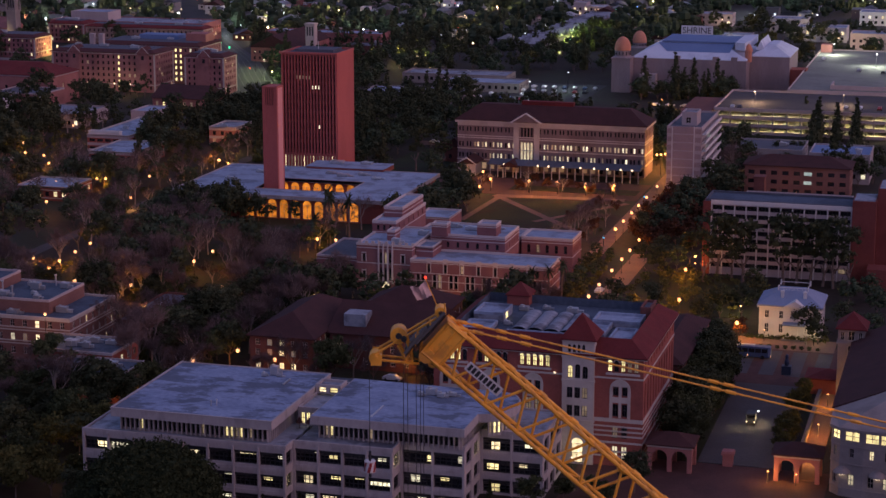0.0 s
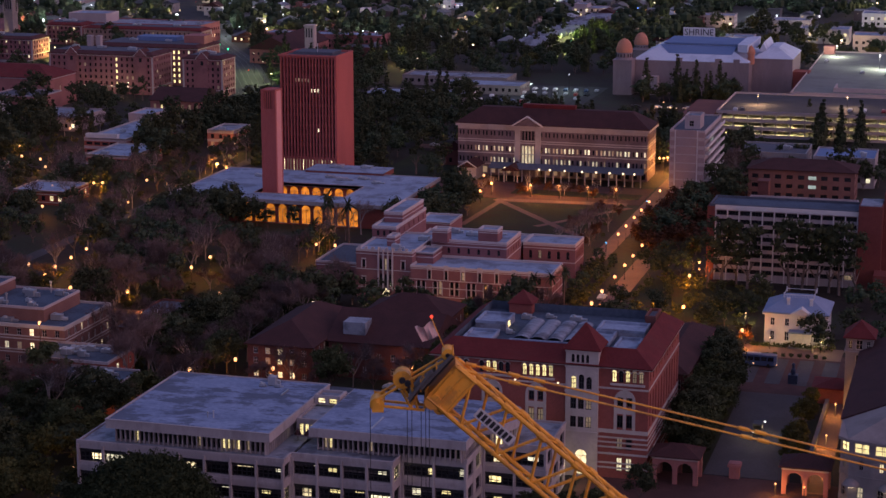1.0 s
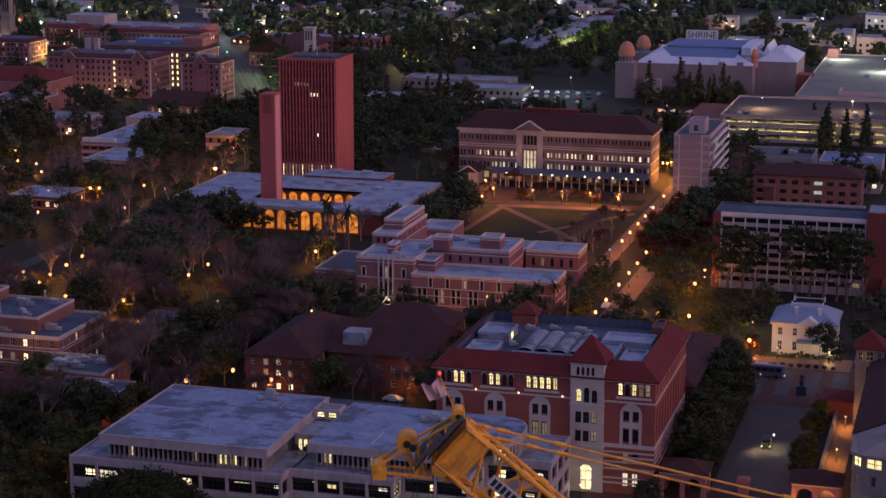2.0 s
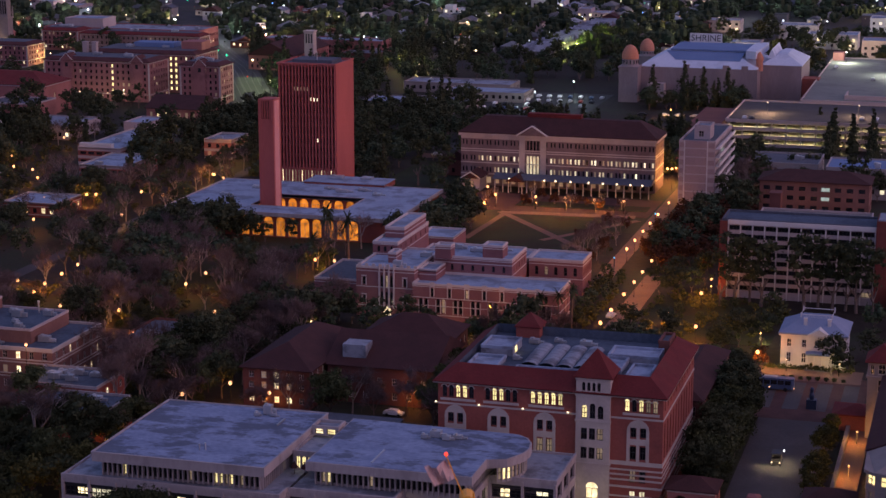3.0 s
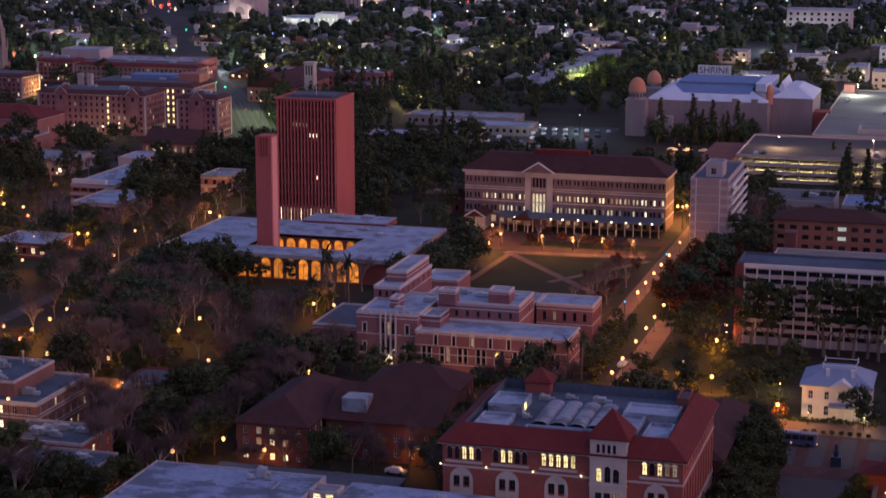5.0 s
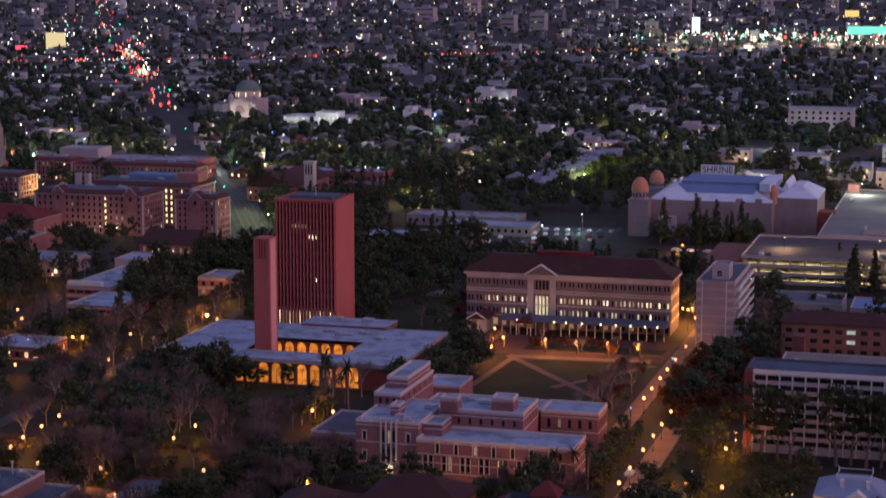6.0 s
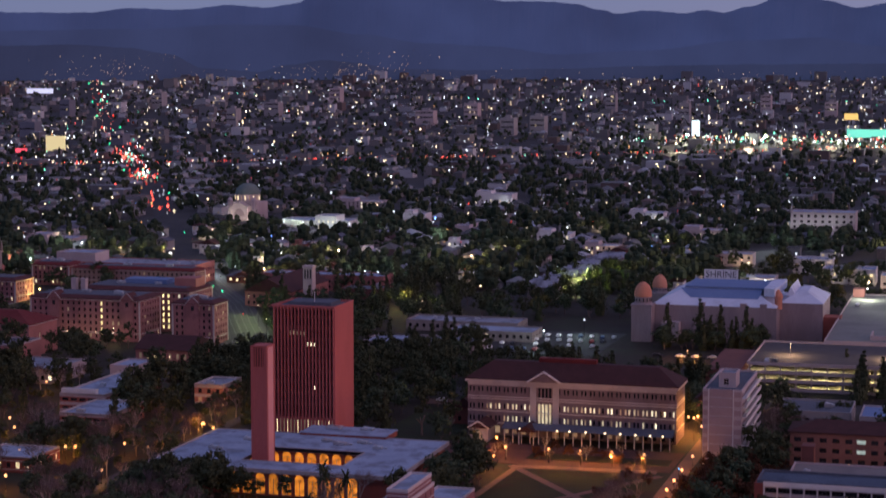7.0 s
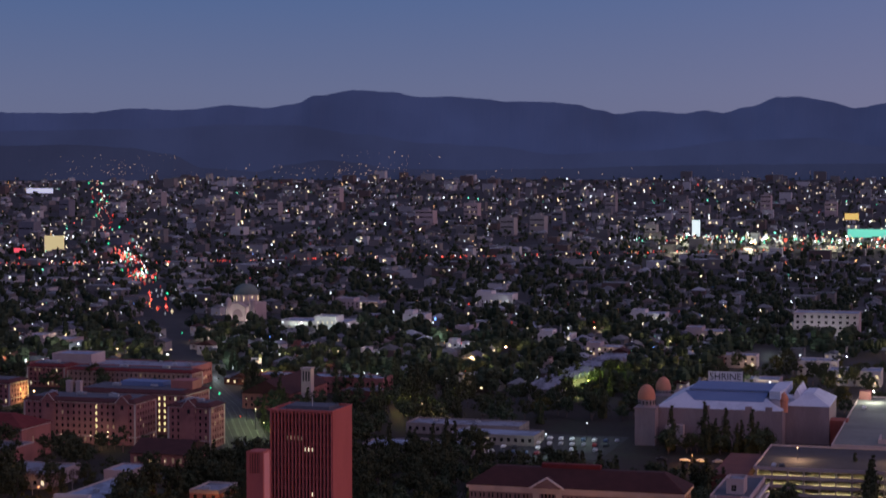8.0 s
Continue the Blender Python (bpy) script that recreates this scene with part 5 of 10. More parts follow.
for a, b in zip(pts, pts[1:]):
    w = math.dist(a, b)
    n = max(1, round(w / 3.3))
    op = rows(w, n, min(2.9, w / n - 0.4), (11.3,), 2.0, 0.1, lit=1.0, panes=(LIT_YELLOW,), rnd=rnd) + rows(w, n, 0.9, (8.0,), 1.9, 0.1, lit=0.7, panes=(LIT_WARM, LIT_DIM), rnd=rnd) + rows(w, n, 1.2, (2.4,), 2.2, 0.1, lit=0.5, panes=(LIT_MID, LIT_DIM), rnd=rnd)
    facade(assembly, a, b, 0, 13.4, op, OLD_STONE, OLD_STONE, 0.4, bars=(2, 2))
    d = (Vector((b[1] - a[1], a[0] - b[0], 0)) / w) * 0.14
    for z in (1.6, 6.6, 10.2):
        m = Mesh()
        m.face([(a[0] + d.x, a[1] + d.y, z), (b[0] + d.x, b[1] + d.y, z), (b[0] + d.x, b[1] + d.y, z + 0.25), (a[0] + d.x, a[1] + d.y, z + 0.25)])
        m.face([(a[0] + d.x, a[1] + d.y, z + 0.25), (b[0] + d.x, b[1] + d.y, z + 0.25), (b[0], b[1], z + 0.25), (a[0], a[1], z + 0.25)])
        part("band_course", m, OLD_STONE, assembly)
part("wall", Mesh().box(-25.6, -25.3, 372, 428, 0, 13.4).box(-25.3, 8, 427.7, 428, 0, 13.4).box(7.7, 8, 366, 428, 0, 13.4), OLD_STONE, assembly)
part("cornice", Mesh().prism([(x * 1.0 + (0.4 if x > -10 else -0.4), y - 0.4) for x, y in pts] + [(8.4, 428.3), (-26.0, 428.3)], 13.4, 14.0), OLD_STONE, assembly)
part("tile_roof", Mesh().gable(-25.8, 8.0, 372, 428, 14.0, 21.5, 0.5, "y"), TILE_DARK, assembly)
part("front_roof", Mesh().face([(-25.8, 372, 14.05), (-23.8, 359.4, 14.05), (-8.9, 371.6, 21.4)]).face([(-23.8, 359.4, 14.05), (-13.0, 357.6, 14.05), (-8.9, 371.6, 21.4)]).face([(-13.0, 357.6, 14.05), (1, 358.4, 14.05), (-8.9, 371.6, 21.4)]).face([(1, 358.4, 14.05), (8, 366, 14.05), (-8.9, 371.6, 21.4)]).face([(8, 366, 14.05), (8, 372, 14.05), (-8.9, 371.6, 21.4)]), OLD_STONE, assembly)
block(assembly, -29.3, -23.4, 423.0, 430.0, 0, 17.0, OLD_STONE, front=[(2.2, 3.7, 14.4, 16.6, "w", None), (2.2, 3.7, 10.6, 13.2, "w", None), (0.5, 1.4, 14.4, 16.4, "w", None), (4.5, 5.4, 14.4, 16.4, "w", None)], right=[(1.2, 2.4, 14.4, 16.6, "w", None)], flat=False)
part("tower_band", Mesh().box(-29.6, -23.1, 422.7, 430.2, 13.6, 14.0), OLD_STONE, assembly)
part("tower_roof", Mesh().hip(-29.3, -23.4, 423.0, 430.0, 17.0, 20.4, 0.6), TILE, assembly)
for x, y in ((-23.0, 359.2), (-16.2, 358.0)):
    part("door_canopy", Mesh().lathe(x, y, [(1.7, 5.0), (1.6, 5.3), (1.0, 5.9), (0.1, 6.2)], 14), OLD_STONE, assembly)
    part("canopy_light", Mesh().lathe(x, y - 0.4, [(0.9, 4.8), (0.9, 4.95)], 12), GLOBE_WARM, assembly)
sidelog = thing("side_loggia", "orange-lit loggia with a red tiled floor along the hall", "walkway", -29, 400)
part("lit_floor", Mesh().box(-32.6, -28.4, 366, 432, 0, 0.25), PAVING, sidelog)
part("outer_wall", Mesh().box(-33.5, -32.65, 371.5, 432, 0, 1.3), SLABS, sidelog)
part("shed_roof", Mesh().hip(-36.5, -26.5, 427, 436, 3.6, 5.2, 0.3), TILE, sidelog)
part("shed", Mesh().box(-36, -27, 427.5, 435.5, 0, 3.6), BRICK, sidelog)


def gate(x0, x1, y0, y1, z):
    g = thing("gate_arcade", "small brick gatehouse with two arches and a tiled roof", "gatehouse", (x0 + x1) / 2, (y0 + y1) / 2, group="gate arcades")
    w = x1 - x0
    op = [(0.9, w / 2 - 0.45, 0.02, 4.6, "c", None), (w / 2 + 0.45, w - 0.9, 0.02, 4.6, "c", None)]
    facade(g, (x0, y0), (x1, y0), 0, 5.6, op, BRICK_PINK, STONE, 0.7)
    facade(g, (x1, y1), (x0, y1), 0, 5.6, op, BRICK_PINK, STONE, 0.7)
    dp = y1 - y0
    facade(g, (x1, y0), (x1, y1), 0, 5.6, [(1.2, dp - 1.2, 0.02, 4.4, "c", None)], BRICK_PINK, STONE, 0.7)
    facade(g, (x0, y1), (x0, y0), 0, 5.6, [(1.2, dp - 1.2, 0.02, 4.4, "c", None)], BRICK_PINK, STONE, 0.7)
    part("tile_roof", Mesh().hip(x0, x1, y0, y1, 5.6, 7.6, 0.6), TILE_DARK, g)
    part("cornice", Mesh().box(x0 - 0.1, x1 + 0.1, y0 - 0.1, y0 - 0.003, 5.1, 5.4), STONE, g)


gate(-36.6, -27.6, 364.4, 371.0, 0)
gate(-62.0, -53.0, 364.0, 371.0, 0)
solid("gate_pier", Mesh().box(-47.6, -45.6, 370.5, 372.5, 0, 2.5).box(-47.9, -45.3, 370.2, 372.8, 2.5, 3.0).hip(-47.6, -45.6, 370.5, 372.5, 3.0, 3.6, 0.1), BRICK_PINK, "square brick gate pier with a stone cap", "gate pier")


# ---- brick houses behind the laboratory ----
rnd = random.Random(31)


def lodge(name, label, x0, x1, y0, y1, z, top, wall=BRICK_DARK, roof=TILE_DARK, lit=0.25, cols=None, levels=(1.2, 4.6), shape="hip", along="y", h=1.7):
    b = thing(name, label, "building", (x0 + x1) / 2, (y0 + y1) / 2)
    n = cols or max(2, round((x1 - x0) / 3.4))
    m = max(2, round((y1 - y0) / 3.6))
    block(b, x0, x1, y0, y1, 0, z, wall, rows(x1 - x0, n, 1.2, levels, h, 0.5, lit=lit, panes=(LIT_WARM, LIT_YELLOW, LIT_DIM), rnd=rnd), rows(y1 - y0, m, 1.2, levels, h, 0.5, lit=lit * 0.7, panes=(LIT_WARM, LIT_DIM), rnd=rnd), flat=False, frame_material=WHITE, bars=(2, 2) if y0 < 470 else None if y0 < 760 else "join")
    me = Mesh()
    (me.hip(x0, x1, y0, y1, z, top, 0.7) if shape == "hip" else me.gable(x0, x1, y0, y1, z, top, 0.7, along))
    part("tile_roof", me, roof, b)
    return b


lodge("brick_residence", "brown brick residence with dark hipped roof and a few lit windows", -166, -150, 409, 444, 9.0, 13.5, levels=(1.2, 4.4, 6.8), h=1.5)
b = lodge("brick_residence", "brown brick residence with a dark gabled roof and roof dormer", -149, -124, 418, 442, 8.6, 14.0, lit=0.1, shape="gable", along="x")
part("dormer", Mesh().box(-146, -140.5, 420, 425, 10, 13.0), ROOF_GREY, b)
lodge("brick_residence", "brown brick residence with dark hipped roof", -150, -128, 446, 462, 8.0, 12.5, lit=0.05)
solid("low_garage", Mesh().box(-165, -125, 386, 398, 0, 3.4).hip(-165, -125, 386, 398, 3.4, 3.9, 0.3, 2), ROOF_DARK, "long low dark shed behind the laboratory", "shed")


def office(name, label, x0, x1, y0, y1, z, wall, levels, lit=0.2, roof=ROOF_GREY, w=1.5, h=1.7, pitch=3.4, courses=(), units=2, group="", frame_material=STONE, panes=(LIT_WARM, LIT_DIM, LIT_PALE), kind="w", coping=None, band=0.3):
    b = thing(name, label, "building", (x0 + x1) / 2, (y0 + y1) / 2, group=group)
    block(b, x0, x1, y0, y1, 0, z, wall, rows(x1 - x0, max(1, round((x1 - x0) / pitch)), w, levels, h, 0.4, kind, lit, panes, rnd), rows(y1 - y0, max(1, round((y1 - y0) / pitch)), w, levels, h, 0.4, kind, lit, panes, rnd), roof, coping or (STONE if courses else wall), frame_material, 0.3, bars=(2, 2) if y0 < 470 else None if y0 < 760 else "join")
    bands(b, x0, x1, y0, y1, courses, PLASTER if band > 0.5 else STONE, band)
    for k in range(units):
        rooftop_unit(rnd.uniform(x0 + 3, x1 - 4), rnd.uniform(y0 + 3, y1 - 3), z - 0.44, rnd.uniform(1.5, 3), rnd.uniform(1.2, 2.2), rnd.uniform(0.7, 1.6))
    return b


b = office("banded_brick_building", "brick building with cream courses, roof plant and lit windows", -262, -210.5, 403.5, 428.5, 11.0, BRICK_TAN, (1.4, 4.8, 8.2), 0.25, roof=DECK_BLUE, w=1.2, h=1.8, courses=(3.9, 4.6, 7.3, 8.0, 10.2), units=8)
block(b, -262, -218.5, 408.5, 427.5, 10.4, 14.0, BRICK_TAN, roof=DECK_BLUE, coping=PLASTER)
block(b, -262, -236.0, 416, 427, 13.5, 16.4, BRICK_TAN, roof=DECK_BLUE, coping=PLASTER)
for x, y, sx, sy, sz in ((-233, 412, 3, 2, 1.2), (-228, 420, 2.4, 1.8, 1.8), (-223, 411, 1.6, 1.6, 1.0), (-226, 415, 1.2, 1.2, 0.8), (-221.5, 423, 2.2, 1.6, 1.4), (-231, 423, 1.4, 1.4, 1.0), (-243, 412, 3.0, 1.6, 1.0)):
    rooftop_unit(x, y, 13.56, sx, sy, sz)
for x, y in ((-229.5, 410.5), (-224.8, 424.5), (-234.5, 414.8)):
    solid("roof_vent", Mesh().lathe(x, y, [(0.2, 13.56), (0.2, 16.2), (0.34, 16.2), (0.34, 16.6)], 8), METAL, "tall metal vent pipe on the brick building", "vent pipe")
office("low_brick_building", "low red brick building with a flat dark roof full of ducts", -212, -192.5, 389.2, 403.3, 7.6, BRICK, (1.4, 4.4), 0.08, roof=DECK_BLUE, coping=CONCRETE, units=7)
office("low_brick_building", "low red brick wing with a flat dark roof", -204.5, -184.2, 375.5, 389, 6.6, BRICK, (1.4, 4.0), 0.0, roof=DECK_BLUE, coping=CONCRETE, units=4)
office("low_brick_building", "low building with a flat grey roof", -212.5, -190, 432, 463, 3.8, BRICK_DARK, (), 0.0, roof=ROOF_DARK, units=3)
office("low_brick_building", "low building with a flat grey roof beside the trees", -285, -268, 434, 452, 6.0, BRICK_DARK, (1.6,), 0.2, roof=ROOF_DARK, units=2)

# ---- low campus buildings on the far left ----
b = office("low_white_block", "low brick block with white bands and a pale flat roof", -348.0, -330, 689, 738, 7.0, BRICK, (1.0, 4.2), 0.1, roof=ROOF_PALE, w=2.6, h=1.1, pitch=3.4, courses=(0.1, 2.6, 5.7), units=3, band=1.15)
block(b, -352.0, -341.0, 738.5, 756, 0, 9.5, PLASTER, roof=ROOF_PALE)
block(b, -347.6, -334, 689.5, 692, 6.6, 8.4, WHITE, roof=ROOF_PALE)
office("low_white_block", "low brick block with white bands and a pale flat roof", -332, -313, 658, 686, 6.0, BRICK, (0.8, 3.4), 0.15, roof=ROOF_PALE, w=2.6, h=1.0, courses=(2.2, 4.8), units=2, band=1.1)
office("low_white_block", "pale low block lit by warm lamps", -306, -294.5, 715, 733, 8.0, BRICK_PINK, (1.5, 4.6), 0.35, roof=ROOF_GREY, courses=(0.2, 3.2, 6.7), units=2, band=1.1)
office("low_white_block", "pale low block among trees", -326, -306, 590, 608, 5.0, BRICK, (1.5,), 0.4, roof=ROOF_PALE, courses=(0.8, 3.6, 4.5), units=1)
office("low_white_block", "pale low block among trees", -372, -350, 606, 632, 6.5, BRICK, (1.5, 4.2), 0.4, roof=ROOF_GREY, courses=(0.8, 3.4, 5.8), units=2)
office("low_white_block", "low block with a pale roof beside dorms", -405, -378, 742, 770, 6.0, PLASTER, (1.5,), 0.2, roof=ROOF_GREY, units=1)
b = lodge("church_hall", "red brick hall with red roof and bright windows", -372, -347, 804, 828, 5.5, 10.5, BRICK_PINK, TILE_DARK, 0.9, shape="gable", along="x", levels=(1.8,), h=2.2)
rhall = thing("red_roof_hall", "long red brick hall with red roof and stepped wing", "building", -455, 814)
block(rhall, -500, -421, 801, 827, 0, 14.0, BRICK_PINK, rows(79, 18, 1.4, (2.0, 6.5), 2.6, 1.0, "w", 0.06, (LIT_WARM,), rnd), [(9.5, 11.0, 5.5, 10.0, "a", LIT_DIM)], flat=False, bars="join")
part("tile_roof", Mesh().hip(-500, -421, 801, 827, 14.0, 19.0, 0.6, 12.0), TILE, rhall, "red clay tile roof")
part("coping", Mesh().box(-500.2, -420.8, 800.8, 801.2, 13.5, 14.1).box(-421.2, -420.8, 801.2, 827, 13.5, 14.1), PLASTER, rhall)
block(rhall, -440, -415, 779, 800.6, 0, 9.0, BRICK_PINK, rows(25, 4, 1.2, (2.0, 5.5), 1.8, 1.5), [], roof=ROOF_DARK, coping=PLASTER, bars="join")
for x in (-440.0, -434.5, -416.4):
    part("white_pier", Mesh().box(x, x + 1.3, 778.6, 778.98, 0, 8.8), WHITE, rhall)
office("low_white_block", "white two-storey wing beside the red hall", -440, -428, 760, 776, 8.0, WHITE, (1.2, 4.6), 0.1, roof=ROOF_PALE, w=1.6, pitch=3.0, units=1)


DORM_TILE = surface("brown_clay_tiles", (0.062, 0.027, 0.028), (0.115, 0.046, 0.044), coarse=0.3, fine=3.5, bump=0.8)


def dormitory(label, x0, x1, y0, y1, z, gables=(), lit=0.12, wall=None, bright=(), slope=3.2, storeys=5):
    """A brick range with stone quoins, a tiled roof slope round a dark flat core, and front gables."""
    wall = wall or DORM_BRICK
    d = thing("dormitory", label, "building", (x0 + x1) / 2, (y0 + y1) / 2, group="dormitories")
    levels = [1.4 + (z - 1.2) / storeys * k for k in range(storeys)]
    front = rows(x1 - x0, max(2, round((x1 - x0) / 2.9)), 1.05, levels, 1.55, 1.2, "w", lit, (LIT_WARM, LIT_DIM, LIT_DIM, LIT_PALE), rnd)
    for c in bright:
        front = [q if abs((q[0] + q[1]) / 2 + x0 - c) > 1.45 else (*q[:5], LIT_YELLOW) for q in front]
    side = rows(y1 - y0, max(2, round((y1 - y0) / 3.2)), 1.05, levels, 1.55, 1.2, "w", lit, (LIT_WARM, LIT_DIM), rnd)
    block(d, x0, x1, y0, y1, 0, z, wall, front, side, flat=False, bars="join")
    part("tile_roof", Mesh().hip(x0, x1, y0, y1, z, z + slope * 0.52, 0.5, slope), TILE if wall is not DORM_BRICK else DORM_TILE, d, "clay tile slope round the flat roof")
    part("flat_core", Mesh().box(x0 + slope - 0.2, x1 - slope + 0.2, y0 + slope - 0.2, y1 - slope + 0.2, z + slope * 0.5, z + slope * 0.52 + 0.12), ROOF_DARK, d)
    bands(d, x0, x1, y0, y1, (levels[1] - 0.9, z - 0.5), PLASTER, 0.3)
    for x, y, sx, sy in ((x0, y0, 0.9, 0.07), (x1 - 0.9, y0, 0.9, 0.07)):
        part("quoin", Mesh().box(x, x + sx, y - sy, y - 0.003, 0, z - 0.6), PLASTER, d)
    part("quoin", Mesh().box(x1 + 0.003, x1 + 0.07, y1 - 0.9, y1, 0, z - 0.6), PLASTER, d)
    for g in gables:
        part("gable", Mesh().gable(g - 3.2, g + 3.2, y0 - 0.5, y0 + 7, z - 0.1, z + 3.4, 0.3, "y"), DORM_TILE, d)
        part("gable_wall", Mesh().prism([(g - 3.0, y0 - 0.45), (g + 3.0, y0 - 0.45), (g + 3.0, y0 - 0.01), (g - 3.0, y0 - 0.01)], 0, z + 0.1).face([(g - 3.0, y0 - 0.86, z + 0.1), (g + 3.0, y0 - 0.86, z + 0.1), (g, y0 - 0.86, z + 3.0)]), wall, d)
        part("gable_coping", Mesh().rod((g - 3.4, y0 - 0.8, z + 0.1), (g, y0 - 0.8, z + 3.5), 0.2, n=4).rod((g + 3.4, y0 - 0.8, z + 0.1), (g, y0 - 0.8, z + 3.5), 0.2, n=4), PLASTER, d)
        part("gable_window", Mesh().box(g - 0.7, g + 0.7, y0 - 0.5, y0 - 0.46, z - 3.0, z - 1.0), GLASS, d)
    for k in range(4):
        rooftop_unit(rnd.uniform(x0 + 8, x1 - 8), rnd.uniform(y0 + 7, y1 - 7), z + slope * 0.52 + 0.12, rnd.uniform(2, 5), rnd.uniform(1.6, 3), rnd.uniform(0.8, 1.6))
    return d


dormitory("dark brick dormitory with gables and a column of lit stair windows", -450.5, -394.5, 857, 879, 19.0, (-438, -401), bright=(-413,), storeys=6)
dormitory("dark brick dormitory by the avenue with pale quoins", -379, -358, 857, 873, 18.5, (-368.5,), 0.06, storeys=6)
d = dormitory("brick dormitory behind the gabled range with bright end windows", -443, -386, 893, 921, 19.0, (), 0.1, bright=(-403, -400, -397), storeys=6)
part("roof_house", Mesh().box(-398, -387, 903, 914, 20.4, 24.5), BRICK_PINK, d)
part("roof_house", Mesh().box(-426, -404, 907, 917, 20.4, 23.0), ROOF_BLUE, d)
dormitory("long brick dormitory with red roof rims", -553, -529, 1049, 1066, 11.6, (), 0.25, COLLEGE_BRICK, storeys=4)
dormitory("long pale brick range with red roof rims and small windows", -528.8, -452, 1051, 1066, 10.2, (), 0.08, surface("tan_brick", (0.26, 0.17, 0.15), (0.36, 0.24, 0.21), coarse=0.2, fine=3), storeys=3)
dormitory("brick dormitory at the edge of the campus", -580, -520, 970, 990, 11.6, (-545,), 0.16, storeys=4)
for x in (-440, -435):
    solid("chimney", Mesh().box(x - 1.2, x + 1.2, 880.5, 883, 0, 25).box(x - 1.4, x + 1.4, 880.3, 883.2, 25, 25.5), PLASTER, "tall square pale chimney stack", "chimney")
b = office("flat_roofed_block", "long brick block with a grey roof behind the dormitories", -562, -460, 1069, 1098, 11.8, BRICK_PINK, (3, 7), 0.08, roof=ROOF_GREY, units=4)
block(b, -549, -524, 1072, 1090, 11.3, 17.0, PLASTER, roof=ROOF_PALE)

# ---- chapel and school buildings beyond the tower ----
chapel = lodge("chapel", "brick chapel with a dark gabled roof and pale bell tower", -398, -372, 992, 1050, 8.0, 15.0, BRICK_PINK, TILE_DARK, 0.05, shape="gable", along="y")
part("bell_tower", Mesh().box(-368.4, -363.2, 1000, 1005, 0, 20.4).box(-368.8, -362.8, 999.6, 1005.4, 20.4, 21.3), PLASTER, chapel)
for k in range(3):
    part("louvre", Mesh().box(-367.6 + k * 1.5, -366.8 + k * 1.5, 999.9, 1000.0, 14.5, 19.5), DARK_METAL, chapel)
office("school_building", "long low brick school with a pale roof", -420, -346, 1068, 1086, 9.0, BRICK_PINK, (1.5, 4.6), 0.05, roof=ROOF_PALE, units=5)
office("school_building", "low brick school wing beside the chapel", -361, -338, 1036, 1056, 5.6, BRICK_DARK, (1.5,), 0.05, roof=ROOF_DARK, units=2)
office("school_building", "low school range with pale flat roof", -262, -222, 905, 925, 4.6, OLD_STONE, (1.6,), 0.05, roof=ROOF_PALE, units=2)
office("school_building", "low school range with pale flat roof", -290, -235, 930, 950, 5.0, OLD_STONE, (1.6,), 0.03, roof=ROOF_GREY, units=2)
office("school_building", "low pale building beside the tower", -288, -262, 858, 880, 5.0, OLD_STONE, (1.6,), 0.03, roof=ROOF_PALE, units=1)
office("school_building", "low pale building among trees", -268, -238, 862, 882, 5.0, PLASTER, (1.5,), 0.1, roof=ROOF_GREY, units=1)
lodge("school_house", "small gabled building beside the lawn", -203, -195, 706, 716, 6.0, 9.5, BRICK_DARK, TILE_DARK, 0, shape="gable", along="y")

# ---- theatre with domes ----
theatre = thing("theatre", "huge pale plaster theatre with a pale ribbed roof and ochre domes", "theatre", -140, 950)
block(theatre, -171.5, -114.4, 931, 988, 0, 16.3, THEATRE_WALL, front=[(2.0, 3.4, 3, 5.5, "w", None), (20, 21, 9, 11, "w", None)], flat=False)
part("roof", Mesh().hip(-171.2, -114.6, 931.3, 987.7, 16.3, 23.6, 0, 13.0), ROOF_WHITE, theatre, "pale curved roof slopes")
part("roof_crown", Mesh().box(-158, -121, 943, 974, 23.4, 24.2), ROOF_BLUE, theatre, "flat blue crown of the roof")
part("roof_patch", Mesh().face([(-154.5, 936.6, 19.52), (-123.5, 936.6, 19.52), (-122.0, 943.0, 23.15), (-160, 943.0, 23.15)]), ROOF_BLUE, theatre, "blue sheeted upper slope of the roof")
part("roof_fin", Mesh().prism([(-121, 938), (-116, 936), (-114.8, 950), (-114.8, 980), (-121, 975)], 21.0, 24.6), ROOF_WHITE, theatre)
block(theatre, -114.3, -95.0, 945, 986, 0, 17.2, THEATRE_WALL, flat=False)
part("roof", Mesh().hip(-114.3, -95.0, 945, 986, 17.2, 22.0, 0.3, 8.0), ROOF_WHITE, theatre)
part("roof_fin", Mesh().gable(-112, -108, 950, 982, 20.0, 24.6, 0, "y"), ROOF_WHITE, theatre)
part("buttress_block", Mesh().box(-94.9, -87.0, 948, 958, 0, 11.0), BRICK, theatre)
for x in (-150, -131, -122):
    part("roof_vent", Mesh().box(x, x + 3.0, 931.2, 933.0, 16.3, 17.9), THEATRE_WALL, theatre)


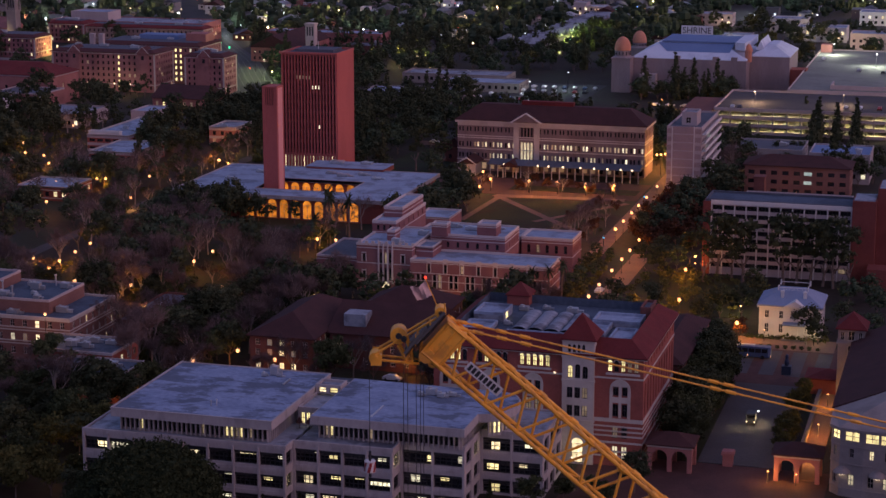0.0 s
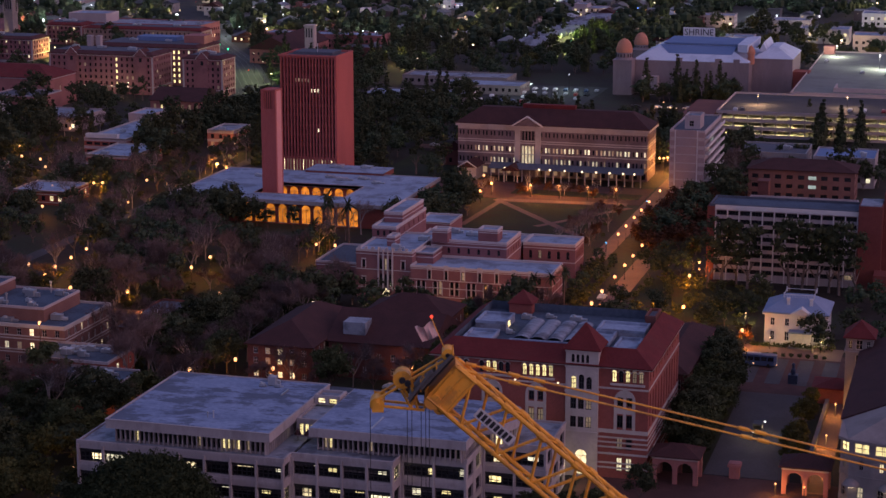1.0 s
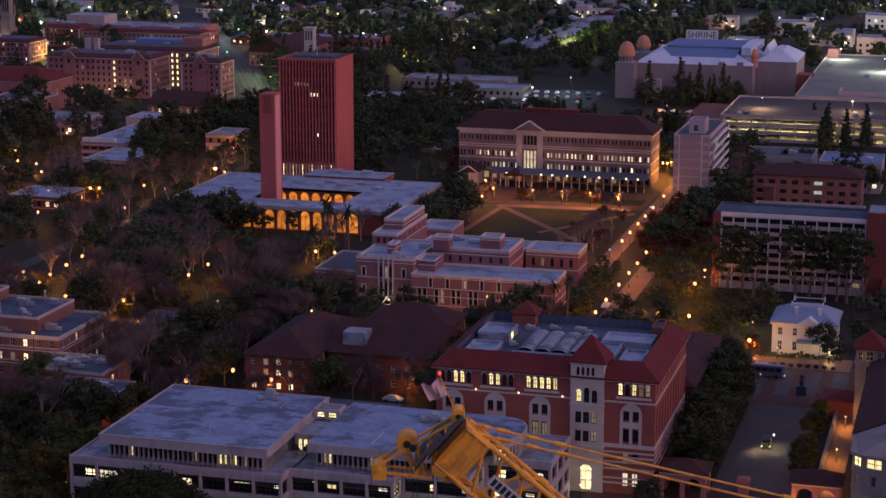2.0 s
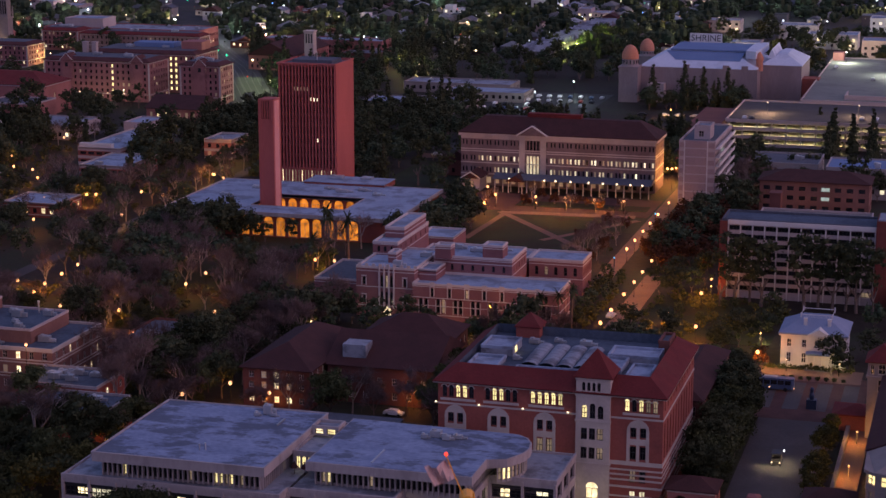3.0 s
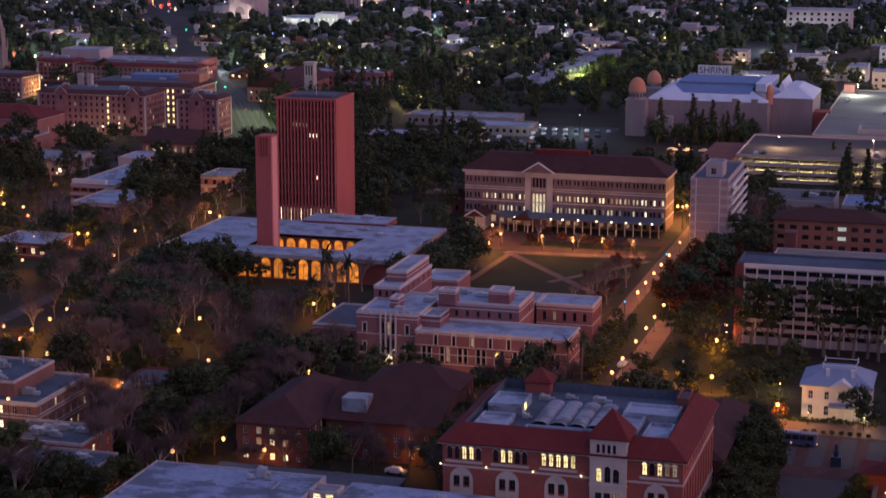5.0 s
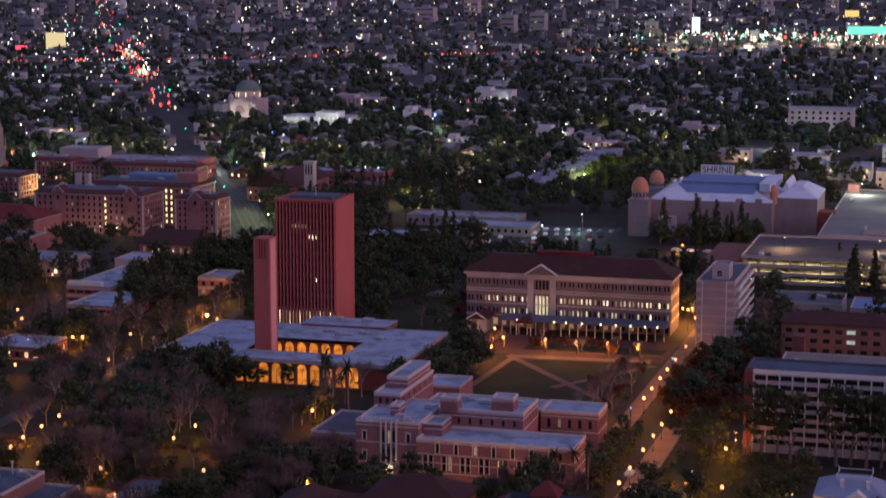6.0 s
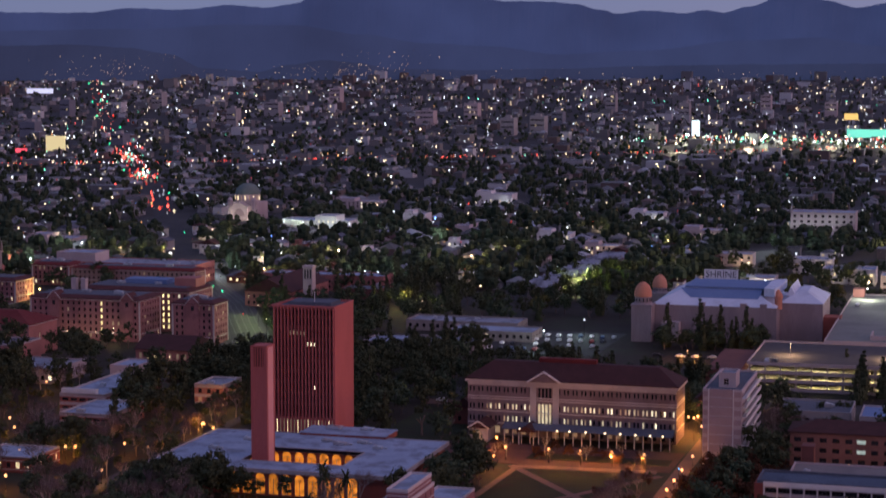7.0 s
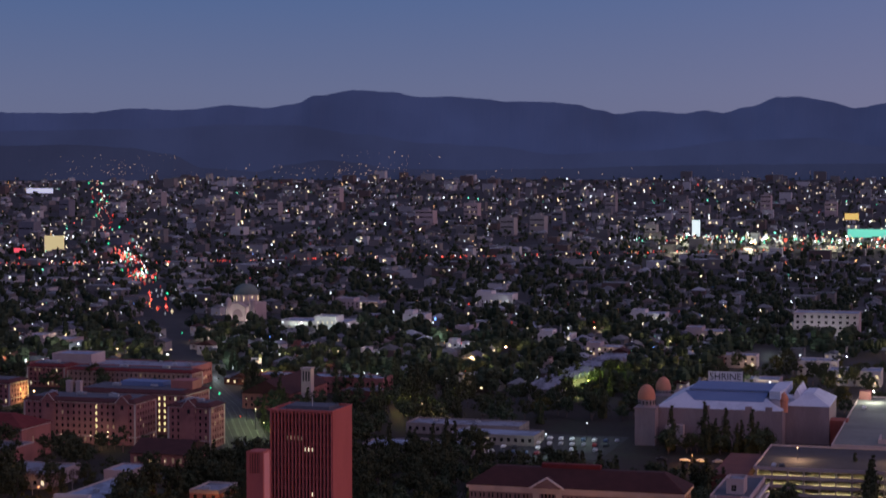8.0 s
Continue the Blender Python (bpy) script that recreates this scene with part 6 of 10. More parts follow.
def domed_tower(cx, cy, half, base, drum, top):
    part("dome_tower", Mesh().box(cx - half, cx + half, cy - half, cy + half, 0, base).box(cx - half - 0.4, cx + half + 0.4, cy - half - 0.4, cy + half + 0.4, base, base + 0.6), THEATRE_WALL, theatre)
    r = half * 0.84
    part("drum", Mesh().lathe(cx, cy, [(r * 1.15, base + 0.6), (r, base + 1.4), (r, drum)], 20), THEATRE_WALL, theatre)
    for k in range(14):
        a = 2 * math.pi * k / 14
        x, y = cx + r * 1.01 * math.cos(a), cy + r * 1.01 * math.sin(a)
        part("drum_opening", Mesh().rod((x, y, base + 1.8), (x, y, drum - 0.5), 0.32, n=6), DARK_METAL, theatre)
    hh = top - drum
    part("dome", Mesh().lathe(cx, cy, [(r * 1.02, drum)] + [(max(0.06, r * 1.06 * math.cos(t)), drum + 0.4 + (hh - 0.4) * math.sin(t)) for t in [radians(v) for v in (0, 12, 26, 40, 54, 68, 80, 90)]], 24), OCHRE, theatre, "ochre tiled dome")
    part("finial", Mesh().rod((cx, cy, top - 0.1), (cx, cy, top + 2.6), 0.16, 0.05), DARK_METAL, theatre)


domed_tower(-174.8, 926.5, 4.6, 16.5, 20.5, 27.2)
domed_tower(-177.0, 985.0, 4.2, 15.0, 18.0, 24.2)
part("turret", Mesh().lathe(-114.6, 940, [(1.7, 15), (1.7, 20), (2.1, 20.2), (1.9, 21.5), (1.0, 23.2), (0.1, 24.2)], 12), OCHRE, theatre, "small ochre turret")
part("side_house", Mesh().box(-166, -158, 925, 930.9, 0, 9.0), PLASTER, theatre)
signb = thing("rooftop_sign", "white lettered sign on a steel frame above the theatre roof", "sign", -148, 990)
part("backing", Mesh().box(-156.0, -139.6, 990.2, 990.5, 22.4, 27.0), WHITE, signb)
sf = Mesh()
for x in (-155, -150, -145.5, -140.5):
    sf.rod((x, 991, 0), (x, 991, 26.5), 0.25)
part("steel_frame", sf, DARK_METAL, signb)
cu = bpy.data.curves.new("lettering", "FONT")
cu.body, cu.size, cu.align_x, cu.extrude = "SHRINE", 4.6, "CENTER", 0.05
tx = new("lettering", cu)
tx.data.materials.append(DARK_METAL)
hang(tx, signb)
tx.matrix_basis = pose(-147.8, 990.1, 23.1, 90, 0, 0)

# ---- parking decks and buildings on the right ----
deck = thing("parking_deck", "three-level concrete parking deck with lit levels", "parking deck", -70, 835)
for z in (0.1, 3.4, 6.7, 10.0):
    part("deck_slab", Mesh().box(-112, -10, 806, 866, z, z + 0.35), PLAZA, deck)
    part("deck_parapet", Mesh().box(-112.2, -10, 805.7, 806.0, z, z + 1.25).box(-112.2, -111.9, 806, 866, z, z + 1.15).box(-112, -10, 866, 866.3, z, z + 1.15), PLASTER, deck)
for k in range(18):
    part("column", Mesh().box(-111.5 + k * 6.0, -110.9 + k * 6.0, 806.2, 806.9, 0.4, 10.0), PLASTER, deck)
# pale inner wall added to catch the deck lights behind the openings
part("ramp_wall", Mesh().box(-110, -12, 823, 823.3, 0.5, 9.9), PLASTER, deck)
part("rear_wall", Mesh().box(-112, -10, 865.5, 865.9, 0.4, 10), PLASTER, deck)
for z in (3.3, 6.6, 9.9):
    for k in range(10):
        part("tube_light", Mesh().box(-107 + k * 10, -103.5 + k * 10, 812, 812.4, z - 0.15, z), LIT_YELLOW, deck)
        if k % 2 == 0:
            lp = new("deck_light", bpy.data.lights.new("deck_light", "AREA"))
            lp.data.energy, lp.data.color, lp.data.shape, lp.data.size, lp.data.size_y = 2300, (1.0, 0.80, 0.36), "RECTANGLE", 16, 0.5
            lp.matrix_world = pose(-103 + k * 10, 813, z - 0.3, 0, 0, 0)
deck2 = thing("parking_deck", "parking deck with a wide pale top under white floodlights", "parking deck", -50, 970)
DECK_TOP = surface("stained_deck_concrete", (0.17, 0.175, 0.16), (0.24, 0.245, 0.225), coarse=0.04, fine=0.8, stain=(0.13, 0.135, 0.125), stain_scale=0.05)
for z in (3.6, 6.8, 10.0):
    part("deck_slab", Mesh().box(-88.0, -5, 873, 1044, z, z + 0.3), DECK_TOP, deck2)
    part("deck_parapet", Mesh().box(-88.3, -5, 872.7, 873, z - 0.5, z + 1.1).box(-88.3, -88.0, 873, 1044, z, z + 1.0).box(-88, -5, 1044, 1044.3, z, z + 1.0), PLASTER, deck2)
for k in range(13):
    part("column", Mesh().box(-87.5 + k * 6.5, -86.9 + k * 6.5, 873.4, 874, 0, 10.0), PLASTER, deck2)
part("rear_wall", Mesh().box(-87, -5, 895, 895.3, 0, 9.9), PLASTER, deck2)
part("ramp_house", Mesh().box(-70, -40, 884, 884.6, 10.3, 12.2).box(-70, -69.4, 884.6, 900, 10.3, 12.2).box(-40.6, -40, 884.6, 900, 10.3, 12.2), PLASTER, deck2)
part("stair_house", Mesh().box(-87.6, -82.0, 1034, 1041, 10.3, 14.5), BRICK_PINK, deck2)
for z, e in ((9.7, 800), (6.5, 500)):
    for k in range(4):
        lp = new("deck_light", bpy.data.lights.new("deck_light", "AREA"))
        lp.data.energy, lp.data.color, lp.data.shape, lp.data.size, lp.data.size_y = e, (0.95, 0.9, 0.42), "RECTANGLE", 16, 0.5
        lp.matrix_world = pose(-78 + k * 20, 884, z - 0.1)
b = office("brick_classroom_block", "long red brick block with a dark hipped roof", -81.4, -44.8, 668, 684, 10.9, BRICK_TAN, (1.4, 4.6, 7.8), 0.05, w=2.2, h=1.5, pitch=3.9, frame_material=DARK_METAL, units=0, panes=(LIT_COOL,))
part("tile_roof", Mesh().hip(-81.4, -44.8, 668, 684, 10.9, 14.0, 0.8), TILE_DARK, b)
for z in (8.0, 4.8):
    part("lit_pane", Mesh().box(-60.6, -57.9, 667.9, 667.97, z, z + 1.2), LIT_SOFT, b)
solid("stair_house", Mesh().box(-76.0, -72.4, 651.0, 656.0, 0, 9.5).box(-76.2, -72.2, 650.8, 656.2, 9.5, 9.9), BRICK_DARK, "small dark brick stair house with a flat cap", "stair house")
office("flat_roofed_block", "low block with a wide pale concrete roof", -78, -42, 612, 650, 5.0, PLASTER, (1.4,), 0.0, roof=SLABS, units=2)
office("flat_roofed_block", "block with a pale flat roof and plant box", -62, -40, 700, 722, 11.0, CONCRETE, (2, 6), 0.08, roof=ROOF_BLUE, units=3)
office("flat_roofed_block", "grey block behind dark trees", -92, -66, 716, 740, 9.0, CONCRETE_DARK, (1.5, 5), 0.15, roof=ROOF_DARK, units=2, panes=(LIT_COOL, LIT_PALE))
lodge("school_house", "small gabled house behind the long hall in orange light", -121.5, -114.5, 736, 748, 7.5, 10.5, BRICK_PINK, TILE_DARK, 0.0, shape="gable", along="y")
solid("stage_block", Mesh().box(-126, -113, 790, 845, 0, 10.0), BRICK_DARK, "tall windowless red brick block", "building")
b = office("flat_roofed_block", "red brick block beside the office slab", -30, 5, 560, 585, 18, BRICK, (2, 6, 10), 0.05, units=2)

# gilded church tower at the edge of the campus
spirec = thing("church_tower", "pale gothic church tower lit in gold from below", "church", -556, 1012)
part("shaft", Mesh().box(-558.8, -553.0, 1009, 1015, 0, 22).box(-559.2, -552.6, 1008.6, 1015.4, 22, 22.8), OLD_STONE, spirec)
part("belfry", Mesh().box(-558.2, -553.6, 1009.6, 1014.4, 22.8, 34), OLD_STONE, spirec)
for k in range(3):
    part("belfry_opening", Mesh().box(-557.6 + k * 1.4, -556.9 + k * 1.4, 1009.5, 1009.58, 24.5, 32), GLASS, spirec)
part("spire", Mesh().lathe(-555.9, 1012, [(2.6, 34), (2.1, 36), (0.2, 46)], 8), OLD_STONE, spirec)
for x in (-558.8, -553.0):
    for y in (1009, 1015):
        part("pinnacle", Mesh().lathe(x, y, [(0.6, 22.8), (0.6, 26), (0.1, 29)], 6), OLD_STONE, spirec)
part("nave", Mesh().box(-600, -560, 1010, 1030, 0, 12).gable(-600, -560, 1010, 1030, 12, 18, 0.4, "x"), BRICK_PINK, spirec)


# ---- paths, lawns and streets ----
slab("avenue_walk", rect(-115.2, -110.2, 556, 712), 0.06, PAVING, "long brick-paved campus walk lined with lamps")
slab("avenue_walk", rect(-101.4, -95.6, 408, 562), 0.07, PAVING, "brick-paved walk between shrubs")
slab("quad_lawn", rect(-166.5, -122, 568, 641), 0.09, GRASS, "dark lawn crossed by pale footpaths", "lawn")
for lift, (a, b, w) in enumerate((((-166, 643), (-124, 588), 2.8), ((-142, 601), (-118, 640), 2.4), ((-166, 597), (-164, 640), 2.2), ((-166, 642), (-120, 645), 5.0))):
    d = (Vector(b) - Vector(a)).normalized() * w / 2
    n = Vector((-d.y, d.x))
    slab("footpath", [tuple(Vector(a) - n), tuple(Vector(b) - n), tuple(Vector(b) + n), tuple(Vector(a) + n)], 0.12 + 0.02 * lift, PAVING, "tan paved footpath across the lawn")
slab("terrace_walk", rect(-194, -116, 645.5, 677), 0.08, PAVING_DARK, "paved terrace with planted tree pits in lamplight")
slab("planting_bed", rect(-164, -118, 655, 664), 0.2, GRASS, "raised bed with dry winter grass", "lawn")
slab("dormitory_court", rect(-545, -520, 960, 1000), 0.1, SLABS, "pale paved court between the dormitories")
slab("garden_lawn", rect(-93, -57.5, 492, 538), 0.08, GRASS, "dark lawn with shrubs beside the white house", "lawn")
slab("tower_lawn", rect(-222, -196, 672, 735), 0.08, GRASS, "dark green lawn beside the tower", "lawn")
slab("side_street", rect(-226, -180, 742, 752), 0.07, PAVING, "street behind the lawn with parked cars", "street")
slab("west_walk", rect(-281.5, -276.5, 380, 760), 0.06, PLAZA, "concrete walk under bare trees")
slab("park_lawn", rect(-255, -205, 470, 540), 0.08, GRASS, "dark park lawn under bare trees", "lawn")
slab("park_walk", rect(-260, -175, 456, 463), 0.1, PAVING, "paved park walk")
slab("plaza", rect(-53, -37.2, 372, 432), 0.08, PLAZA, "dark paved forecourt between two halls")
slab("plaza", rect(-57, -31, 432, 468), 0.06, PAVING_DARK, "brick plaza in front of the white house")
for k in range(4):
    slab("paving_band", rect(-55 + k * 6.2, -51.5 + k * 6.2, 440, 462), 0.1, PLAZA, "grey concrete paving panel in the plaza")
slab("house_court", rect(-72, -33, 463.5, 474.5), 0.09, PAVING, "brick court in front of the white house")
slab("front_street", rect(-120, 30, 316, 329), 0.05, ASPHALT, "street in front of the halls", "street")
slab("lab_court", rect(-76, -26, 330, 371.5), 0.07, PAVING_DARK, "brick forecourt")
slab("hedge_bed", rect(-56.5, -53.2, 372, 432), 0.15, GRASS, "planted strip along the forecourt", "lawn")
slab("cross_street", rect(-480, 60, 762, 782), 0.06, ASPHALT, "wide cross street north of the campus", "street")
slab("parking_lot", rect(-240, -186, 872, 945), 0.07, ASPHALT, "dark parking lot with rows of cars", "car park")
AVENUE = [(-318, 812), (-332, 840), (-350, 874), (-364, 903), (-378, 932), (-392, 962), (-407, 992), (-421, 1016), (-436, 1041), (-467, 1095), (-504, 1160), (-551, 1262), (-642, 1440), (-789, 1725), (-964, 2058), (-1318, 2728), (-1600, 3262), (-2188, 4407)]
CITY_LAMPS = "-560 1180 -500 1240 -455 1180 -400 1120 -350 1160 -300 1120 -325 1260 -390 1320 -200 1150 -190 1220 -140 1110 -85 1120 -45 1165 -110 1260 -30 1250 -230 1330 -160 1350 -80 1370 -300 1420 -480 1400 -560 1330 -20 1060 -470 1120 -525 1185 -425 1088 -600 1205 -640 1265 -420 1205 -365 1092 -330 1195 -620 1135 -575 1110"
nums = [float(v) for v in CITY_LAMPS.split()]
city_lamps = list(zip(nums[::2], nums[1::2]))


def near_avenue(x, y, gap):
    for (ax_, ay), (bx, by) in zip(AVENUE, AVENUE[1:]):
        ab, ap = Vector((bx - ax_, by - ay)), Vector((x - ax_, y - ay))
        t = max(0, min(1, ap.dot(ab) / ab.length_squared))
        if (ap - ab * t).length < gap:
            return True
    return False


def ribbon(points, width, lift):
    me = Mesh()
    for i, (x, y) in enumerate(points):
        a, b = points[max(0, i - 1)], points[min(len(points) - 1, i + 1)]
        n = Vector((a[1] - b[1], b[0] - a[0], 0)).normalized() * width / 2
        w = Vector((x, y, rise(x, y) + lift))
        me.v += [tuple(w - n), tuple(w + n)]
        if i:
            k = 2 * i
            me.f.append((k - 2, k - 1, k + 1, k))
    return me


solid("freeway", ribbon([(-1330, 1948), (-700, 2345), (-140, 2699), (60, 2825)], 26, 4.5), PLAZA, "raised freeway across the far city", "street", "structure")
solid("avenue", ribbon(AVENUE[:11], 20, 0.3), WORN_ASPHALT, "wide avenue bending past the campus", "street", "structure")
solid("avenue_north", ribbon(AVENUE[10:], 17, 0.3), ASPHALT, "dark avenue running on through the city", "street", "structure")
solid("avenue_pavement", ribbon(AVENUE[:11], 25, 0.15), PLAZA, "concrete pavement along the avenue", "pavement", "structure")


def lane(offset, first, last, width):
    pts = []
    for i in range(first, last):
        a, b_ = AVENUE[max(0, i - 1)], AVENUE[i + 1]
        n = Vector((a[1] - b_[1], b_[0] - a[0])).normalized() * offset
        pts.append((AVENUE[i][0] + n.x, AVENUE[i][1] + n.y))
    return ribbon(pts, width, 0.36)


for off in (-9.3, -6.2, -3.1, -0.3, 0.3, 3.1, 6.2, 9.3):
    solid("lane_line", lane(off, 0, 11, 0.26), ROAD_PAINT, "worn white lane line on the avenue", "road marking", "structure")
for k in range(7):
    solid("crossing_stripe", ribbon([(-523 + k * 3.4, 1176 + k * 0.9), (-514 + k * 3.4, 1158 + k * 0.9)], 1.2, 0.38), ROAD_PAINT, "worn crossing stripe on the avenue", "road marking", "structure")

# ---- street lamps ----
lamp = thing("street_lamp", "globe street lamp with an orange glow on a dark post", "street lamp", group="street lamps")
part("post", Mesh().lathe(0, 0, [(0.14, 0), (0.14, 0.4), (0.06, 0.5), (0.028, 3.85), (0.06, 3.9)], 8), IRON, lamp)
part("globe", Mesh().blob((0, 0, 4.3), 0.46, 1.1, 10, 6), GLOBE, lamp, "glowing orange globe")
LAMPS = ["-110 653 -110 632 -110 617 -110 604 -110 590 -110 577 -100 563 -100 548 -100 535 -100 520 -100 502 -100 488 -85 502 -76 491 -80 545 -80 527",
         "-58 471 -155.7 651 -145.4 651 -135.2 651 -125 651 -176.5 665 -170 651 -170 636 -120 566 -279 661 -280 618 -279 583 -219 512 -219 498 -199 471 -258 500",
         "-266 489 -257 488 -255 478 -241 466 -224 466 -259 512 -317 602 -303 568 -195 537 -189 537 -177 400 -170 411 -158.6 406 -128 416.5 -131 463 -114.5 703 -121.5 719",
         "-371 678 -338 637 -348 652 -372 724 -355 708 -316 705 -290 622 -270 617 -306 612 -303 613 -273 655 -327 601 -358 656"]
spots = []
for text in LAMPS:
    nums = [float(v) for v in text.split()]
    spots += list(zip(nums[::2], nums[1::2]))
big = {17, 18, 19, 20, 25, 0, 12, 13, 16}
for i, (x, y) in enumerate(spots):
    ob = lamp if i == 0 else copy_thing(lamp, pose(x, y, 0))
    if i == 0:
        lamp.matrix_basis = pose(x, y, 0)
    pl = new("lamp_light", bpy.data.lights.new("lamp_light", "POINT"))
    pl.data.energy = 1.35 * (350 if i == 0 else 1900 if i == 16 else 750 if -112 < x < -96 else 1500 if i in (17, 18, 19, 20) else 950 if x < -190 else 2400 if i in big else 330 if x < -120 and 395 < y < 420 else 1500)
    pl.data.color, pl.data.shadow_soft_size = (1.0, 0.36, 0.06), 0.15
    pl.location = (x, y - 1.3, 3.3)
wl_lamp = thing("walkway_lamp", "small warm globe lamp under the walkway eaves", "lamp", group="walkway lamps")
part("stem", Mesh().rod((0, 0, 0), (0, 0, 4.8), 0.05), DARK_METAL, wl_lamp)
part("globe", Mesh().blob((0, 0, 5.1), 0.4, 1, 8, 5), GLOBE_WARM, wl_lamp)
for i, x in enumerate((-171.8, -158.9, -154.8, -149.3, -142.8, -137.6, -132.6, -127.7, -123.5)):
    ob = wl_lamp if i == 0 else copy_thing(wl_lamp, pose(x, 677.4, 0))
    if i == 0:
        wl_lamp.matrix_basis = pose(x, 677.4, 0)
    if i % 2:
        pl = new("lamp_light", bpy.data.lights.new("lamp_light", "POINT"))
        pl.data.energy, pl.data.color, pl.data.shadow_soft_size = 70, (1.0, 0.52, 0.18), 0.15
        pl.location = (x, 677.0, 3.6)


def flood(name, x, y, z, energy, colour, size=0.4, globe=None, r=0.3, label="floodlight on a tall steel pole"):
    f = thing(name, label, "floodlight", x, y, rise(x, y))
    part("pole", Mesh().rod((x, y, rise(x, y)), (x, y, z), 0.1, 0.06, 6), IRON, f)
    part("lamp_head", Mesh().blob((x, y, z), r, 0.8, 8, 5), globe or GLOBE_WHITE, f)
    pl = new("lamp_light", bpy.data.lights.new("lamp_light", "POINT"))
    pl.data.energy, pl.data.color, pl.data.shadow_soft_size = energy * 2.2, colour, 0.2
    pl.location = (x, y - 0.6, z - r - 0.4)


WARM, COOL, SODIUM, LIME = (1.0, 0.72, 0.4), (0.85, 0.95, 1.0), (1.0, 0.42, 0.09), (0.85, 1.0, 0.26)
flood("floodlight", -213.0, 396.0, 14.0, 420, SODIUM, globe=GLOBE, r=0.4, label="tall sodium floodlight beside the brick building")
flood("floodlight", -213, 890, 8, 1500, (0.75, 1.0, 0.9), label="white floodlight over the car park")
flood("floodlight", -203, 930, 8, 1800, (0.75, 1.0, 0.9), label="white floodlight over the car park")
flood("floodlight", -80, 1024, 16, 4200, (0.95, 1.0, 0.8), label="white floodlight on the parking deck")
flood("floodlight", -55, 975, 17, 4200, (0.95, 1.0, 0.8), label="white floodlight on the parking deck")
flood("floodlight", -510, 1146, 10, 4000, (1.0, 0.96, 0.9), r=1.0, label="white street light at the avenue")
flood("floodlight", -338, 870, 11, 2800, (0.85, 1.0, 0.42), globe=GLOBE_WARM, r=0.3, label="street light over the avenue bend")
flood("floodlight", -360, 915, 11, 2600, (0.85, 1.0, 0.42), globe=GLOBE_WARM, r=0.3, label="street light over the avenue bend")
flood("floodlight", -378, 948, 11, 2600, (0.85, 1.0, 0.45), globe=GLOBE_WARM, r=0.3, label="street light over the avenue bend")
for x, y in ((-248, 1084), (-247, 1110), (-245, 1140), (-243, 1180), (-241, 1225)):
    flood("yard_light", x + 8, y - 4, 7, 5200, LIME, globe=GLOBE_WARM, r=0.25, label="greenish yard light beside the row houses")
flood("yard_light", -312, 1004, 5, 3600, (1.0, 0.75, 0.25), globe=GLOBE_WARM, r=0.25, label="yellow yard light among trees")
flood("yard_light", -303, 1000, 5, 3600, (1.0, 0.75, 0.25), globe=GLOBE_WARM, r=0.25, label="yellow yard light among trees")
flood("yard_light", -195, 725, 4, 2200, (1.0, 0.7, 0.25), globe=GLOBE_WARM, r=0.25, label="yellow yard light beside the lawn")
flood("yard_light", -207, 738, 4, 2200, (1.0, 0.7, 0.25), globe=GLOBE_WARM, r=0.25, label="yellow yard light beside the lawn")
flood("yard_light", -514, 985, 6, 3600, (1.0, 0.8, 0.25), globe=GLOBE_WARM, r=0.4, label="yellow light in the dormitory court")
flood("yard_light", -532, 990, 6, 3000, (1.0, 0.75, 0.3), globe=GLOBE_WARM, r=0.4, label="yellow light in the dormitory court")
flood("yard_light", -554, 1003, 8, 900, (1.0, 0.7, 0.3), globe=GLOBE_WARM, r=0.3, label="gold floodlight at the church tower")
flood("floodlight", -98, 832, 15, 2600, (1.0, 0.6, 0.3), globe=GLOBE_WARM, r=0.3, label="lamp on the top parking level")
flood("floodlight", -60, 832, 15, 2200, (1.0, 0.6, 0.3), globe=GLOBE_WARM, r=0.3, label="lamp on the top parking level")
# fill lamps, added only to lift the dark quarter round the dormitories
for x, y in ((-428, 850), (-404, 848), (-462, 880), (-383, 890), (-458, 984), (-350, 790), (-378, 842), (-420, 842)):
    flood("yard_light", x, y, 5, 260, (1.0, 0.72, 0.4), globe=GLOBE_WARM, r=0.3, label="warm lamp added to brighten the dormitory grounds")
flood("yard_light", -413, 849, 5, 300, (1.0, 0.85, 0.45), globe=GLOBE_WARM, r=0.3, label="bright yard light in the dormitory court")
flood("yard_light", -120, 742, 6, 5000, SODIUM, globe=GLOBE, r=0.4, label="sodium yard light behind the long hall")
flood("yard_light", -116.4, 698, 8, 1100, SODIUM, globe=GLOBE, r=0.45, label="sodium lamp at the end of the long hall")
flood("yard_light", -117.2, 712, 6, 3200, SODIUM, globe=GLOBE, r=0.4, label="sodium yard light beside the long hall")
flood("yard_light", -62, 655, 4, 300, SODIUM, globe=GLOBE, r=0.3, label="sodium yard light beside the brick block")
flood("yard_light", -146, 874, 4, 1500, SODIUM, globe=GLOBE, r=0.3, label="sodium light on the street by the theatre")
flood("yard_light", -122, 874, 4, 1500, SODIUM, globe=GLOBE, r=0.3, label="sodium light on the street by the theatre")
flood("yard_light", -172, 470, 4, 350, SODIUM, globe=GLOBE_WARM, r=0.3, label="entrance lamp of the collegiate building")
flood("yard_light", -160, 488, 2.6, 110, (1, 0.85, 0.6), globe=GLOBE_WARM, r=0.35, label="entrance lamp of the collegiate building")
flood("yard_light", -134, 481, 2.6, 600, SODIUM, globe=GLOBE, r=0.2, label="low path lamp below the collegiate front")
flood("yard_light", -124, 480, 2.6, 600, SODIUM, globe=GLOBE, r=0.2, label="low path lamp below the collegiate front")
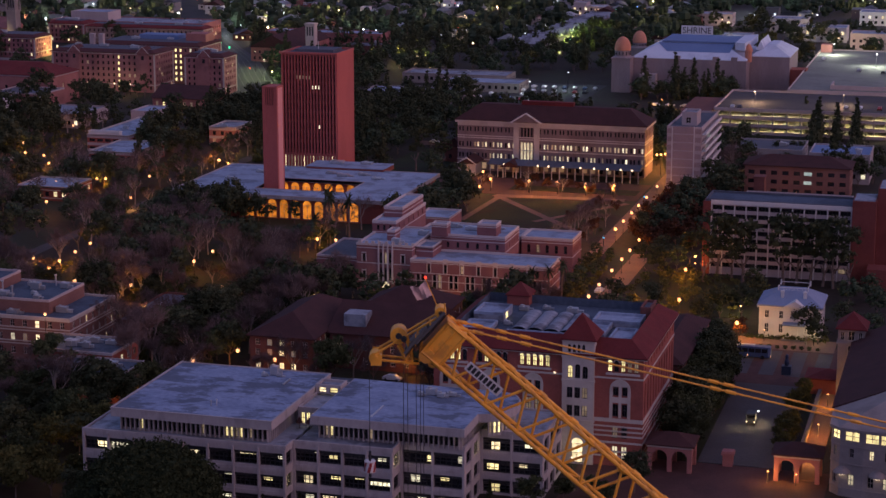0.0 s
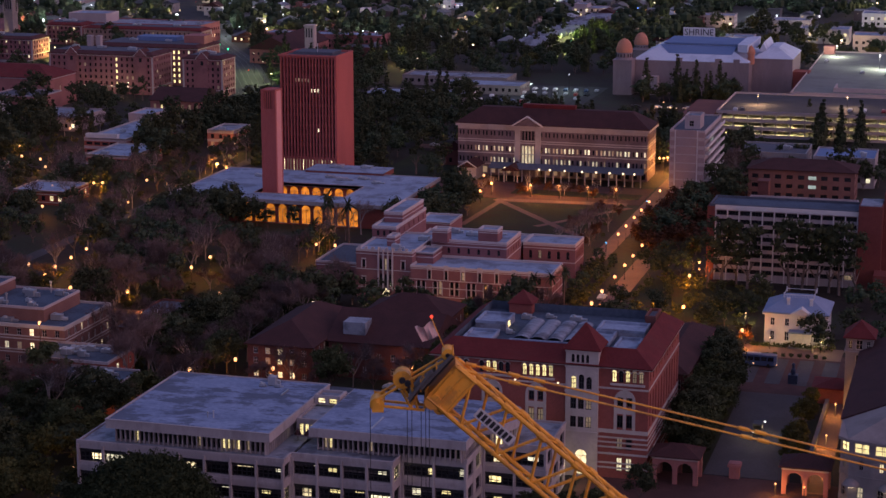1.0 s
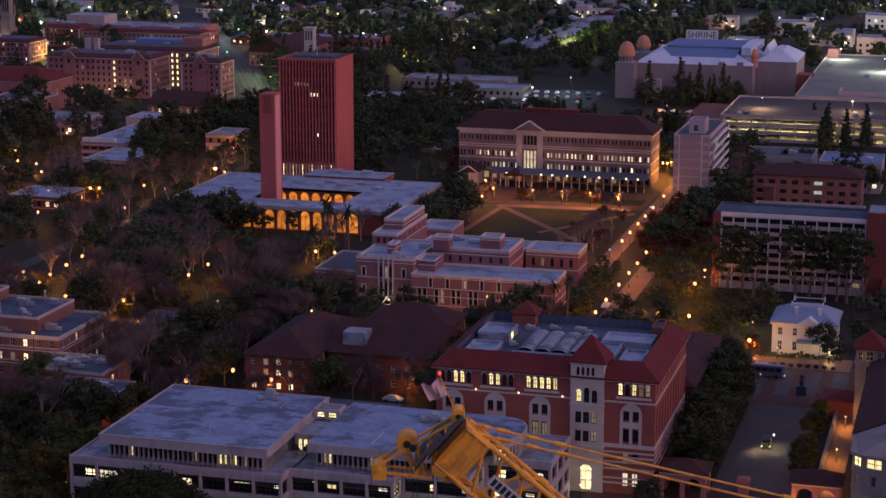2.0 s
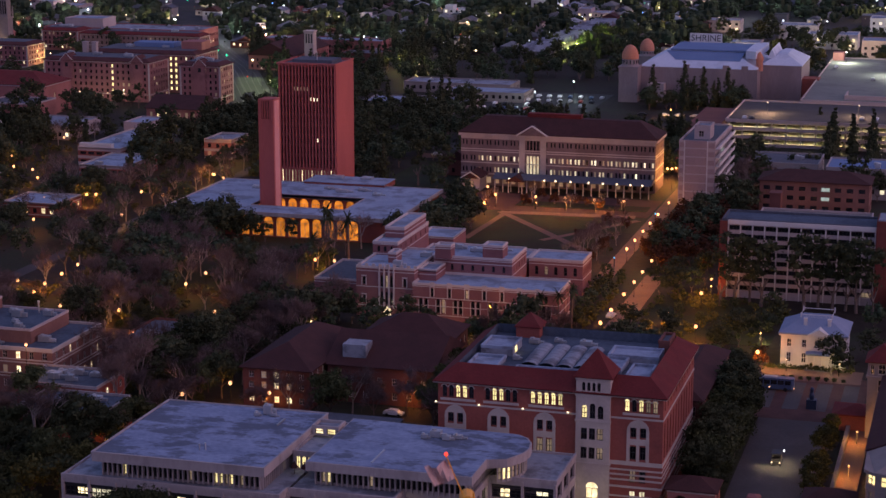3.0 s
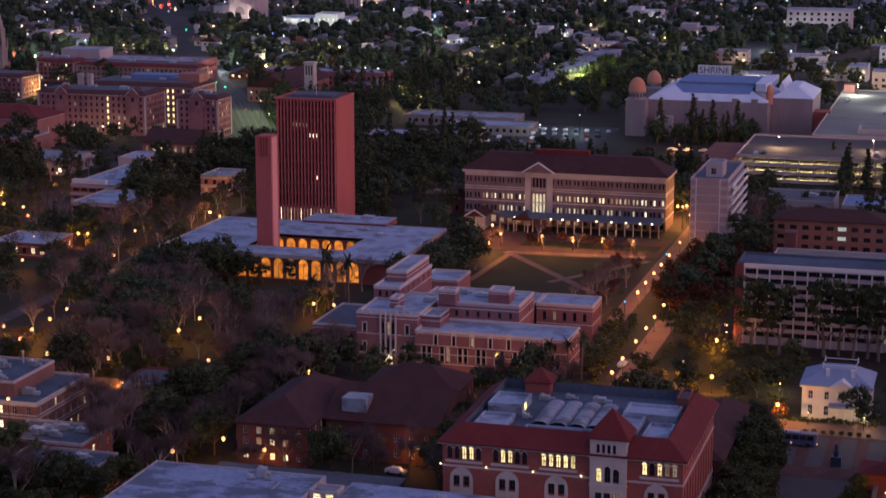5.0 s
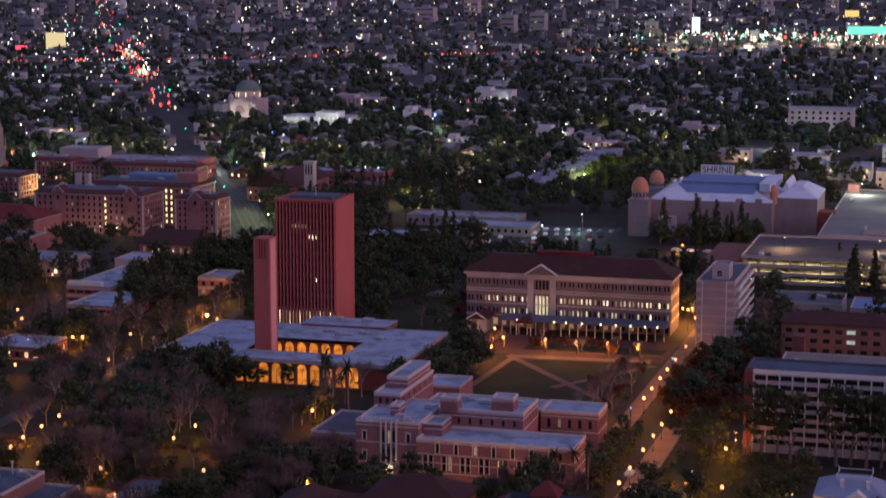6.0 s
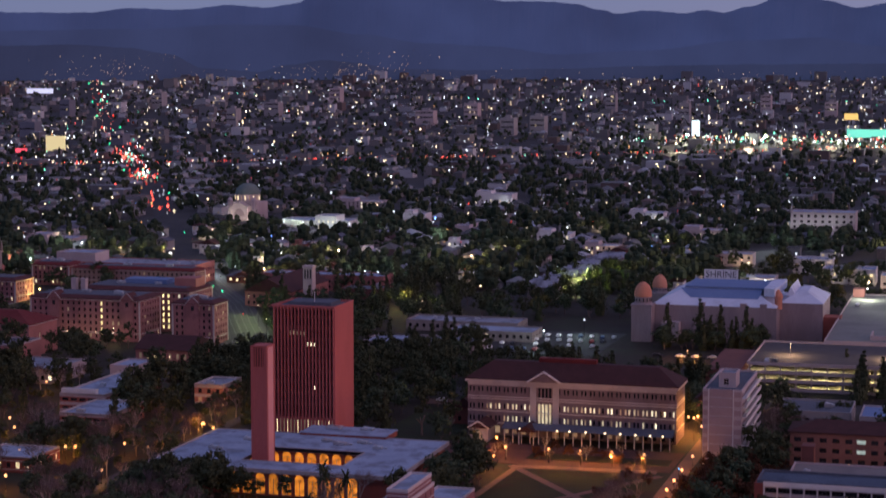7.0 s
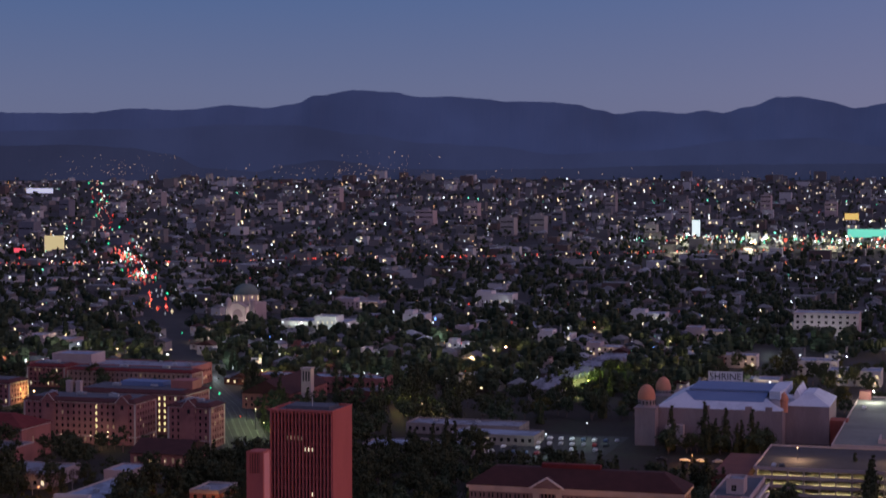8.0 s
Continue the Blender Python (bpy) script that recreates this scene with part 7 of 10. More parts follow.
flood("yard_light", -180, 368, 3.5, 350, SODIUM, globe=GLOBE, r=0.3, label="path lamp behind the laboratory")
for x in (-155.8, -145.2, -135.1, -124.9):
    flood("yard_light", x, 650.4, 4.2, 420, SODIUM, globe=GLOBE, r=0.42, label="bright sodium lamp at the edge of the terrace")
flood("yard_light", -113.2, 704, 10, 900, SODIUM, globe=GLOBE, r=0.55, label="bright sodium lamp past the end of the long hall")
flood("yard_light", -279, 660, 4.5, 2600, SODIUM, globe=GLOBE, r=0.55, label="bright sodium lamp on the path west of the centre")
flood("yard_light", -291, 708, 4, 1300, SODIUM, globe=GLOBE_WARM, r=0.3, label="warm lamp in front of the pale block")
flood("yard_light", -171.5, 330, 4, 350, SODIUM, globe=GLOBE, r=0.4, label="path lamp beside the laboratory")
flood("yard_light", -194, 452, 4, 800, SODIUM, globe=GLOBE, r=0.2, label="orange path lamp in the bare grove")
flood("yard_light", -211, 447, 4, 800, SODIUM, globe=GLOBE, r=0.2, label="orange path lamp in the bare grove")
flood("yard_light", -232, 450, 4, 800, SODIUM, globe=GLOBE, r=0.2, label="orange path lamp in the bare grove")
flood("yard_light", -86, 361.5, 3.2, 60, (1, 0.82, 0.45), globe=GLOBE_WARM, r=0.2, label="entrance lamp in front of the red hall")
flood("yard_light", -76.4, 358.5, 3.2, 90, (1, 0.82, 0.45), globe=GLOBE_WARM, r=0.2, label="entrance lamp in front of the red hall")
flood("yard_light", -30.6, 395, 3.0, 420, SODIUM, globe=GLOBE, r=0.22, label="orange lamp along the hall loggia")
flood("yard_light", -30.6, 377, 3.0, 260, SODIUM, globe=GLOBE, r=0.22, label="orange lamp along the hall loggia")
flood("yard_light", -30.6, 418, 3.0, 420, SODIUM, globe=GLOBE, r=0.22, label="orange lamp along the hall loggia")
flood("yard_light", -37.6, 363.2, 2.4, 200, SODIUM, globe=GLOBE, r=0.2, label="small orange lamp beside the gate")
flood("yard_light", -32.0, 362.8, 2.4, 200, SODIUM, globe=GLOBE, r=0.2, label="small orange lamp beside the gate")
flood("yard_light", -79.4, 541.4, 3, 500, SODIUM, globe=GLOBE, r=0.25, label="lamp on the brick end wall of the block")
flood("yard_light", -38.5, 470, 3, 260, (1, 0.75, 0.4), globe=GLOBE_WARM, r=0.25, label="garden lamp at the white house")
flood("yard_light", -51, 470.8, 3, 150, (1, 0.72, 0.35), globe=GLOBE_WARM, r=0.22, label="garden lamp at the white house")
flood("yard_light", -60, 494, 3, 500, (1, 0.7, 0.3), globe=GLOBE, r=0.25, label="garden lamp beside the white house")
for x, y in ((-112.2, 640), (-112.4, 570), (-203, 690)):
    e = thing("call_post", "slim emergency post with a blue lamp", "emergency post", x, y, group="emergency posts")
    part("post", Mesh().box(x - 0.12, x + 0.12, y - 0.12, y + 0.12, 0, 2.6), DARK_METAL, e)
    part("blue_lamp", Mesh().blob((x, y, 2.85), 0.25, 1.2, 8, 5), SIGNAL_BLUE, e)
# lights inside the arcades and court
for x, y, w, d, e in ((-221, 603, 26, 14, 900), (-228, 585.5, 34, 3, 500)):
    la = new("arcade_lamp", bpy.data.lights.new("arcade_lamp", "AREA"))
    la.data.shape, la.data.size, la.data.size_y, la.data.energy, la.data.color = "RECTANGLE", w, d, e, (1.0, 0.5, 0.14)
    la.matrix_world = pose(x, y, 6.4)

# ---- trees ----
rnd = random.Random(77)


def limbs(me, p, d, length, r, depth, tips, spread=0.7, kids=3, n=5):
    q = p + d * length
    me.rod(p, q, r, r * 0.62, n, False)
    if depth == 0:
        tips.append((q, d))
        return
    for k in range(kids):
        a = Vector((rnd.gauss(0, 1), rnd.gauss(0, 1), rnd.gauss(0.25, 0.7))).normalized()
        nd = (d + a * spread).normalized()
        limbs(me, p + d * length * rnd.uniform(0.65, 1.0), nd, length * rnd.uniform(0.55, 0.8), r * 0.55, depth - 1, tips, spread, kids, max(3, n - 1))


def leaf(me, c, s):
    a = Vector((rnd.gauss(0, 1), rnd.gauss(0, 1), rnd.gauss(0, 1))).normalized()
    b = a.orthogonal().normalized()
    w = a.cross(b)
    t = rnd.uniform(0, 6.3)
    u = (b * math.cos(t) + w * math.sin(t)) * s
    v = (w * math.cos(t) - b * math.sin(t)) * s * rnd.uniform(0.5, 0.9)
    me.face([c - u, c - v * 0.9, c + u, c + v * 0.9])


def leafy(height, radius, count, size, crown_mat, base=0.25, trunk_mat=BARK, shape="round", label="broad evergreen tree with a dense dark crown", dome=0):
    tr, cr, tips = Mesh(), Mesh(), []
    h0 = height * (base if size < 0.4 else base * 0.55)
    limbs(tr, Vector((0, 0, -0.2)), Vector((rnd.uniform(-0.05, 0.05), rnd.uniform(-0.05, 0.05), 1)).normalized(), h0 + 0.4, 0.035 * height * 0.7, 2 if size < 0.4 else 1, tips, 0.8, 4)
    if shape == "cone":
        tr.rod((0, 0, 0), (0, 0, height * 0.95), 0.02 * height, 0.03, 6, False)
        lobes = [(Vector((0, 0, h0 + (height - h0) * t)) + Vector((rnd.uniform(-1, 1), rnd.uniform(-1, 1), 0)) * radius * (1 - t) * 0.4, max(0.45, radius * (1 - t) * 0.9)) for t in [k / (26 if size < 0.4 else 12) for k in range(26 if size < 0.4 else 12)]]
    else:
        lobes = []
        for k in range(30 if size < 0.4 else 18):
            a, rr = rnd.uniform(0, 6.3), radius * math.sqrt(rnd.random()) * 0.8
            z = h0 + (height - h0) * rnd.uniform(0.22, 0.86)
            flat = 1 - abs((z - h0) / (height - h0) - 0.5) * 0.9
            lobes.append((Vector((rr * math.cos(a) * flat, rr * math.sin(a) * flat, z)), radius * (rnd.uniform(0.18, 0.34) if size < 0.4 else rnd.uniform(0.22, 0.38))))
    if dome:
        lobes = []
        for k in range(dome):
            a, e = k * 2.39996, math.asin((k + 0.5) / dome * 1.15 - 0.15)
            q = rnd.uniform(0.78, 0.92)
            lobes.append((Vector((radius * q * math.cos(e) * math.cos(a), radius * q * math.cos(e) * math.sin(a), h0 * 1.6 + (height - h0 * 1.6) * q * math.sin(e))), radius * rnd.uniform(0.10, 0.17)))
        cr.blob((0, 0, h0 * 1.6), radius * 0.84, (height - h0 * 1.6) / radius, 16, 10)
        for k in range(count // 2):
            a, e = rnd.uniform(0, 6.3), math.asin(rnd.uniform(-0.2, 1))
            q = rnd.uniform(0.84, 0.97)
            leaf(cr, Vector((radius * q * math.cos(e) * math.cos(a), radius * q * math.cos(e) * math.sin(a), h0 * 1.6 + (height - h0 * 1.6) * q * math.sin(e))), size * rnd.uniform(0.6, 1.4))
    for c, r in lobes:
        cr.blob(c, r * (0.55 if size < 0.4 else 0.6), 0.75 if shape != "cone" else 1.2, 6 if size < 0.4 else 5, 4 if size < 0.4 else 3)
    for k in range(int(count * (2.1 if size < 0.4 else 1.4))):
        c, r = rnd.choice(lobes)
        d = Vector((rnd.gauss(0, 1), rnd.gauss(0, 1), rnd.gauss(0.15, 1))).normalized()
        leaf(cr, c + Vector((d.x, d.y, d.z * (0.75 if shape != "cone" else 1.0))) * r * rnd.uniform(0.5, 1.35), size * rnd.uniform(0.5, 1.4))
    return "tree", label, "campus trees", tr, trunk_mat, "crown", cr, crown_mat


def bare(height, mat_=PALE_BARK, twigs=11, label="bare winter tree with pale branches and fine twigs"):
    tr, tw, tips = Mesh(), Mesh(), []
    limbs(tr, Vector((0, 0, -0.2)), Vector((rnd.uniform(-0.08, 0.08), rnd.uniform(-0.08, 0.08), 1)).normalized(), height * 0.34, 0.016 * height, 3, tips, 0.62, 4)
    for q, d in tips:
        for k in range(twigs):
            a = (d + Vector((rnd.gauss(0, 0.7), rnd.gauss(0, 0.7), rnd.gauss(0.35, 0.6)))).normalized()
            p = q - d * rnd.uniform(0, height * 0.10)
            e = p + a * height * rnd.uniform(0.07, 0.17)
            s = a.orthogonal().normalized() * 0.045
            tw.face([p - s, p + s, e])
            for j in range(2):
                b = (a + Vector((rnd.gauss(0, 0.6), rnd.gauss(0, 0.6), rnd.gauss(0.1, 0.5)))).normalized()
                p2 = p.lerp(e, rnd.uniform(0.3, 0.9))
                s2 = b.orthogonal().normalized() * 0.035
                tw.face([p2 - s2, p2 + s2, p2 + b * height * rnd.uniform(0.04, 0.09)])
    return "bare_tree", label, "bare trees", tr, mat_, "twig_crown", tw, TWIG


def palm(height):
    tr, cr = Mesh(), Mesh()
    tr.rod((0, 0, -0.2), (0.2, 0, height), 0.28, 0.2, 7, False)
    for k in range(34):
        a, el = rnd.uniform(0, 6.3), rnd.uniform(-0.7, 1.2)
        p = Vector((0.2, 0, height))
        d = Vector((math.cos(a) * math.cos(el), math.sin(a) * math.cos(el), math.sin(el)))
        side = Vector((-math.sin(a), math.cos(a), 0)) * 0.34
        for s in range(4):
            q = p + d * 0.75
            cr.face([p - side, p + side, q + side * 0.8, q - side * 0.8])
            p, d, side = q, (d - Vector((0, 0, 0.28))).normalized(), side * 0.8
    return "palm_tree", "fan palm with a slim trunk and drooping crown", "palms", tr, BARK, "crown", cr, LEAF_DARK


kinds = {
    "r": [leafy(h, r, c, 0.29, m) for h, r, c, m in ((11, 5.2, 1500, LEAF), (13, 6.0, 1700, LEAF_DARK), (9, 4.5, 1200, LEAF_DARK), (8, 4.0, 1000, LEAF))],
    "o": [leafy(h, r, c, 0.29, LEAF_OLIVE, label="broad tree with olive-brown leaves in lamplight") for h, r, c in ((8, 4.2, 1100), (10, 4.8, 1300))],
    "u": [leafy(h, r, c, 0.29, LEAF_RUST, label="low tree with rust-coloured winter leaves") for h, r, c in ((8, 4.4, 1000), (6, 3.4, 700))],
    "e": [leafy(h, r, c, 0.29, LEAF_DARK, 0.42, PALE_BARK, label="tall eucalyptus with a loose dark crown and pale trunk") for h, r, c in ((19, 4.6, 1100), (22, 5.2, 1300), (16, 4.2, 900))],
    "c": [leafy(h, r, c, 0.30, LEAF_DARK, 0.08, shape="cone", label="dark pointed conifer with dense drooping sprays") for h, r, c in ((16, 3.0, 1100), (20, 3.6, 1300))],
    "b": [bare(h) for h in (15, 18, 13)] + [bare(14, BARK), bare(11, BARK)],
    "w": [leafy(16.8, 13.5, 15000, 0.24, LEAF_BLACK, 0.22, dome=120, label="very broad dense dark tree beside the laboratory")],
    "p": [palm(h) for h in (9, 12)],
    "s": [leafy(h, r, c, 0.30, LEAF, 0.05, label="clipped evergreen shrub beside a path") for h, r, c in ((2.6, 1.8, 420), (2.0, 1.5, 320))],
}
far_kinds = {
    "r": [leafy(h, r, c, 0.44, m) for h, r, c, m in ((11, 5.2, 330, CITY_LEAF), (14, 6.2, 400, LEAF_DARK), (9.5, 4.8, 280, CITY_LEAF), (12, 5.4, 340, LEAF_DARK))],
    "o": [leafy(9, 4.6, 280, 0.5, LEAF_OLIVE)],
    "s": [leafy(2.6, 1.9, 44, 0.42, LEAF, 0.05), leafy(3.4, 2.2, 50, 0.42, LEAF_OLIVE, 0.05)],
    "u": [leafy(8, 4.4, 280, 0.5, LEAF_RUST)],
    "e": [leafy(h, r, c, 0.44, LEAF_DARK, 0.42, BARK) for h, r, c in ((19, 4.6, 380), (16, 4.2, 320))],
    "b": [bare(h, twigs=4) for h in (15, 18, 13)] + [bare(14, BARK, 4), bare(11, BARK, 4)],
    "c": [leafy(h, r, c, 0.5, LEAF_DARK, 0.08, shape="cone") for h, r, c in ((16, 3.9, 260), (19, 4.4, 320))],
}
planted, plants = [], []


def plant(kind, x, y, scale=None, z=0.0, pick=None):
    s = scale or rnd.uniform(0.8, 1.15)
    plants.append((kind, x, y, z, s, s * rnd.uniform(0.92, 1.08), rnd.uniform(0, 360), rnd.random() if pick is None else pick))
    planted.append((x, y))


KEEP = [(-180, -165, 300, 336), (-232, -165, 815, 992), (-296, -225, 884, 952), (-300, -255, 846, 884), (-380, -340, 768, 832), (-356, -330, 668, 690), (-312, -290, 696, 735), (-456, -352, 838, 925), (-442, -410, 756, 830), (-167, -77, 318, 359), (-109, -60, 362, 404), (-265, -182, 577, 657), (-251, -225, 648, 672), (-193, -111, 490, 568), (-195, -119, 674, 710), (-110, -92, 654, 700), (-79, -18, 540, 562),
        (-55, -34, 470, 493), (-27, 10, 356, 430), (-38, -26, 362, 438), (-72, -60, 403, 446), (-63, -52, 362, 372), (-167, -123, 407, 463), (-264, -209, 406, 439), (-213, -191.5, 388, 404), (-205.5, -183.2, 374.5, 390), (-213.5, -189, 431, 464), (-286, -261, 428, 457), (-115.5, -109.5, 556, 712), (-101.6, -95.4, 408, 562),
        (-53, -37, 330, 470), (-164.5, -131, 575, 645), (-233, -200, 532, 581), (-268, -208, 384, 440), (-82, -41, 610, 690), (-178, -86, 920, 990), (-222, -196, 690, 735), (-353.5, -328, 689, 757), (-333, -312, 657, 687), (-308, -293, 713, 735), (-327, -305, 589, 609), (-373, -349, 605, 633), (-282, -276, 380, 760), (-115, -8, 804, 1046), (-240, -186, 872, 945)]


def free(x, y, gap):
    if y > 1000 and any((x - a) ** 2 + (y - b) ** 2 < 120 for a, b in city_lamps):
        return False
    return not (y > 800 and near_avenue(x, y, 14)) and not any(a - gap < x < b + gap and c - gap < y < d + gap for a, b, c, d in KEEP)


def grove(mix, x0, x1, y0, y1, count, gap=4.5, margin=1.5, scale=None):
    done = tries = 0
    while done < count and tries < count * 14:
        tries += 1
        x, y = rnd.uniform(x0, x1), rnd.uniform(y0, y1)
        if free(x, y, margin) and all((x - a) ** 2 + (y - b) ** 2 > gap * gap for a, b in planted[-160:]):
            plant(rnd.choice(mix), x, y, scale)
            done += 1


grove("bbbbbbr", -275, -170, 440, 575, 125, 3.8)
grove("bbbr", -206, -168, 398, 470, 26, 4.5)
grove("rrrb", -262, -196, 508, 578, 30, 4.5)
grove("r", -252, -212, 452, 506, 22, 5)
grove("rs", -236, -172, 440, 500, 24, 3.5)
grove("bbrr", -350, -284, 440, 660, 110, 4.2)
grove("rrrrce", -420, -284, 560, 800, 120, 4.6)
grove("rrrrrce", -330, -180, 672, 890, 250, 4.2)
grove("rrrc", -200, -118, 712, 802, 95, 4.5)
grove("rr", -118, -84, 715, 790, 12, 6, 1.5, 0.8)
grove("ru", -103, -80, 570, 650, 24, 4.5)
grove("rss", -91, -80, 470, 560, 12, 4, 1.5, 0.75)
grove("rsb", -118, -104, 440, 500, 16, 4, 0.5)
grove("rs", -72, -57, 480, 525, 5, 5, 1.5, 0.7)
grove("rb", -92, -82, 650, 720, 14, 5)
grove("rr", -63, -54, 446, 470, 3, 4)
grove("rr", -190, -168, 470, 492, 8, 4, 1.5, 0.8)
grove("bor", -165, -112, 466, 480, 8, 5, 1.5, 0.75)
grove("r", -200, -166, 545, 578, 12, 4)
grove("p", -200, -180, 540, 572, 6, 4)
for x, y in ((-111.5, 490.6), (-109.0, 495.0), (-116.0, 489.6), (-109.5, 500.0)):
    plant("p", x, y, 0.82, pick=1)
grove("r", -184, -168, 568, 640, 16, 5)
grove("rr", -215, -170, 300, 370, 26, 5.5)
for x, y in ((-203, 366), (-196, 368), (-208, 370), (-199, 361)):
    plant("r", x, y, 0.95)
grove("o", -190, -168, 300, 360, 12, 5)
grove("rrc", -300, -215, 330, 405, 22, 7)
grove("r", -92, -36, 692, 745, 20, 5, 1.5, 0.8)
grove("c", -75, -45, 770, 800, 4, 6)
grove("rrrcc", -182, -112, 898, 926, 22, 4)
grove("rrrrc", -430, -190, 880, 1160, 200, 5.5)
grove("rro", -245, -60, 990, 1250, 120, 6)
grove("rrr", -620, -380, 700, 1110, 95, 6)
for x, y, s in ((-58.2, 380, 0.9), (-58.5, 389, 1.0), (-58, 397, 0.95)):
    plant("r", x, y, s)
for k in range(9):
    plant("r", -55.0 + rnd.uniform(-0.8, 0.8), 374 + k * 7.2, rnd.uniform(0.6, 0.85))
for k in range(7):
    plant("o", -36.6 + rnd.uniform(-0.5, 0.5), 378 + k * 7.5, rnd.uniform(0.5, 0.7))
for x, y, s in ((-244.5, 556, 1.1), (-243, 572, 1.0), (-236, 566, 1.1), (-239.5, 575, 1.0), (-229, 570, 0.9), (-250, 566, 1.1), (-251, 572, 0.9)):
    plant("r", x, y, s, pick=1)
for x, y in ((-194.8, 548.6), (-189.1, 550.2), (-199.7, 560)):
    plant("p", x, y, 1.15, pick=1)
grove("rbbr", -378, -284, 585, 745, 26, 6, 1.5, 0.75)
grove("rbb", -212, -178, 362, 440, 22, 4, 0.8)
grove("rbbr", -262, -168, 368, 470, 46, 5)
grove("rrb", -330, -262, 380, 470, 40, 5)
grove("brr", -168, -112, 398, 409, 8, 4)
grove("rrb", -124, -106, 404, 470, 26, 4, 0.5)
grove("uuur", -108, -84, 566, 664, 46, 3.4)
grove("bbus", -131, -117, 572, 642, 42, 2.6, 0.6, 0.5)
for k in range(6):
    plant("u", -186 + k * 11.5 + rnd.uniform(-0.6, 0.6), 661.5 + rnd.uniform(-1, 1), rnd.uniform(0.4, 0.55), pick=1)
grove("bbrr", -340, -284, 540, 650, 34, 4.5, 1.0, 0.8)
grove("s", -380, -284, 575, 770, 80, 3.0, 0.4)
grove("s", -284, -170, 380, 580, 80, 3.0, 0.4)
grove("rrs", -95, -66, 446, 486, 14, 4.5, 1.5, 0.75)
grove("bu", -192, -122, 652, 668, 12, 4.5, 0.2, 0.5)
for k in range(10):
    plant("r", -57.0 + rnd.uniform(-0.8, 0.8), 376 + k * 6.3, rnd.uniform(0.9, 1.15), pick=rnd.choice((0, 1)))
plant("r", -40.4, 470.2, 0.74, pick=1)
plant("r", -37.6, 471.4, 0.66, pick=3)
grove("rss", -95, -57, 486, 538, 12, 5.0, 0.8, 0.7)
grove("s", -94, -57, 486, 540, 40, 2.5, 0.5)
grove("rs", -36, -24, 474, 525, 7, 4, 0.8, 0.8)
plant("o", -113.2, 716, 0.9, pick=0)
plant("o", -112.6, 724, 0.9, pick=1)
plant("u", -57.5, 473.5, 0.6)
plant("w", -142.5, 301, 1.06, pick=0)
for x, y in ((-160, 402), (-153, 404), (-146, 403), (-140, 409), (-134, 406), (-128, 411), (-122, 414), (-137, 414)):
    plant("b", x, y, 0.85, pick=rnd.choice((1, 3, 4)))
plant("r", -161, 309, 1.0)
for x, y in ((-126, 315), (-119, 316), (-100, 318), (-92, 322), (-86, 330)):
    plant("c", x, y, 0.36)
for x in (-155.7, -145.4, -135.2, -125):
    plant("b", x + 0.8, 649.9, 0.62, pick=4)
for k in range(16):
    plant("s", -55.5 + k * 1.3, 473.0, 0.55)
for k in range(8):
    plant("s", -51.0 + k * 2.0, 464.6, 0.4)
for x, y in ((-74, 341), (-70, 345), (-66, 342), (-62, 350), (-79, 335)):
    plant("r", x, y, 0.62)
for i, (x, y, s) in enumerate(((-104.5, 756, 1.0), (-76, 833, 0.9), (-68, 800, 1.0), (-60, 801, 1.1), (-52, 799, 1.0))):
    plant("c", x, y, s)

# shrubs and small trees between the college and the walk
for k in range(26):
    plant("s", rnd.uniform(-112.5, -104.5), 494 + k * 2.6, rnd.uniform(0.6, 1.1), pick=rnd.choice((0, 1)))
for k in range(9):
    plant("r", rnd.uniform(-112, -105.5), 498 + k * 7.2, rnd.uniform(0.4, 0.55), pick=rnd.choice((2, 3)))
for x, y, sc in ((-166, 485, 0.8), (-158, 483, 0.7), (-151, 486, 0.75), (-172, 488, 0.85), (-144, 484, 0.5), (-128, 486, 0.45)):
    plant("r", x, y, sc, pick=3)
# eucalyptus in front of the banded block and on the terrace behind it
for x, y, k, sc in ((-72, 534, 0, 1.25), (-68, 536, 1, 1.1), (-64.5, 533, 0, 1.2), (-75.5, 531, 2, 0.95), (-53, 534, 2, 1.25), (-49.5, 536, 0, 1.1), (-45.5, 534, 2, 1.15), (-42.0, 535, 0, 1.0), (-39.0, 533, 2, 1.15), (-34.5, 532, 2, 1.05), (-57, 575, 0, 0.95), (-51, 578, 2, 1.05), (-46, 575, 0, 0.9), (-83, 690, 1, 0.95), (-88, 700, 0, 1.0), (-53, 690, 1, 1.1), (-50, 694, 1, 1.15)):
    plant("e", x, y, sc, pick=k)
# tall dark clumps west of the tower and round the dormitories
for cx, cy, n, w, d, big_ in ((-398, 722, 9, 9, 20, 1.45), (-376, 668, 8, 12, 12, 1.3), (-322, 706, 7, 5, 12, 1.15), (-300, 762, 5, 10, 8, 1.1), (-316, 790, 9, 12, 8, 1.0), (-392, 838, 5, 12, 4, 0.7), (-424, 838, 7, 12, 4, 0.75), (-420, 740, 6, 10, 8, 1.0)):
    for k in range(n):
        plant(rnd.choice("rrre"), cx + rnd.uniform(-w, w), cy + rnd.uniform(-d, d), big_ * rnd.uniform(0.8, 1.1))

# olives below the laboratory lamp, a dark row in front of the arcades, yard trees by the row houses
for x, y, sc in ((-177, 314, 1.0), (-171, 317, 0.9), (-175, 322, 1.0), (-181, 320, 1.0), (-169, 325, 0.8)):
    plant("o", x, y, sc, pick=0)
for x, y, sc in ((-236, 578, 0.66), (-230, 577, 0.6), (-241, 574, 0.8), (-234, 572, 0.7), (-225.5, 575, 0.5), (-217.5, 577, 0.6), (-246, 577, 0.9), (-254, 576, 0.95), (-260, 577, 0.85)):
    plant("r", x, y, sc, pick=1)
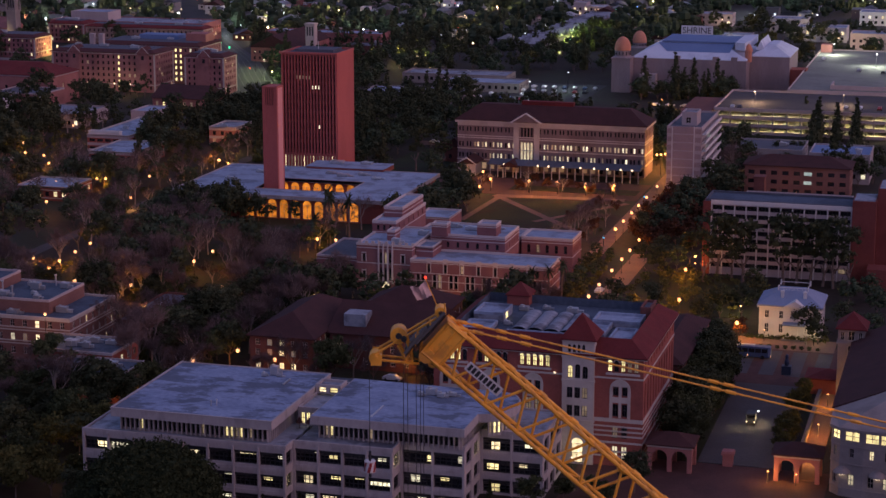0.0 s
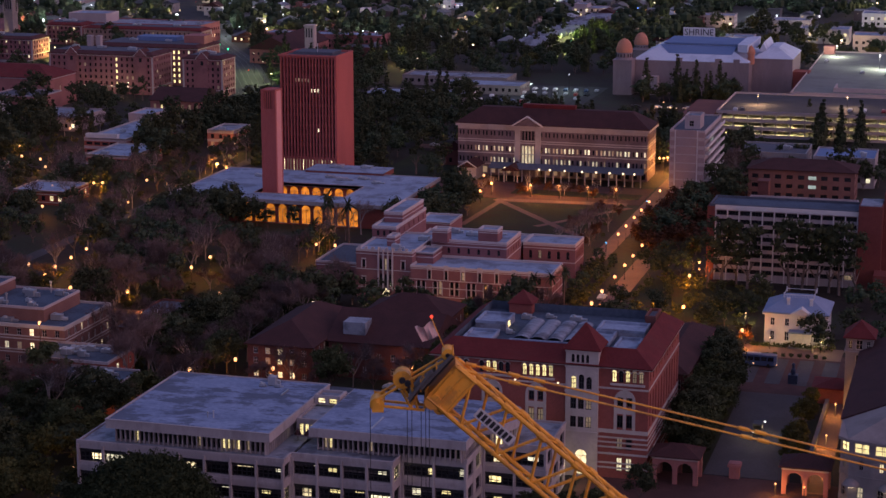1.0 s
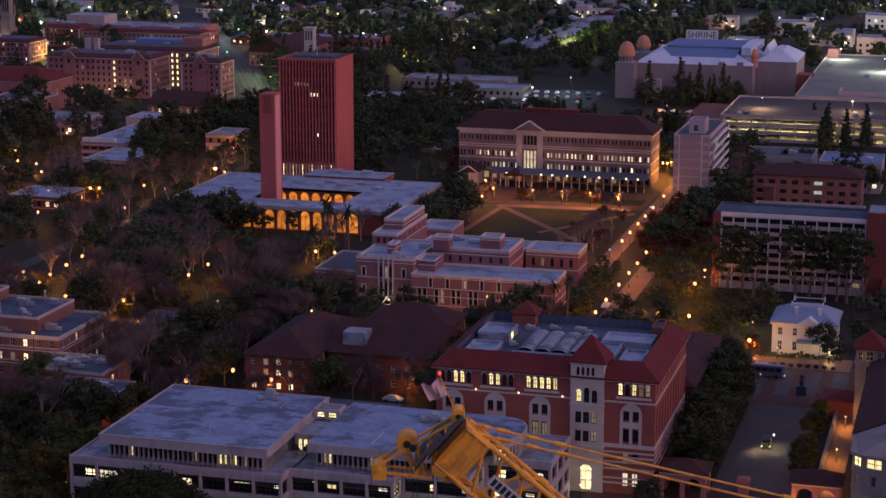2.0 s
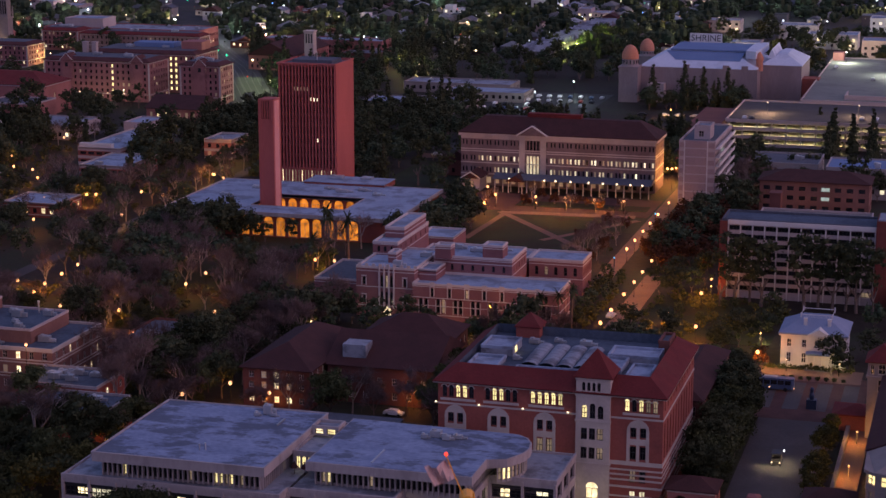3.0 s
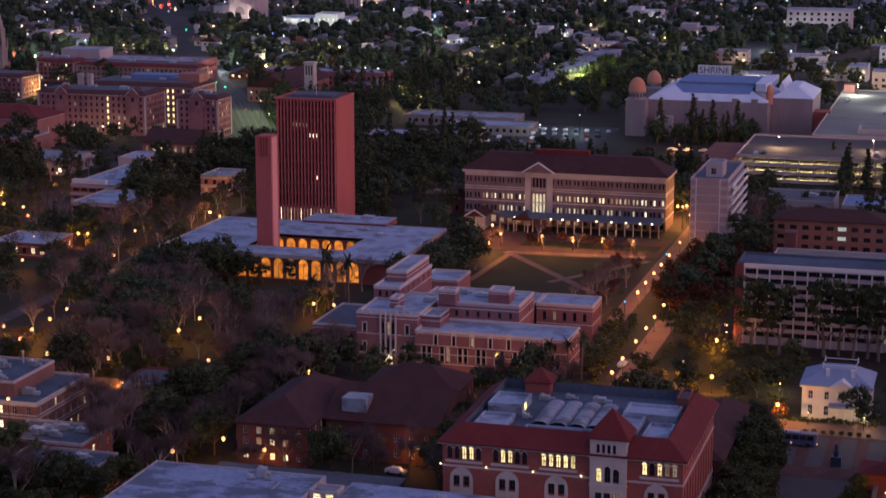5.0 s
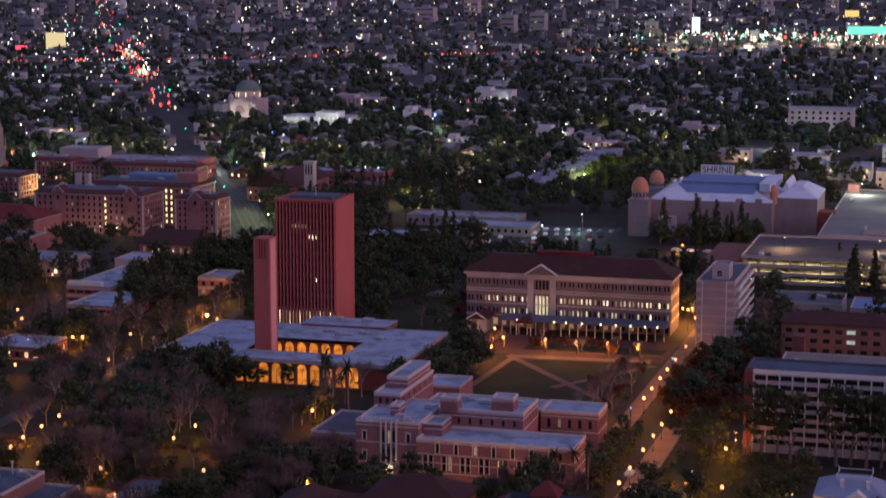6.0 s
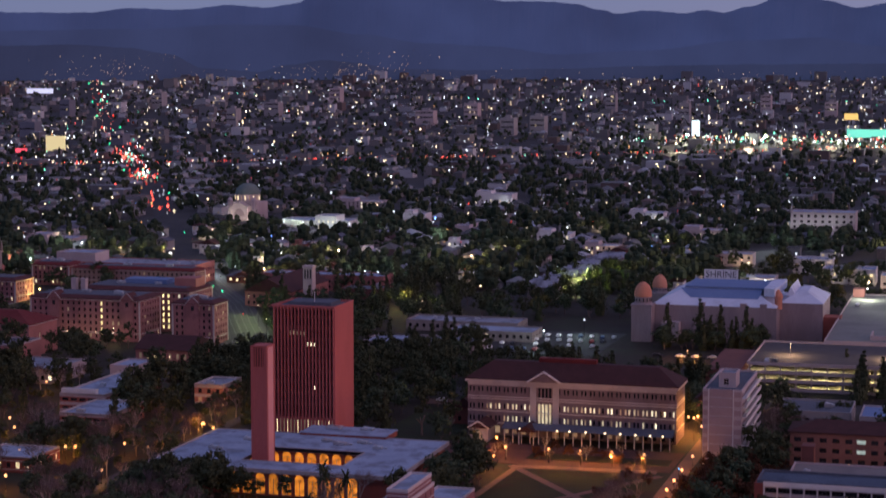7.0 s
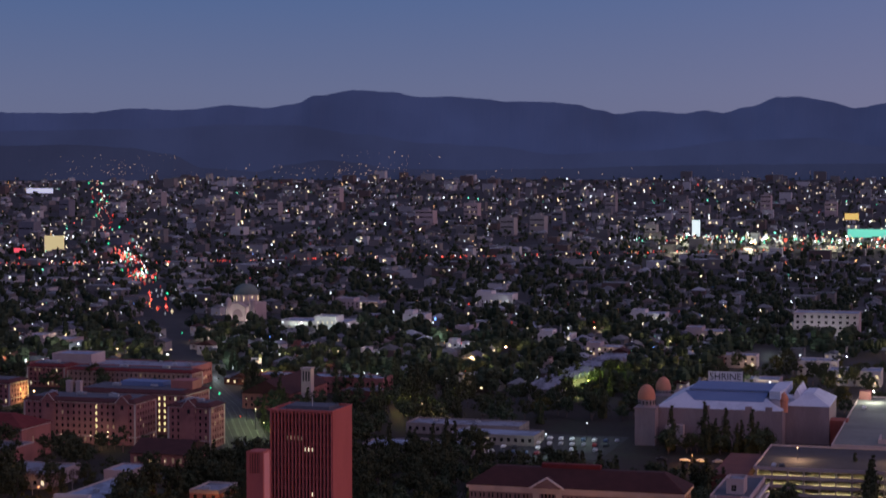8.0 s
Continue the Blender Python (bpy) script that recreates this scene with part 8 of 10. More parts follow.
for x, y in ((-318, 1010), (-309, 1010), (-300, 1007), (-314, 1016), (-305, 1018), (-296, 1012)):
    plant("r", x, y, 0.75, pick=0)
for x, y in ((-318, 622), (-305, 616), (-297, 626), (-330, 585), (-314, 582), (-302, 584), (-340, 598), (-296, 574), (-322, 572), (-308, 566)):
    plant(rnd.choice("rrb"), x, y, rnd.uniform(0.75, 1.0), pick=1)
for k in range(15):
    plant("r", -238 + k * 0.5 + rnd.uniform(-2, 2), 1062 + k * 11.5, rnd.uniform(0.55, 0.8), pick=rnd.choice((0, 2)))
for k in range(26):
    plant("b" if k % 3 else "r", -279 + rnd.uniform(-9, 7), 566 + k * 5.2, rnd.uniform(0.55, 0.8), pick=k % 4)
for x, y in ((-287, 700), (-283, 708), (-289, 694), (-312, 700), (-316, 692), (-309, 688)):
    plant("r", x, y, 0.7, pick=1)
OPENED = ((-226, -188, 548, 582), (-338, -312, 628, 657), (-352, -328, 664, 688), (-300, -284, 672, 712))
plants[:] = [q for q in plants if q[0] in "sbp" or isinstance(q[7], int) or not any(a < q[1] < b and c < q[2] < d for a, b, c, d in OPENED)]
# the nearest trees are things of their own; the woods beyond are joined
plants.sort(key=lambda q: q[2])
sight = Vector((0.0, 30.0, 126.6))
clear = []
for q in plants:
    h, r = {"r": (11, 5), "w": (17, 12), "o": (9, 4.5), "u": (8, 4), "e": (19, 4.5), "c": (18, 3), "b": (12, 3.5)}.get(q[0], (0, 0))
    h, r = h * q[4], r * q[4] * 0.85
    hide = False
    if isinstance(q[7], int) or (q[0] == "b" and q[4] < 0.7):
        h = 0
    for lx, ly in spots:
        d = Vector((sight.x - lx, sight.y - ly))
        dist = d.length
        d.normalize()
        v = Vector((q[1] - lx, q[2] - ly))
        if -1 < v.dot(d) < 60 and abs(v.x * d.y - v.y * d.x) < r and h > 4.0 + max(0, v.dot(d)) * (sight.z - 4.3) / dist:
            hide = True
    if not hide:
        clear.append(q)
plants = clear
templates, left = {}, {"tree": 246, "bare_tree": 146, "palm_tree": 60}
woods = {}


def join_wood(mesh, material, m):
    v = np.array(mesh.v)
    v = v @ np.array(m.to_3x3()).T + np.array(m.translation)
    vs, fs, total = woods.setdefault(material.name, ([], [], [0]))
    vs.append(v)
    fs += [tuple(i + total[0] for i in f) for f in mesh.f]
    total[0] += len(v)


for kind, x, y, z, s, sz, turn, pick in plants:
    pool = kinds[kind]
    k = pick if isinstance(pick, int) else int(pick * len(pool))
    name, label, group, tr, trunk_mat, crown_name, cr, crown_mat = pool[k]
    m = pose(x, y, z, 0, 0, turn) @ Matrix.Diagonal((s, s, sz, 1))
    if left[name] > 0:
        left[name] -= 1
        if (kind, k) in templates:
            copy_thing(templates[kind, k], m).matrix_basis = m
        else:
            t = thing(name, label, "palm" if name == "palm_tree" else "tree", group=group)
            part("trunk", tr, trunk_mat, t)
            part(crown_name, cr, crown_mat, t)
            t.matrix_basis = m
            templates[kind, k] = t
    else:
        pool = far_kinds.get(kind, pool)
        name, label, group, tr, trunk_mat, crown_name, cr, crown_mat = pool[k % len(pool)]
        join_wood(tr, trunk_mat, m)
        join_wood(cr, crown_mat, m)
for key, (vs, fs, total) in woods.items():
    me = bpy.data.meshes.new("woods")
    me.from_pydata(np.concatenate(vs).tolist(), [], fs)
    me.materials.append(bpy.data.materials[key])
    tagged(new("woods", me), "dark crowns and trunks of the trees farther off", "trees", "", "stuff")


# ---- tower crane with a raised lattice boom, close to the camera ----
crane = thing("tower_crane", "yellow luffing tower crane with lattice boom, ropes and pennant", "crane", 15, 88)
CN, CR_ = Vector((-0.2773, 0.9608, 0)), Vector((0.9608, 0.2773, 0))
spot = lambda r, z, d=86.0: CR_ * r + CN * d + Vector((0, 0, z))
UP0, UP1 = (0.34, 104.5), (34.0, 75.15)
ax = Vector((UP1[0] - UP0[0], UP1[1] - UP0[1])).normalized()
perp = Vector((ax.y, -ax.x))
if perp.y > 0:
    perp = -perp
DEEP, WIDE, STEP = 1.92, 1.1, 2.0
blen = math.dist(UP0, UP1)
node = lambda s, side, face: spot(UP0[0] + ax.x * s + perp.x * DEEP * side, UP0[1] + ax.y * s + perp.y * DEEP * side, 86.0 - WIDE / 2 + WIDE * face)
for side in (0, 1):
    for face in (0, 1):
        part("chord", Mesh().rod(node(0, side, face), node(blen, side, face), 0.11, n=8), CRANE, crane)
ns = int(blen / STEP)
for k in range(ns):
    for face in (0, 1):
        a = k * STEP + (0.8 if face == 0 else 0.8 + STEP / 2)
        part("lacing", Mesh().rod(node(a, 0, face), node(a + STEP / 2, 1, face), 0.075, n=6), CRANE, crane)
        part("lacing", Mesh().rod(node(a + STEP / 2, 1, face), node(a + STEP, 0, face), 0.075, n=6), CRANE, crane)
        part("gusset", Mesh().rod(node(a + STEP, 0, face) - ax.x * CR_ * 0.22 - Vector((0, 0, ax.y * 0.22)), node(a + STEP, 0, face) + ax.x * CR_ * 0.22 + Vector((0, 0, ax.y * 0.22)), 0.17, n=8), CRANE, crane)
    for side in (0, 1):
        a = k * STEP + 0.8
        part("cross_lacing", Mesh().rod(node(a, side, 0), node(a + STEP / 2, side, 1), 0.05), CRANE, crane)
        part("cross_lacing", Mesh().rod(node(a + STEP / 2, side, 1), node(a + STEP, side, 0), 0.05), CRANE, crane)
HEAD = 1.05
for face in (0, 1):
    d = CN * (0.06 if face else -0.06)
    q = [node(-0.15, -0.03, face) + d, node(HEAD, -0.03, face) + d, node(HEAD, 1.03, face) + d, node(-0.15, 1.03, face) + d]
    part("head_plate", Mesh().face(q if not face else q[::-1]).face([p + d * 0.5 for p in (q[::-1] if not face else q)]), CRANE, crane, "plated yellow boom head")
for a, b in ((0, 0), (1, 1)):
    part("head_cover", Mesh().face([node(-0.15, a, 0), node(-0.15, a, 1), node(HEAD, a, 1), node(HEAD, a, 0)]), CRANE, crane)
part("head_cover", Mesh().face([node(-0.15, 0, 1), node(-0.15, 0, 0), node(-0.15, 1, 0), node(-0.15, 1, 1)]), CRANE, crane)
for k in (0.0, 0.45, 0.95):
    part("head_rib", Mesh().rod(node(k, 0, 0) - CN * 0.1, node(k, 1, 0) - CN * 0.1, 0.06, n=6), CRANE, crane)
for v in (0.02, 0.98):
    part("head_rib", Mesh().rod(node(-0.15, v, 0) - CN * 0.1, node(HEAD, v, 0) - CN * 0.1, 0.08, n=6), CRANE, crane)
# nose with sheaves
NOSE = (-3.1, 102.7)
for face in (0.15, 0.85):
    d = 86.0 - WIDE / 2 + WIDE * face
    for p, q, r in (((-0.3, 104.7), (NOSE[0], NOSE[1] + 0.3), 0.06), ((-1.1, 102.5), NOSE, 0.065), ((-0.9, 104.1), (-1.1, 102.6), 0.06), ((-1.7, 103.7), (-1.4, 102.6), 0.06), ((-2.1, 103.4), (-1.7, 102.65), 0.06), ((-1.1, 104.0), (-1.7, 102.6), 0.05)):
        part("nose_bar", Mesh().rod(spot(*p, d), spot(*q, d), r), CRANE, crane)
part("nose_axle", Mesh().rod(spot(NOSE[0], NOSE[1] + 0.2, 85.2), spot(NOSE[0], NOSE[1] + 0.2, 86.8), 0.1), CRANE, crane)
for r, z, rad in ((-3.15, 102.75, 0.3), (-2.05, 103.85, 0.4), (-0.45, 102.55, 0.26), (-0.1, 104.95, 0.27)):
    part("sheave", Mesh().rod(spot(r, z, 85.6), spot(r, z, 86.4), rad, n=14), CRANE, crane)
    part("sheave_hub", Mesh().rod(spot(r, z, 85.52), spot(r, z, 86.48), rad * 0.36, n=10), DARK_METAL, crane)
    part("sheave_guard", Mesh().rod(spot(r + rad * 0.6, z - rad * 0.3, 85.4), spot(r + rad * 0.6, z - rad * 0.3, 86.6), rad * 0.35, n=8), DARK_METAL, crane)
DECKING = surface("worn_dark_steel", (0.075, 0.065, 0.06), (0.13, 0.11, 0.10), rough=0.6, coarse=1.5, fine=8)
for f0, f1, nm in (((-1.25, 103.55), (0.1, 105.05), "service_platform"), ((-1.75, 103.1), (-0.75, 104.35), "service_platform")):
    lo, hi = [spot(*f0, dd) for dd in (84.9, 87.0)], [spot(*f1, dd) for dd in (84.9, 87.0)]
    part(nm, Mesh().face([lo[0], hi[0], hi[1], lo[1]]).face([p - Vector((0, 0, 0.12)) for p in (lo[1], hi[1], hi[0], lo[0])]), DECKING, crane, "dark service platform behind the boom head")
    part("toe_board", Mesh().rod(lo[0] + Vector((0, 0, 0.1)), hi[0] + Vector((0, 0, 0.1)), 0.1, n=4), DECKING, crane)
for a in (0.0, 0.5, 1.0):
    b0 = spot(-1.25 + 1.35 * a, 103.55 + 1.5 * a, 84.9)
    part("rail_post", Mesh().rod(b0, b0 + Vector((0, 0, 0.55)), 0.035), CRANE, crane)
part("winch_block", Mesh().rod(spot(-0.75, 102.95, 85.3), spot(-0.75, 102.95, 86.7), 0.36, n=12), CRANE, crane, "lower sheave block under the head")
part("nose_plate", Mesh().face([spot(-3.35, 102.5, 85.3), spot(-2.85, 102.5, 85.3), spot(-2.8, 103.0, 85.3), spot(-3.3, 103.05, 85.3)]), CRANE, crane)
part("nose_plate", Mesh().face([spot(-3.35, 102.5, 86.7), spot(-3.3, 103.05, 86.7), spot(-2.8, 103.0, 86.7), spot(-2.85, 102.5, 86.7)]), CRANE, crane)
part("flag_pole", Mesh().rod(spot(-0.1, 104.8), spot(-0.80, 106.5), 0.022), CRANE, crane)
fl = Mesh()
for k in range(6):
    for j in range(4):
        f = lambda a, b: spot(-0.72 - 0.80 * a / 6 * (1 - 0.15 * b / 4) + 0.22 * b / 4, 106.3 - 0.62 * b / 4 - 0.26 * a / 6 + 0.06 * math.sin(a * 1.4), 86.0 + 0.14 * math.sin(a * 1.5 + b * 0.6))
        fl.face([f(k, j), f(k + 1, j), f(k + 1, j + 1), f(k, j + 1)])
FLAG = surface("faded_flag_cloth", (0.55, 0.36, 0.33), (0.68, 0.48, 0.44), coarse=2, fine=8)
part("pennant", fl, FLAG, crane, "faded pale red pennant")
part("warning_lamp", Mesh().blob(spot(-0.80, 106.55), 0.07), SIGNAL_RED, crane, "small red warning lamp")
# name board on the boom: a pale board with dark bars
brd = lambda s, v, off: spot(UP0[0] + ax.x * s + perp.x * v, UP0[1] + ax.y * s + perp.y * v, 86.0 - WIDE / 2 - 0.16 - off)
part("name_board", Mesh().face([brd(1.9, 0.72, 0), brd(1.9, 1.2, 0), brd(3.95, 1.2, 0), brd(3.95, 0.72, 0)][::-1]).face([brd(1.9, 0.72, -0.04), brd(1.9, 1.2, -0.04), brd(3.95, 1.2, -0.04), brd(3.95, 0.72, -0.04)]), WHITE, crane, "pale board with dark bars")
for k in range(8):
    s = 2.0 + k * 0.236
    part("board_bar", Mesh().face([brd(s, 0.8, 0.02), brd(s, 1.12, 0.02), brd(s + 0.165, 1.12, 0.02), brd(s + 0.165, 0.8, 0.02)][::-1]), DARK_METAL, crane)
# pendants to the A-frame, hoist ropes and hook
for off in (-0.35, 0.35):
    d = 86.0 + off
    part("pendant", Mesh().rod(spot(0.9, 104.25 + off * 0.2, d), spot(38.0, 95.2 + off * 0.2, d), 0.048), CRANE, crane)
    for s in (0.0, 0.02, 0.05, 0.08, 0.32, 0.34, 0.5, 0.75):
        p = spot(0.9 + 37.1 * s, 104.25 - 9.05 * s + off * 0.2, d)
        part("pendant_link", Mesh().rod(p - CR_ * 0.24 + Vector((0, 0, 0.06)), p + CR_ * 0.24 - Vector((0, 0, 0.06)), 0.1, n=6), CRANE, crane)
part("hoist_rope", Mesh().rod(spot(-3.45, 102.6), spot(-3.45, 97.7), 0.016), DARK_METAL, crane)
part("hook_block", Mesh().rod(spot(-3.45, 97.62), spot(-3.45, 97.08), 0.27, 0.27, 12), WHITE, crane, "white hook block with red stripes")
part("hook", Mesh().rod(spot(-3.45, 97.08), spot(-3.45, 96.8), 0.07), DARK_METAL, crane)
part("swivel", Mesh().rod(spot(-3.45, 98.1), spot(-3.45, 97.62), 0.07), DARK_METAL, crane)
for k in range(6):
    stripe = Mesh()
    edge = lambda a, z: spot(-3.45, z) + (CR_ * math.cos(a) + CN * math.sin(a)) * 0.28
    a0 = math.pi * k / 3
    for j in range(4):
        stripe.face([edge(a0 + 0.13 * j, 97.1 + 0.12 * j), edge(a0 + 0.13 * j + 0.5, 97.1 + 0.12 * j), edge(a0 + 0.13 * j + 0.63, 97.22 + 0.12 * j), edge(a0 + 0.13 * j + 0.13, 97.22 + 0.12 * j)])
    part("stripe", stripe, CAR_PAINT[4], crane)
for r in (-1.85, -1.65, -1.25, -1.05, -0.9):
    part("hoist_rope", Mesh().rod(spot(r, 102.5), spot(r, 70), 0.015), DARK_METAL, crane)
part("lower_hook_block", Mesh().box(*[v for a, b in zip(spot(-1.45, 69), spot(-1.45, 69)) for v in (a - 0.6, b + 0.6)]), CRANE, crane)
# pivot, A-frame, cab and mast, below and beside the view
part("machine_deck", Mesh().rod(spot(32, 75.5), spot(48, 75.5), 1.3, n=8), CRANE, crane)
part("a_frame", Mesh().rod(spot(35.0, 76.5, 85.2), spot(38.0, 95.4, 85.7), 0.2).rod(spot(35.0, 76.5, 86.8), spot(38.0, 95.4, 86.3), 0.2).rod(spot(46.0, 76.5, 85.2), spot(38.0, 95.4, 85.7), 0.2).rod(spot(46.0, 76.5, 86.8), spot(38.0, 95.4, 86.3), 0.2), CRANE, crane)
for a in (-1, 1):
    for b in (-1, 1):
        part("mast_chord", Mesh().rod(spot(36 + a, 0, 86 + b), spot(36 + a, 75, 86 + b), 0.14, n=6), CRANE, crane)
for k in range(25):
    for b in (-1, 1):
        part("mast_lacing", Mesh().rod(spot(35, k * 3, 86 + b), spot(37, k * 3 + 3, 86 + b), 0.06).rod(spot(36 + b, k * 3, 85), spot(36 + b, k * 3 + 3, 87), 0.06), CRANE, crane)
part("mast_foot", Mesh().prism([(p.x, p.y) for p in (spot(34, 0, 84), spot(38, 0, 84), spot(38, 0, 88), spot(34, 0, 88))], 0, 1.0), CONCRETE, crane)

# ---- vehicles ----
rnd = random.Random(9)


def vehicle(paint, label="parked car"):
    c = thing("car", label, "car", group="parked cars")
    body = Mesh()
    prof = [(-2.2, 0.35), (2.2, 0.35), (2.25, 0.75), (1.3, 0.95), (0.75, 1.42), (-1.0, 1.45), (-1.75, 1.0), (-2.25, 0.9)]
    n = len(prof)
    i = len(body.v)
    for y, k in ((-0.88, 1.0), (0.88, 1.0)):
        body.v += [(x, y * (0.8 if z > 1.2 else 1.0), z) for x, z in prof]
    body.f += [tuple(range(n))[::-1], tuple(range(n, 2 * n))]
    for k in range(n):
        j = (k + 1) % n
        body.f.append((k, j, n + j, n + k))
    part("body", body, paint, c)
    part("glass", Mesh().box(-1.0, 0.72, -0.74, 0.74, 1.02, 1.38), GLASS, c)
    for x in (-1.4, 1.4):
        for y in (-0.86, 0.86):
            part("wheel", Mesh().rod((x, y - 0.1, 0.33), (x, y + 0.1, 0.33), 0.33, n=10), RUBBER, c)
    return c


cars = [vehicle(p, "parked %s car with dark windows" % k) for p, k in zip(CAR_PAINT, ("white", "silver", "black", "dark blue", "dark red"))]
used = set()


def park(x, y, turn, k=None, z=0.08):
    k = rnd.randrange(5) if k is None else k
    m = pose(x, y, z, 0, 0, turn)
    if k in used:
        return copy_thing(cars[k], m)
    used.add(k)
    cars[k].matrix_basis = m
    return cars[k]


park(-219, 747, 5, 0), park(-208, 746, 4, 2), park(-199, 747, 0, 1), park(-189, 747, 0, 3)
park(-98, 494, 80, 0), park(-101.5, 510, 85, 1)
for i in range(4):
    for k in range(9):
        if rnd.random() < 0.8:
            park(-236 + k * 5.2 + i * 2, 882 + i * 15 + rnd.uniform(-0.4, 0.4), 90 + rnd.uniform(-4, 4))
for x, y in ((-50, 950), (-62, 955), (-30, 950), (-83, 1000), (-25, 975)):
    park(x, y, 90, z=10.32)
for x, y in ((-105, 812), (-102, 812), (-58, 822), (-52, 822), (-44, 822)):
    park(x, y, 90, z=10.36)
for x in (-150, -143, -136, -129, -160):
    park(x, 880, rnd.choice((0, 180)), z=0.05)
for x, y in ((-148, 403), (-141, 404), (-134, 403.5), (-131, 411), (-156, 402)):
    park(x, y, rnd.uniform(-8, 8), z=0.02)
shuttle = thing("shuttle_bus", "dark blue shuttle bus with amber lamps on the court", "bus", -52, 455)
part("body", Mesh().prism([(-56.4, 453.7), (-48.0, 453.7), (-47.5, 454.1), (-47.5, 455.7), (-48.0, 456.1), (-56.4, 456.1)], 0.45, 3.0), CAR_PAINT[3], shuttle)
part("roof_unit", Mesh().prism([(-54.6, 454.2), (-51.4, 454.2), (-51.4, 455.6), (-54.6, 455.6)], 3.0, 3.25), METAL, shuttle)
for k in range(5):
    part("window", Mesh().box(-56.0 + k * 1.6, -54.6 + k * 1.6, 453.66, 453.7, 1.6, 2.6), GLASS, shuttle)
for x in (-54.6, -49.4):
    for y in (453.65, 455.85):
        part("wheel", Mesh().rod((x, y, 0.48), (x, y + 0.3, 0.48), 0.46, n=12), RUBBER, shuttle)
for x in (-53.0, -47.4):
    part("amber_lamp", Mesh().blob((x, 453.6, 0.9), 0.16), GLOBE, shuttle)
cart = thing("utility_cart", "small utility cart with lit lamps and raised cab", "utility cart", -45.5, 400)
part("body", Mesh().box(-46.5, -44.5, 399.0, 402.4, 0.5, 1.2).box(-46.4, -44.6, 400.4, 402.4, 1.2, 2.1), DARK_METAL, cart)
part("cab", Mesh().box(-46.4, -44.6, 399.2, 400.4, 1.2, 1.7).box(-46.5, -44.5, 399.1, 402.4, 2.6, 2.75), DARK_METAL, cart)
for x in (-46.35, -44.7):
    for y in (399.15, 402.2):
        part("roof_post", Mesh().box(x, x + 0.08, y, y + 0.08, 1.2, 2.6), DARK_METAL, cart)
    part("wheel", Mesh().rod((x, 399.8, 0.45), (x + 0.2, 399.8, 0.45), 0.45, n=10).rod((x, 401.9, 0.45), (x + 0.2, 401.9, 0.45), 0.45, n=10), RUBBER, cart)
    part("headlamp", Mesh().blob((x + 0.05, 398.95, 1.0), 0.16), GLOBE_WARM, cart)
part("beacon", Mesh().blob((-44.2, 402.5, 2.5), 0.2), GLOBE_WHITE, cart)
for x, y, e in ((-47.3, 397.6, 190), (-43.7, 397.6, 190), (-43.6, 402.4, 120)):
    pl = new("cart_light", bpy.data.lights.new("cart_light", "POINT"))
    pl.data.energy, pl.data.color, pl.data.shadow_soft_size = e, (1.0, 0.75, 0.42), 0.2
    pl.location = (x, y, 1.2)
solid("statue", Mesh().box(-43.4, -41.2, 441.0, 443.0, 0, 2.2).lathe(-42.3, 442, [(0.5, 2.2), (0.6, 3.2), (0.35, 3.9), (0.45, 4.6), (0.2, 5.0)], 10), VERDIGRIS, "dark statue on a square stone base", "statue")

# ---- traffic and signals on the avenue ----


def bead(me, x, y, z, r):
    i = len(me.v)
    me.v += [(x + r, y, z), (x - r, y, z), (x, y + r, z), (x, y - r, z), (x, y, z + r), (x, y, z - r)]
    for a, b, c in ((0, 2, 4), (2, 1, 4), (1, 3, 4), (3, 0, 4), (2, 0, 5), (1, 2, 5), (3, 1, 5), (0, 3, 5)):
        me.f.append((i + a, i + b, i + c))


def on_avenue(t, side):
    seg = t * (len(AVENUE) - 1)
    k = min(int(seg), len(AVENUE) - 2)
    a, b = Vector(AVENUE[k]), Vector(AVENUE[k + 1])
    n = Vector((a.y - b.y, b.x - a.x)).normalized()
    p = a.lerp(b, seg - k) + n * side
    return p.x, p.y


red, white, green = Mesh(), Mesh(), Mesh()
for k in range(70):
    t = 1.0 - 0.14 * rnd.random() ** 1.2
    x, y = on_avenue(t, rnd.choice((-9, -5, 5, 9)) + rnd.uniform(-1, 1))
    r = 0.05 + math.hypot(x, y) * 0.00024
    bead(red if rnd.random() < 0.55 else white, x, y, rise(x, y) + 1.0, r)
for x, y in ((-430, 1021), (-415, 1002), (-429, 1023), (-580, 1326)):
    bead(green, x, y, 6.2, 0.7)
for x, y in ((-474, 1120), (-478, 1124), (-486, 1140), (-494, 1152), (-500, 1166), (-505, 1176), (-384, 955)):
    bead(red, x, y, 1.1, 0.4)
for t in (0.76, 0.82, 0.86, 0.89, 0.92, 0.95, 0.98):
    for s in (-14, 14):
        x, y = on_avenue(t, s)
        bead(green if rnd.random() < 0.6 else red, x, y, rise(x, y) + 6, 0.35 + math.hypot(x, y) * 0.0005)
solid("tail_lights", red, SIGNAL_RED, "red tail lights of distant traffic on the avenue", "traffic lights", "stuff")
solid("head_lights", white, GLOBE_WARM, "white headlights of distant traffic on the avenue", "traffic lights", "stuff")
solid("signal_lights", green, SIGNAL_GREEN, "green traffic signals along the avenue", "traffic lights", "stuff")


# ---- the city beyond, out to the hills ----
rnd = random.Random(404)
walls, roofs, crowns, panes_w, panes_c = Mesh(), Mesh(), Mesh(), Mesh(), Mesh()
beads = {k: Mesh() for k in ("white", "warm", "orange", "green", "red", "blue")}
VIEW = radians(90 + 16.1)
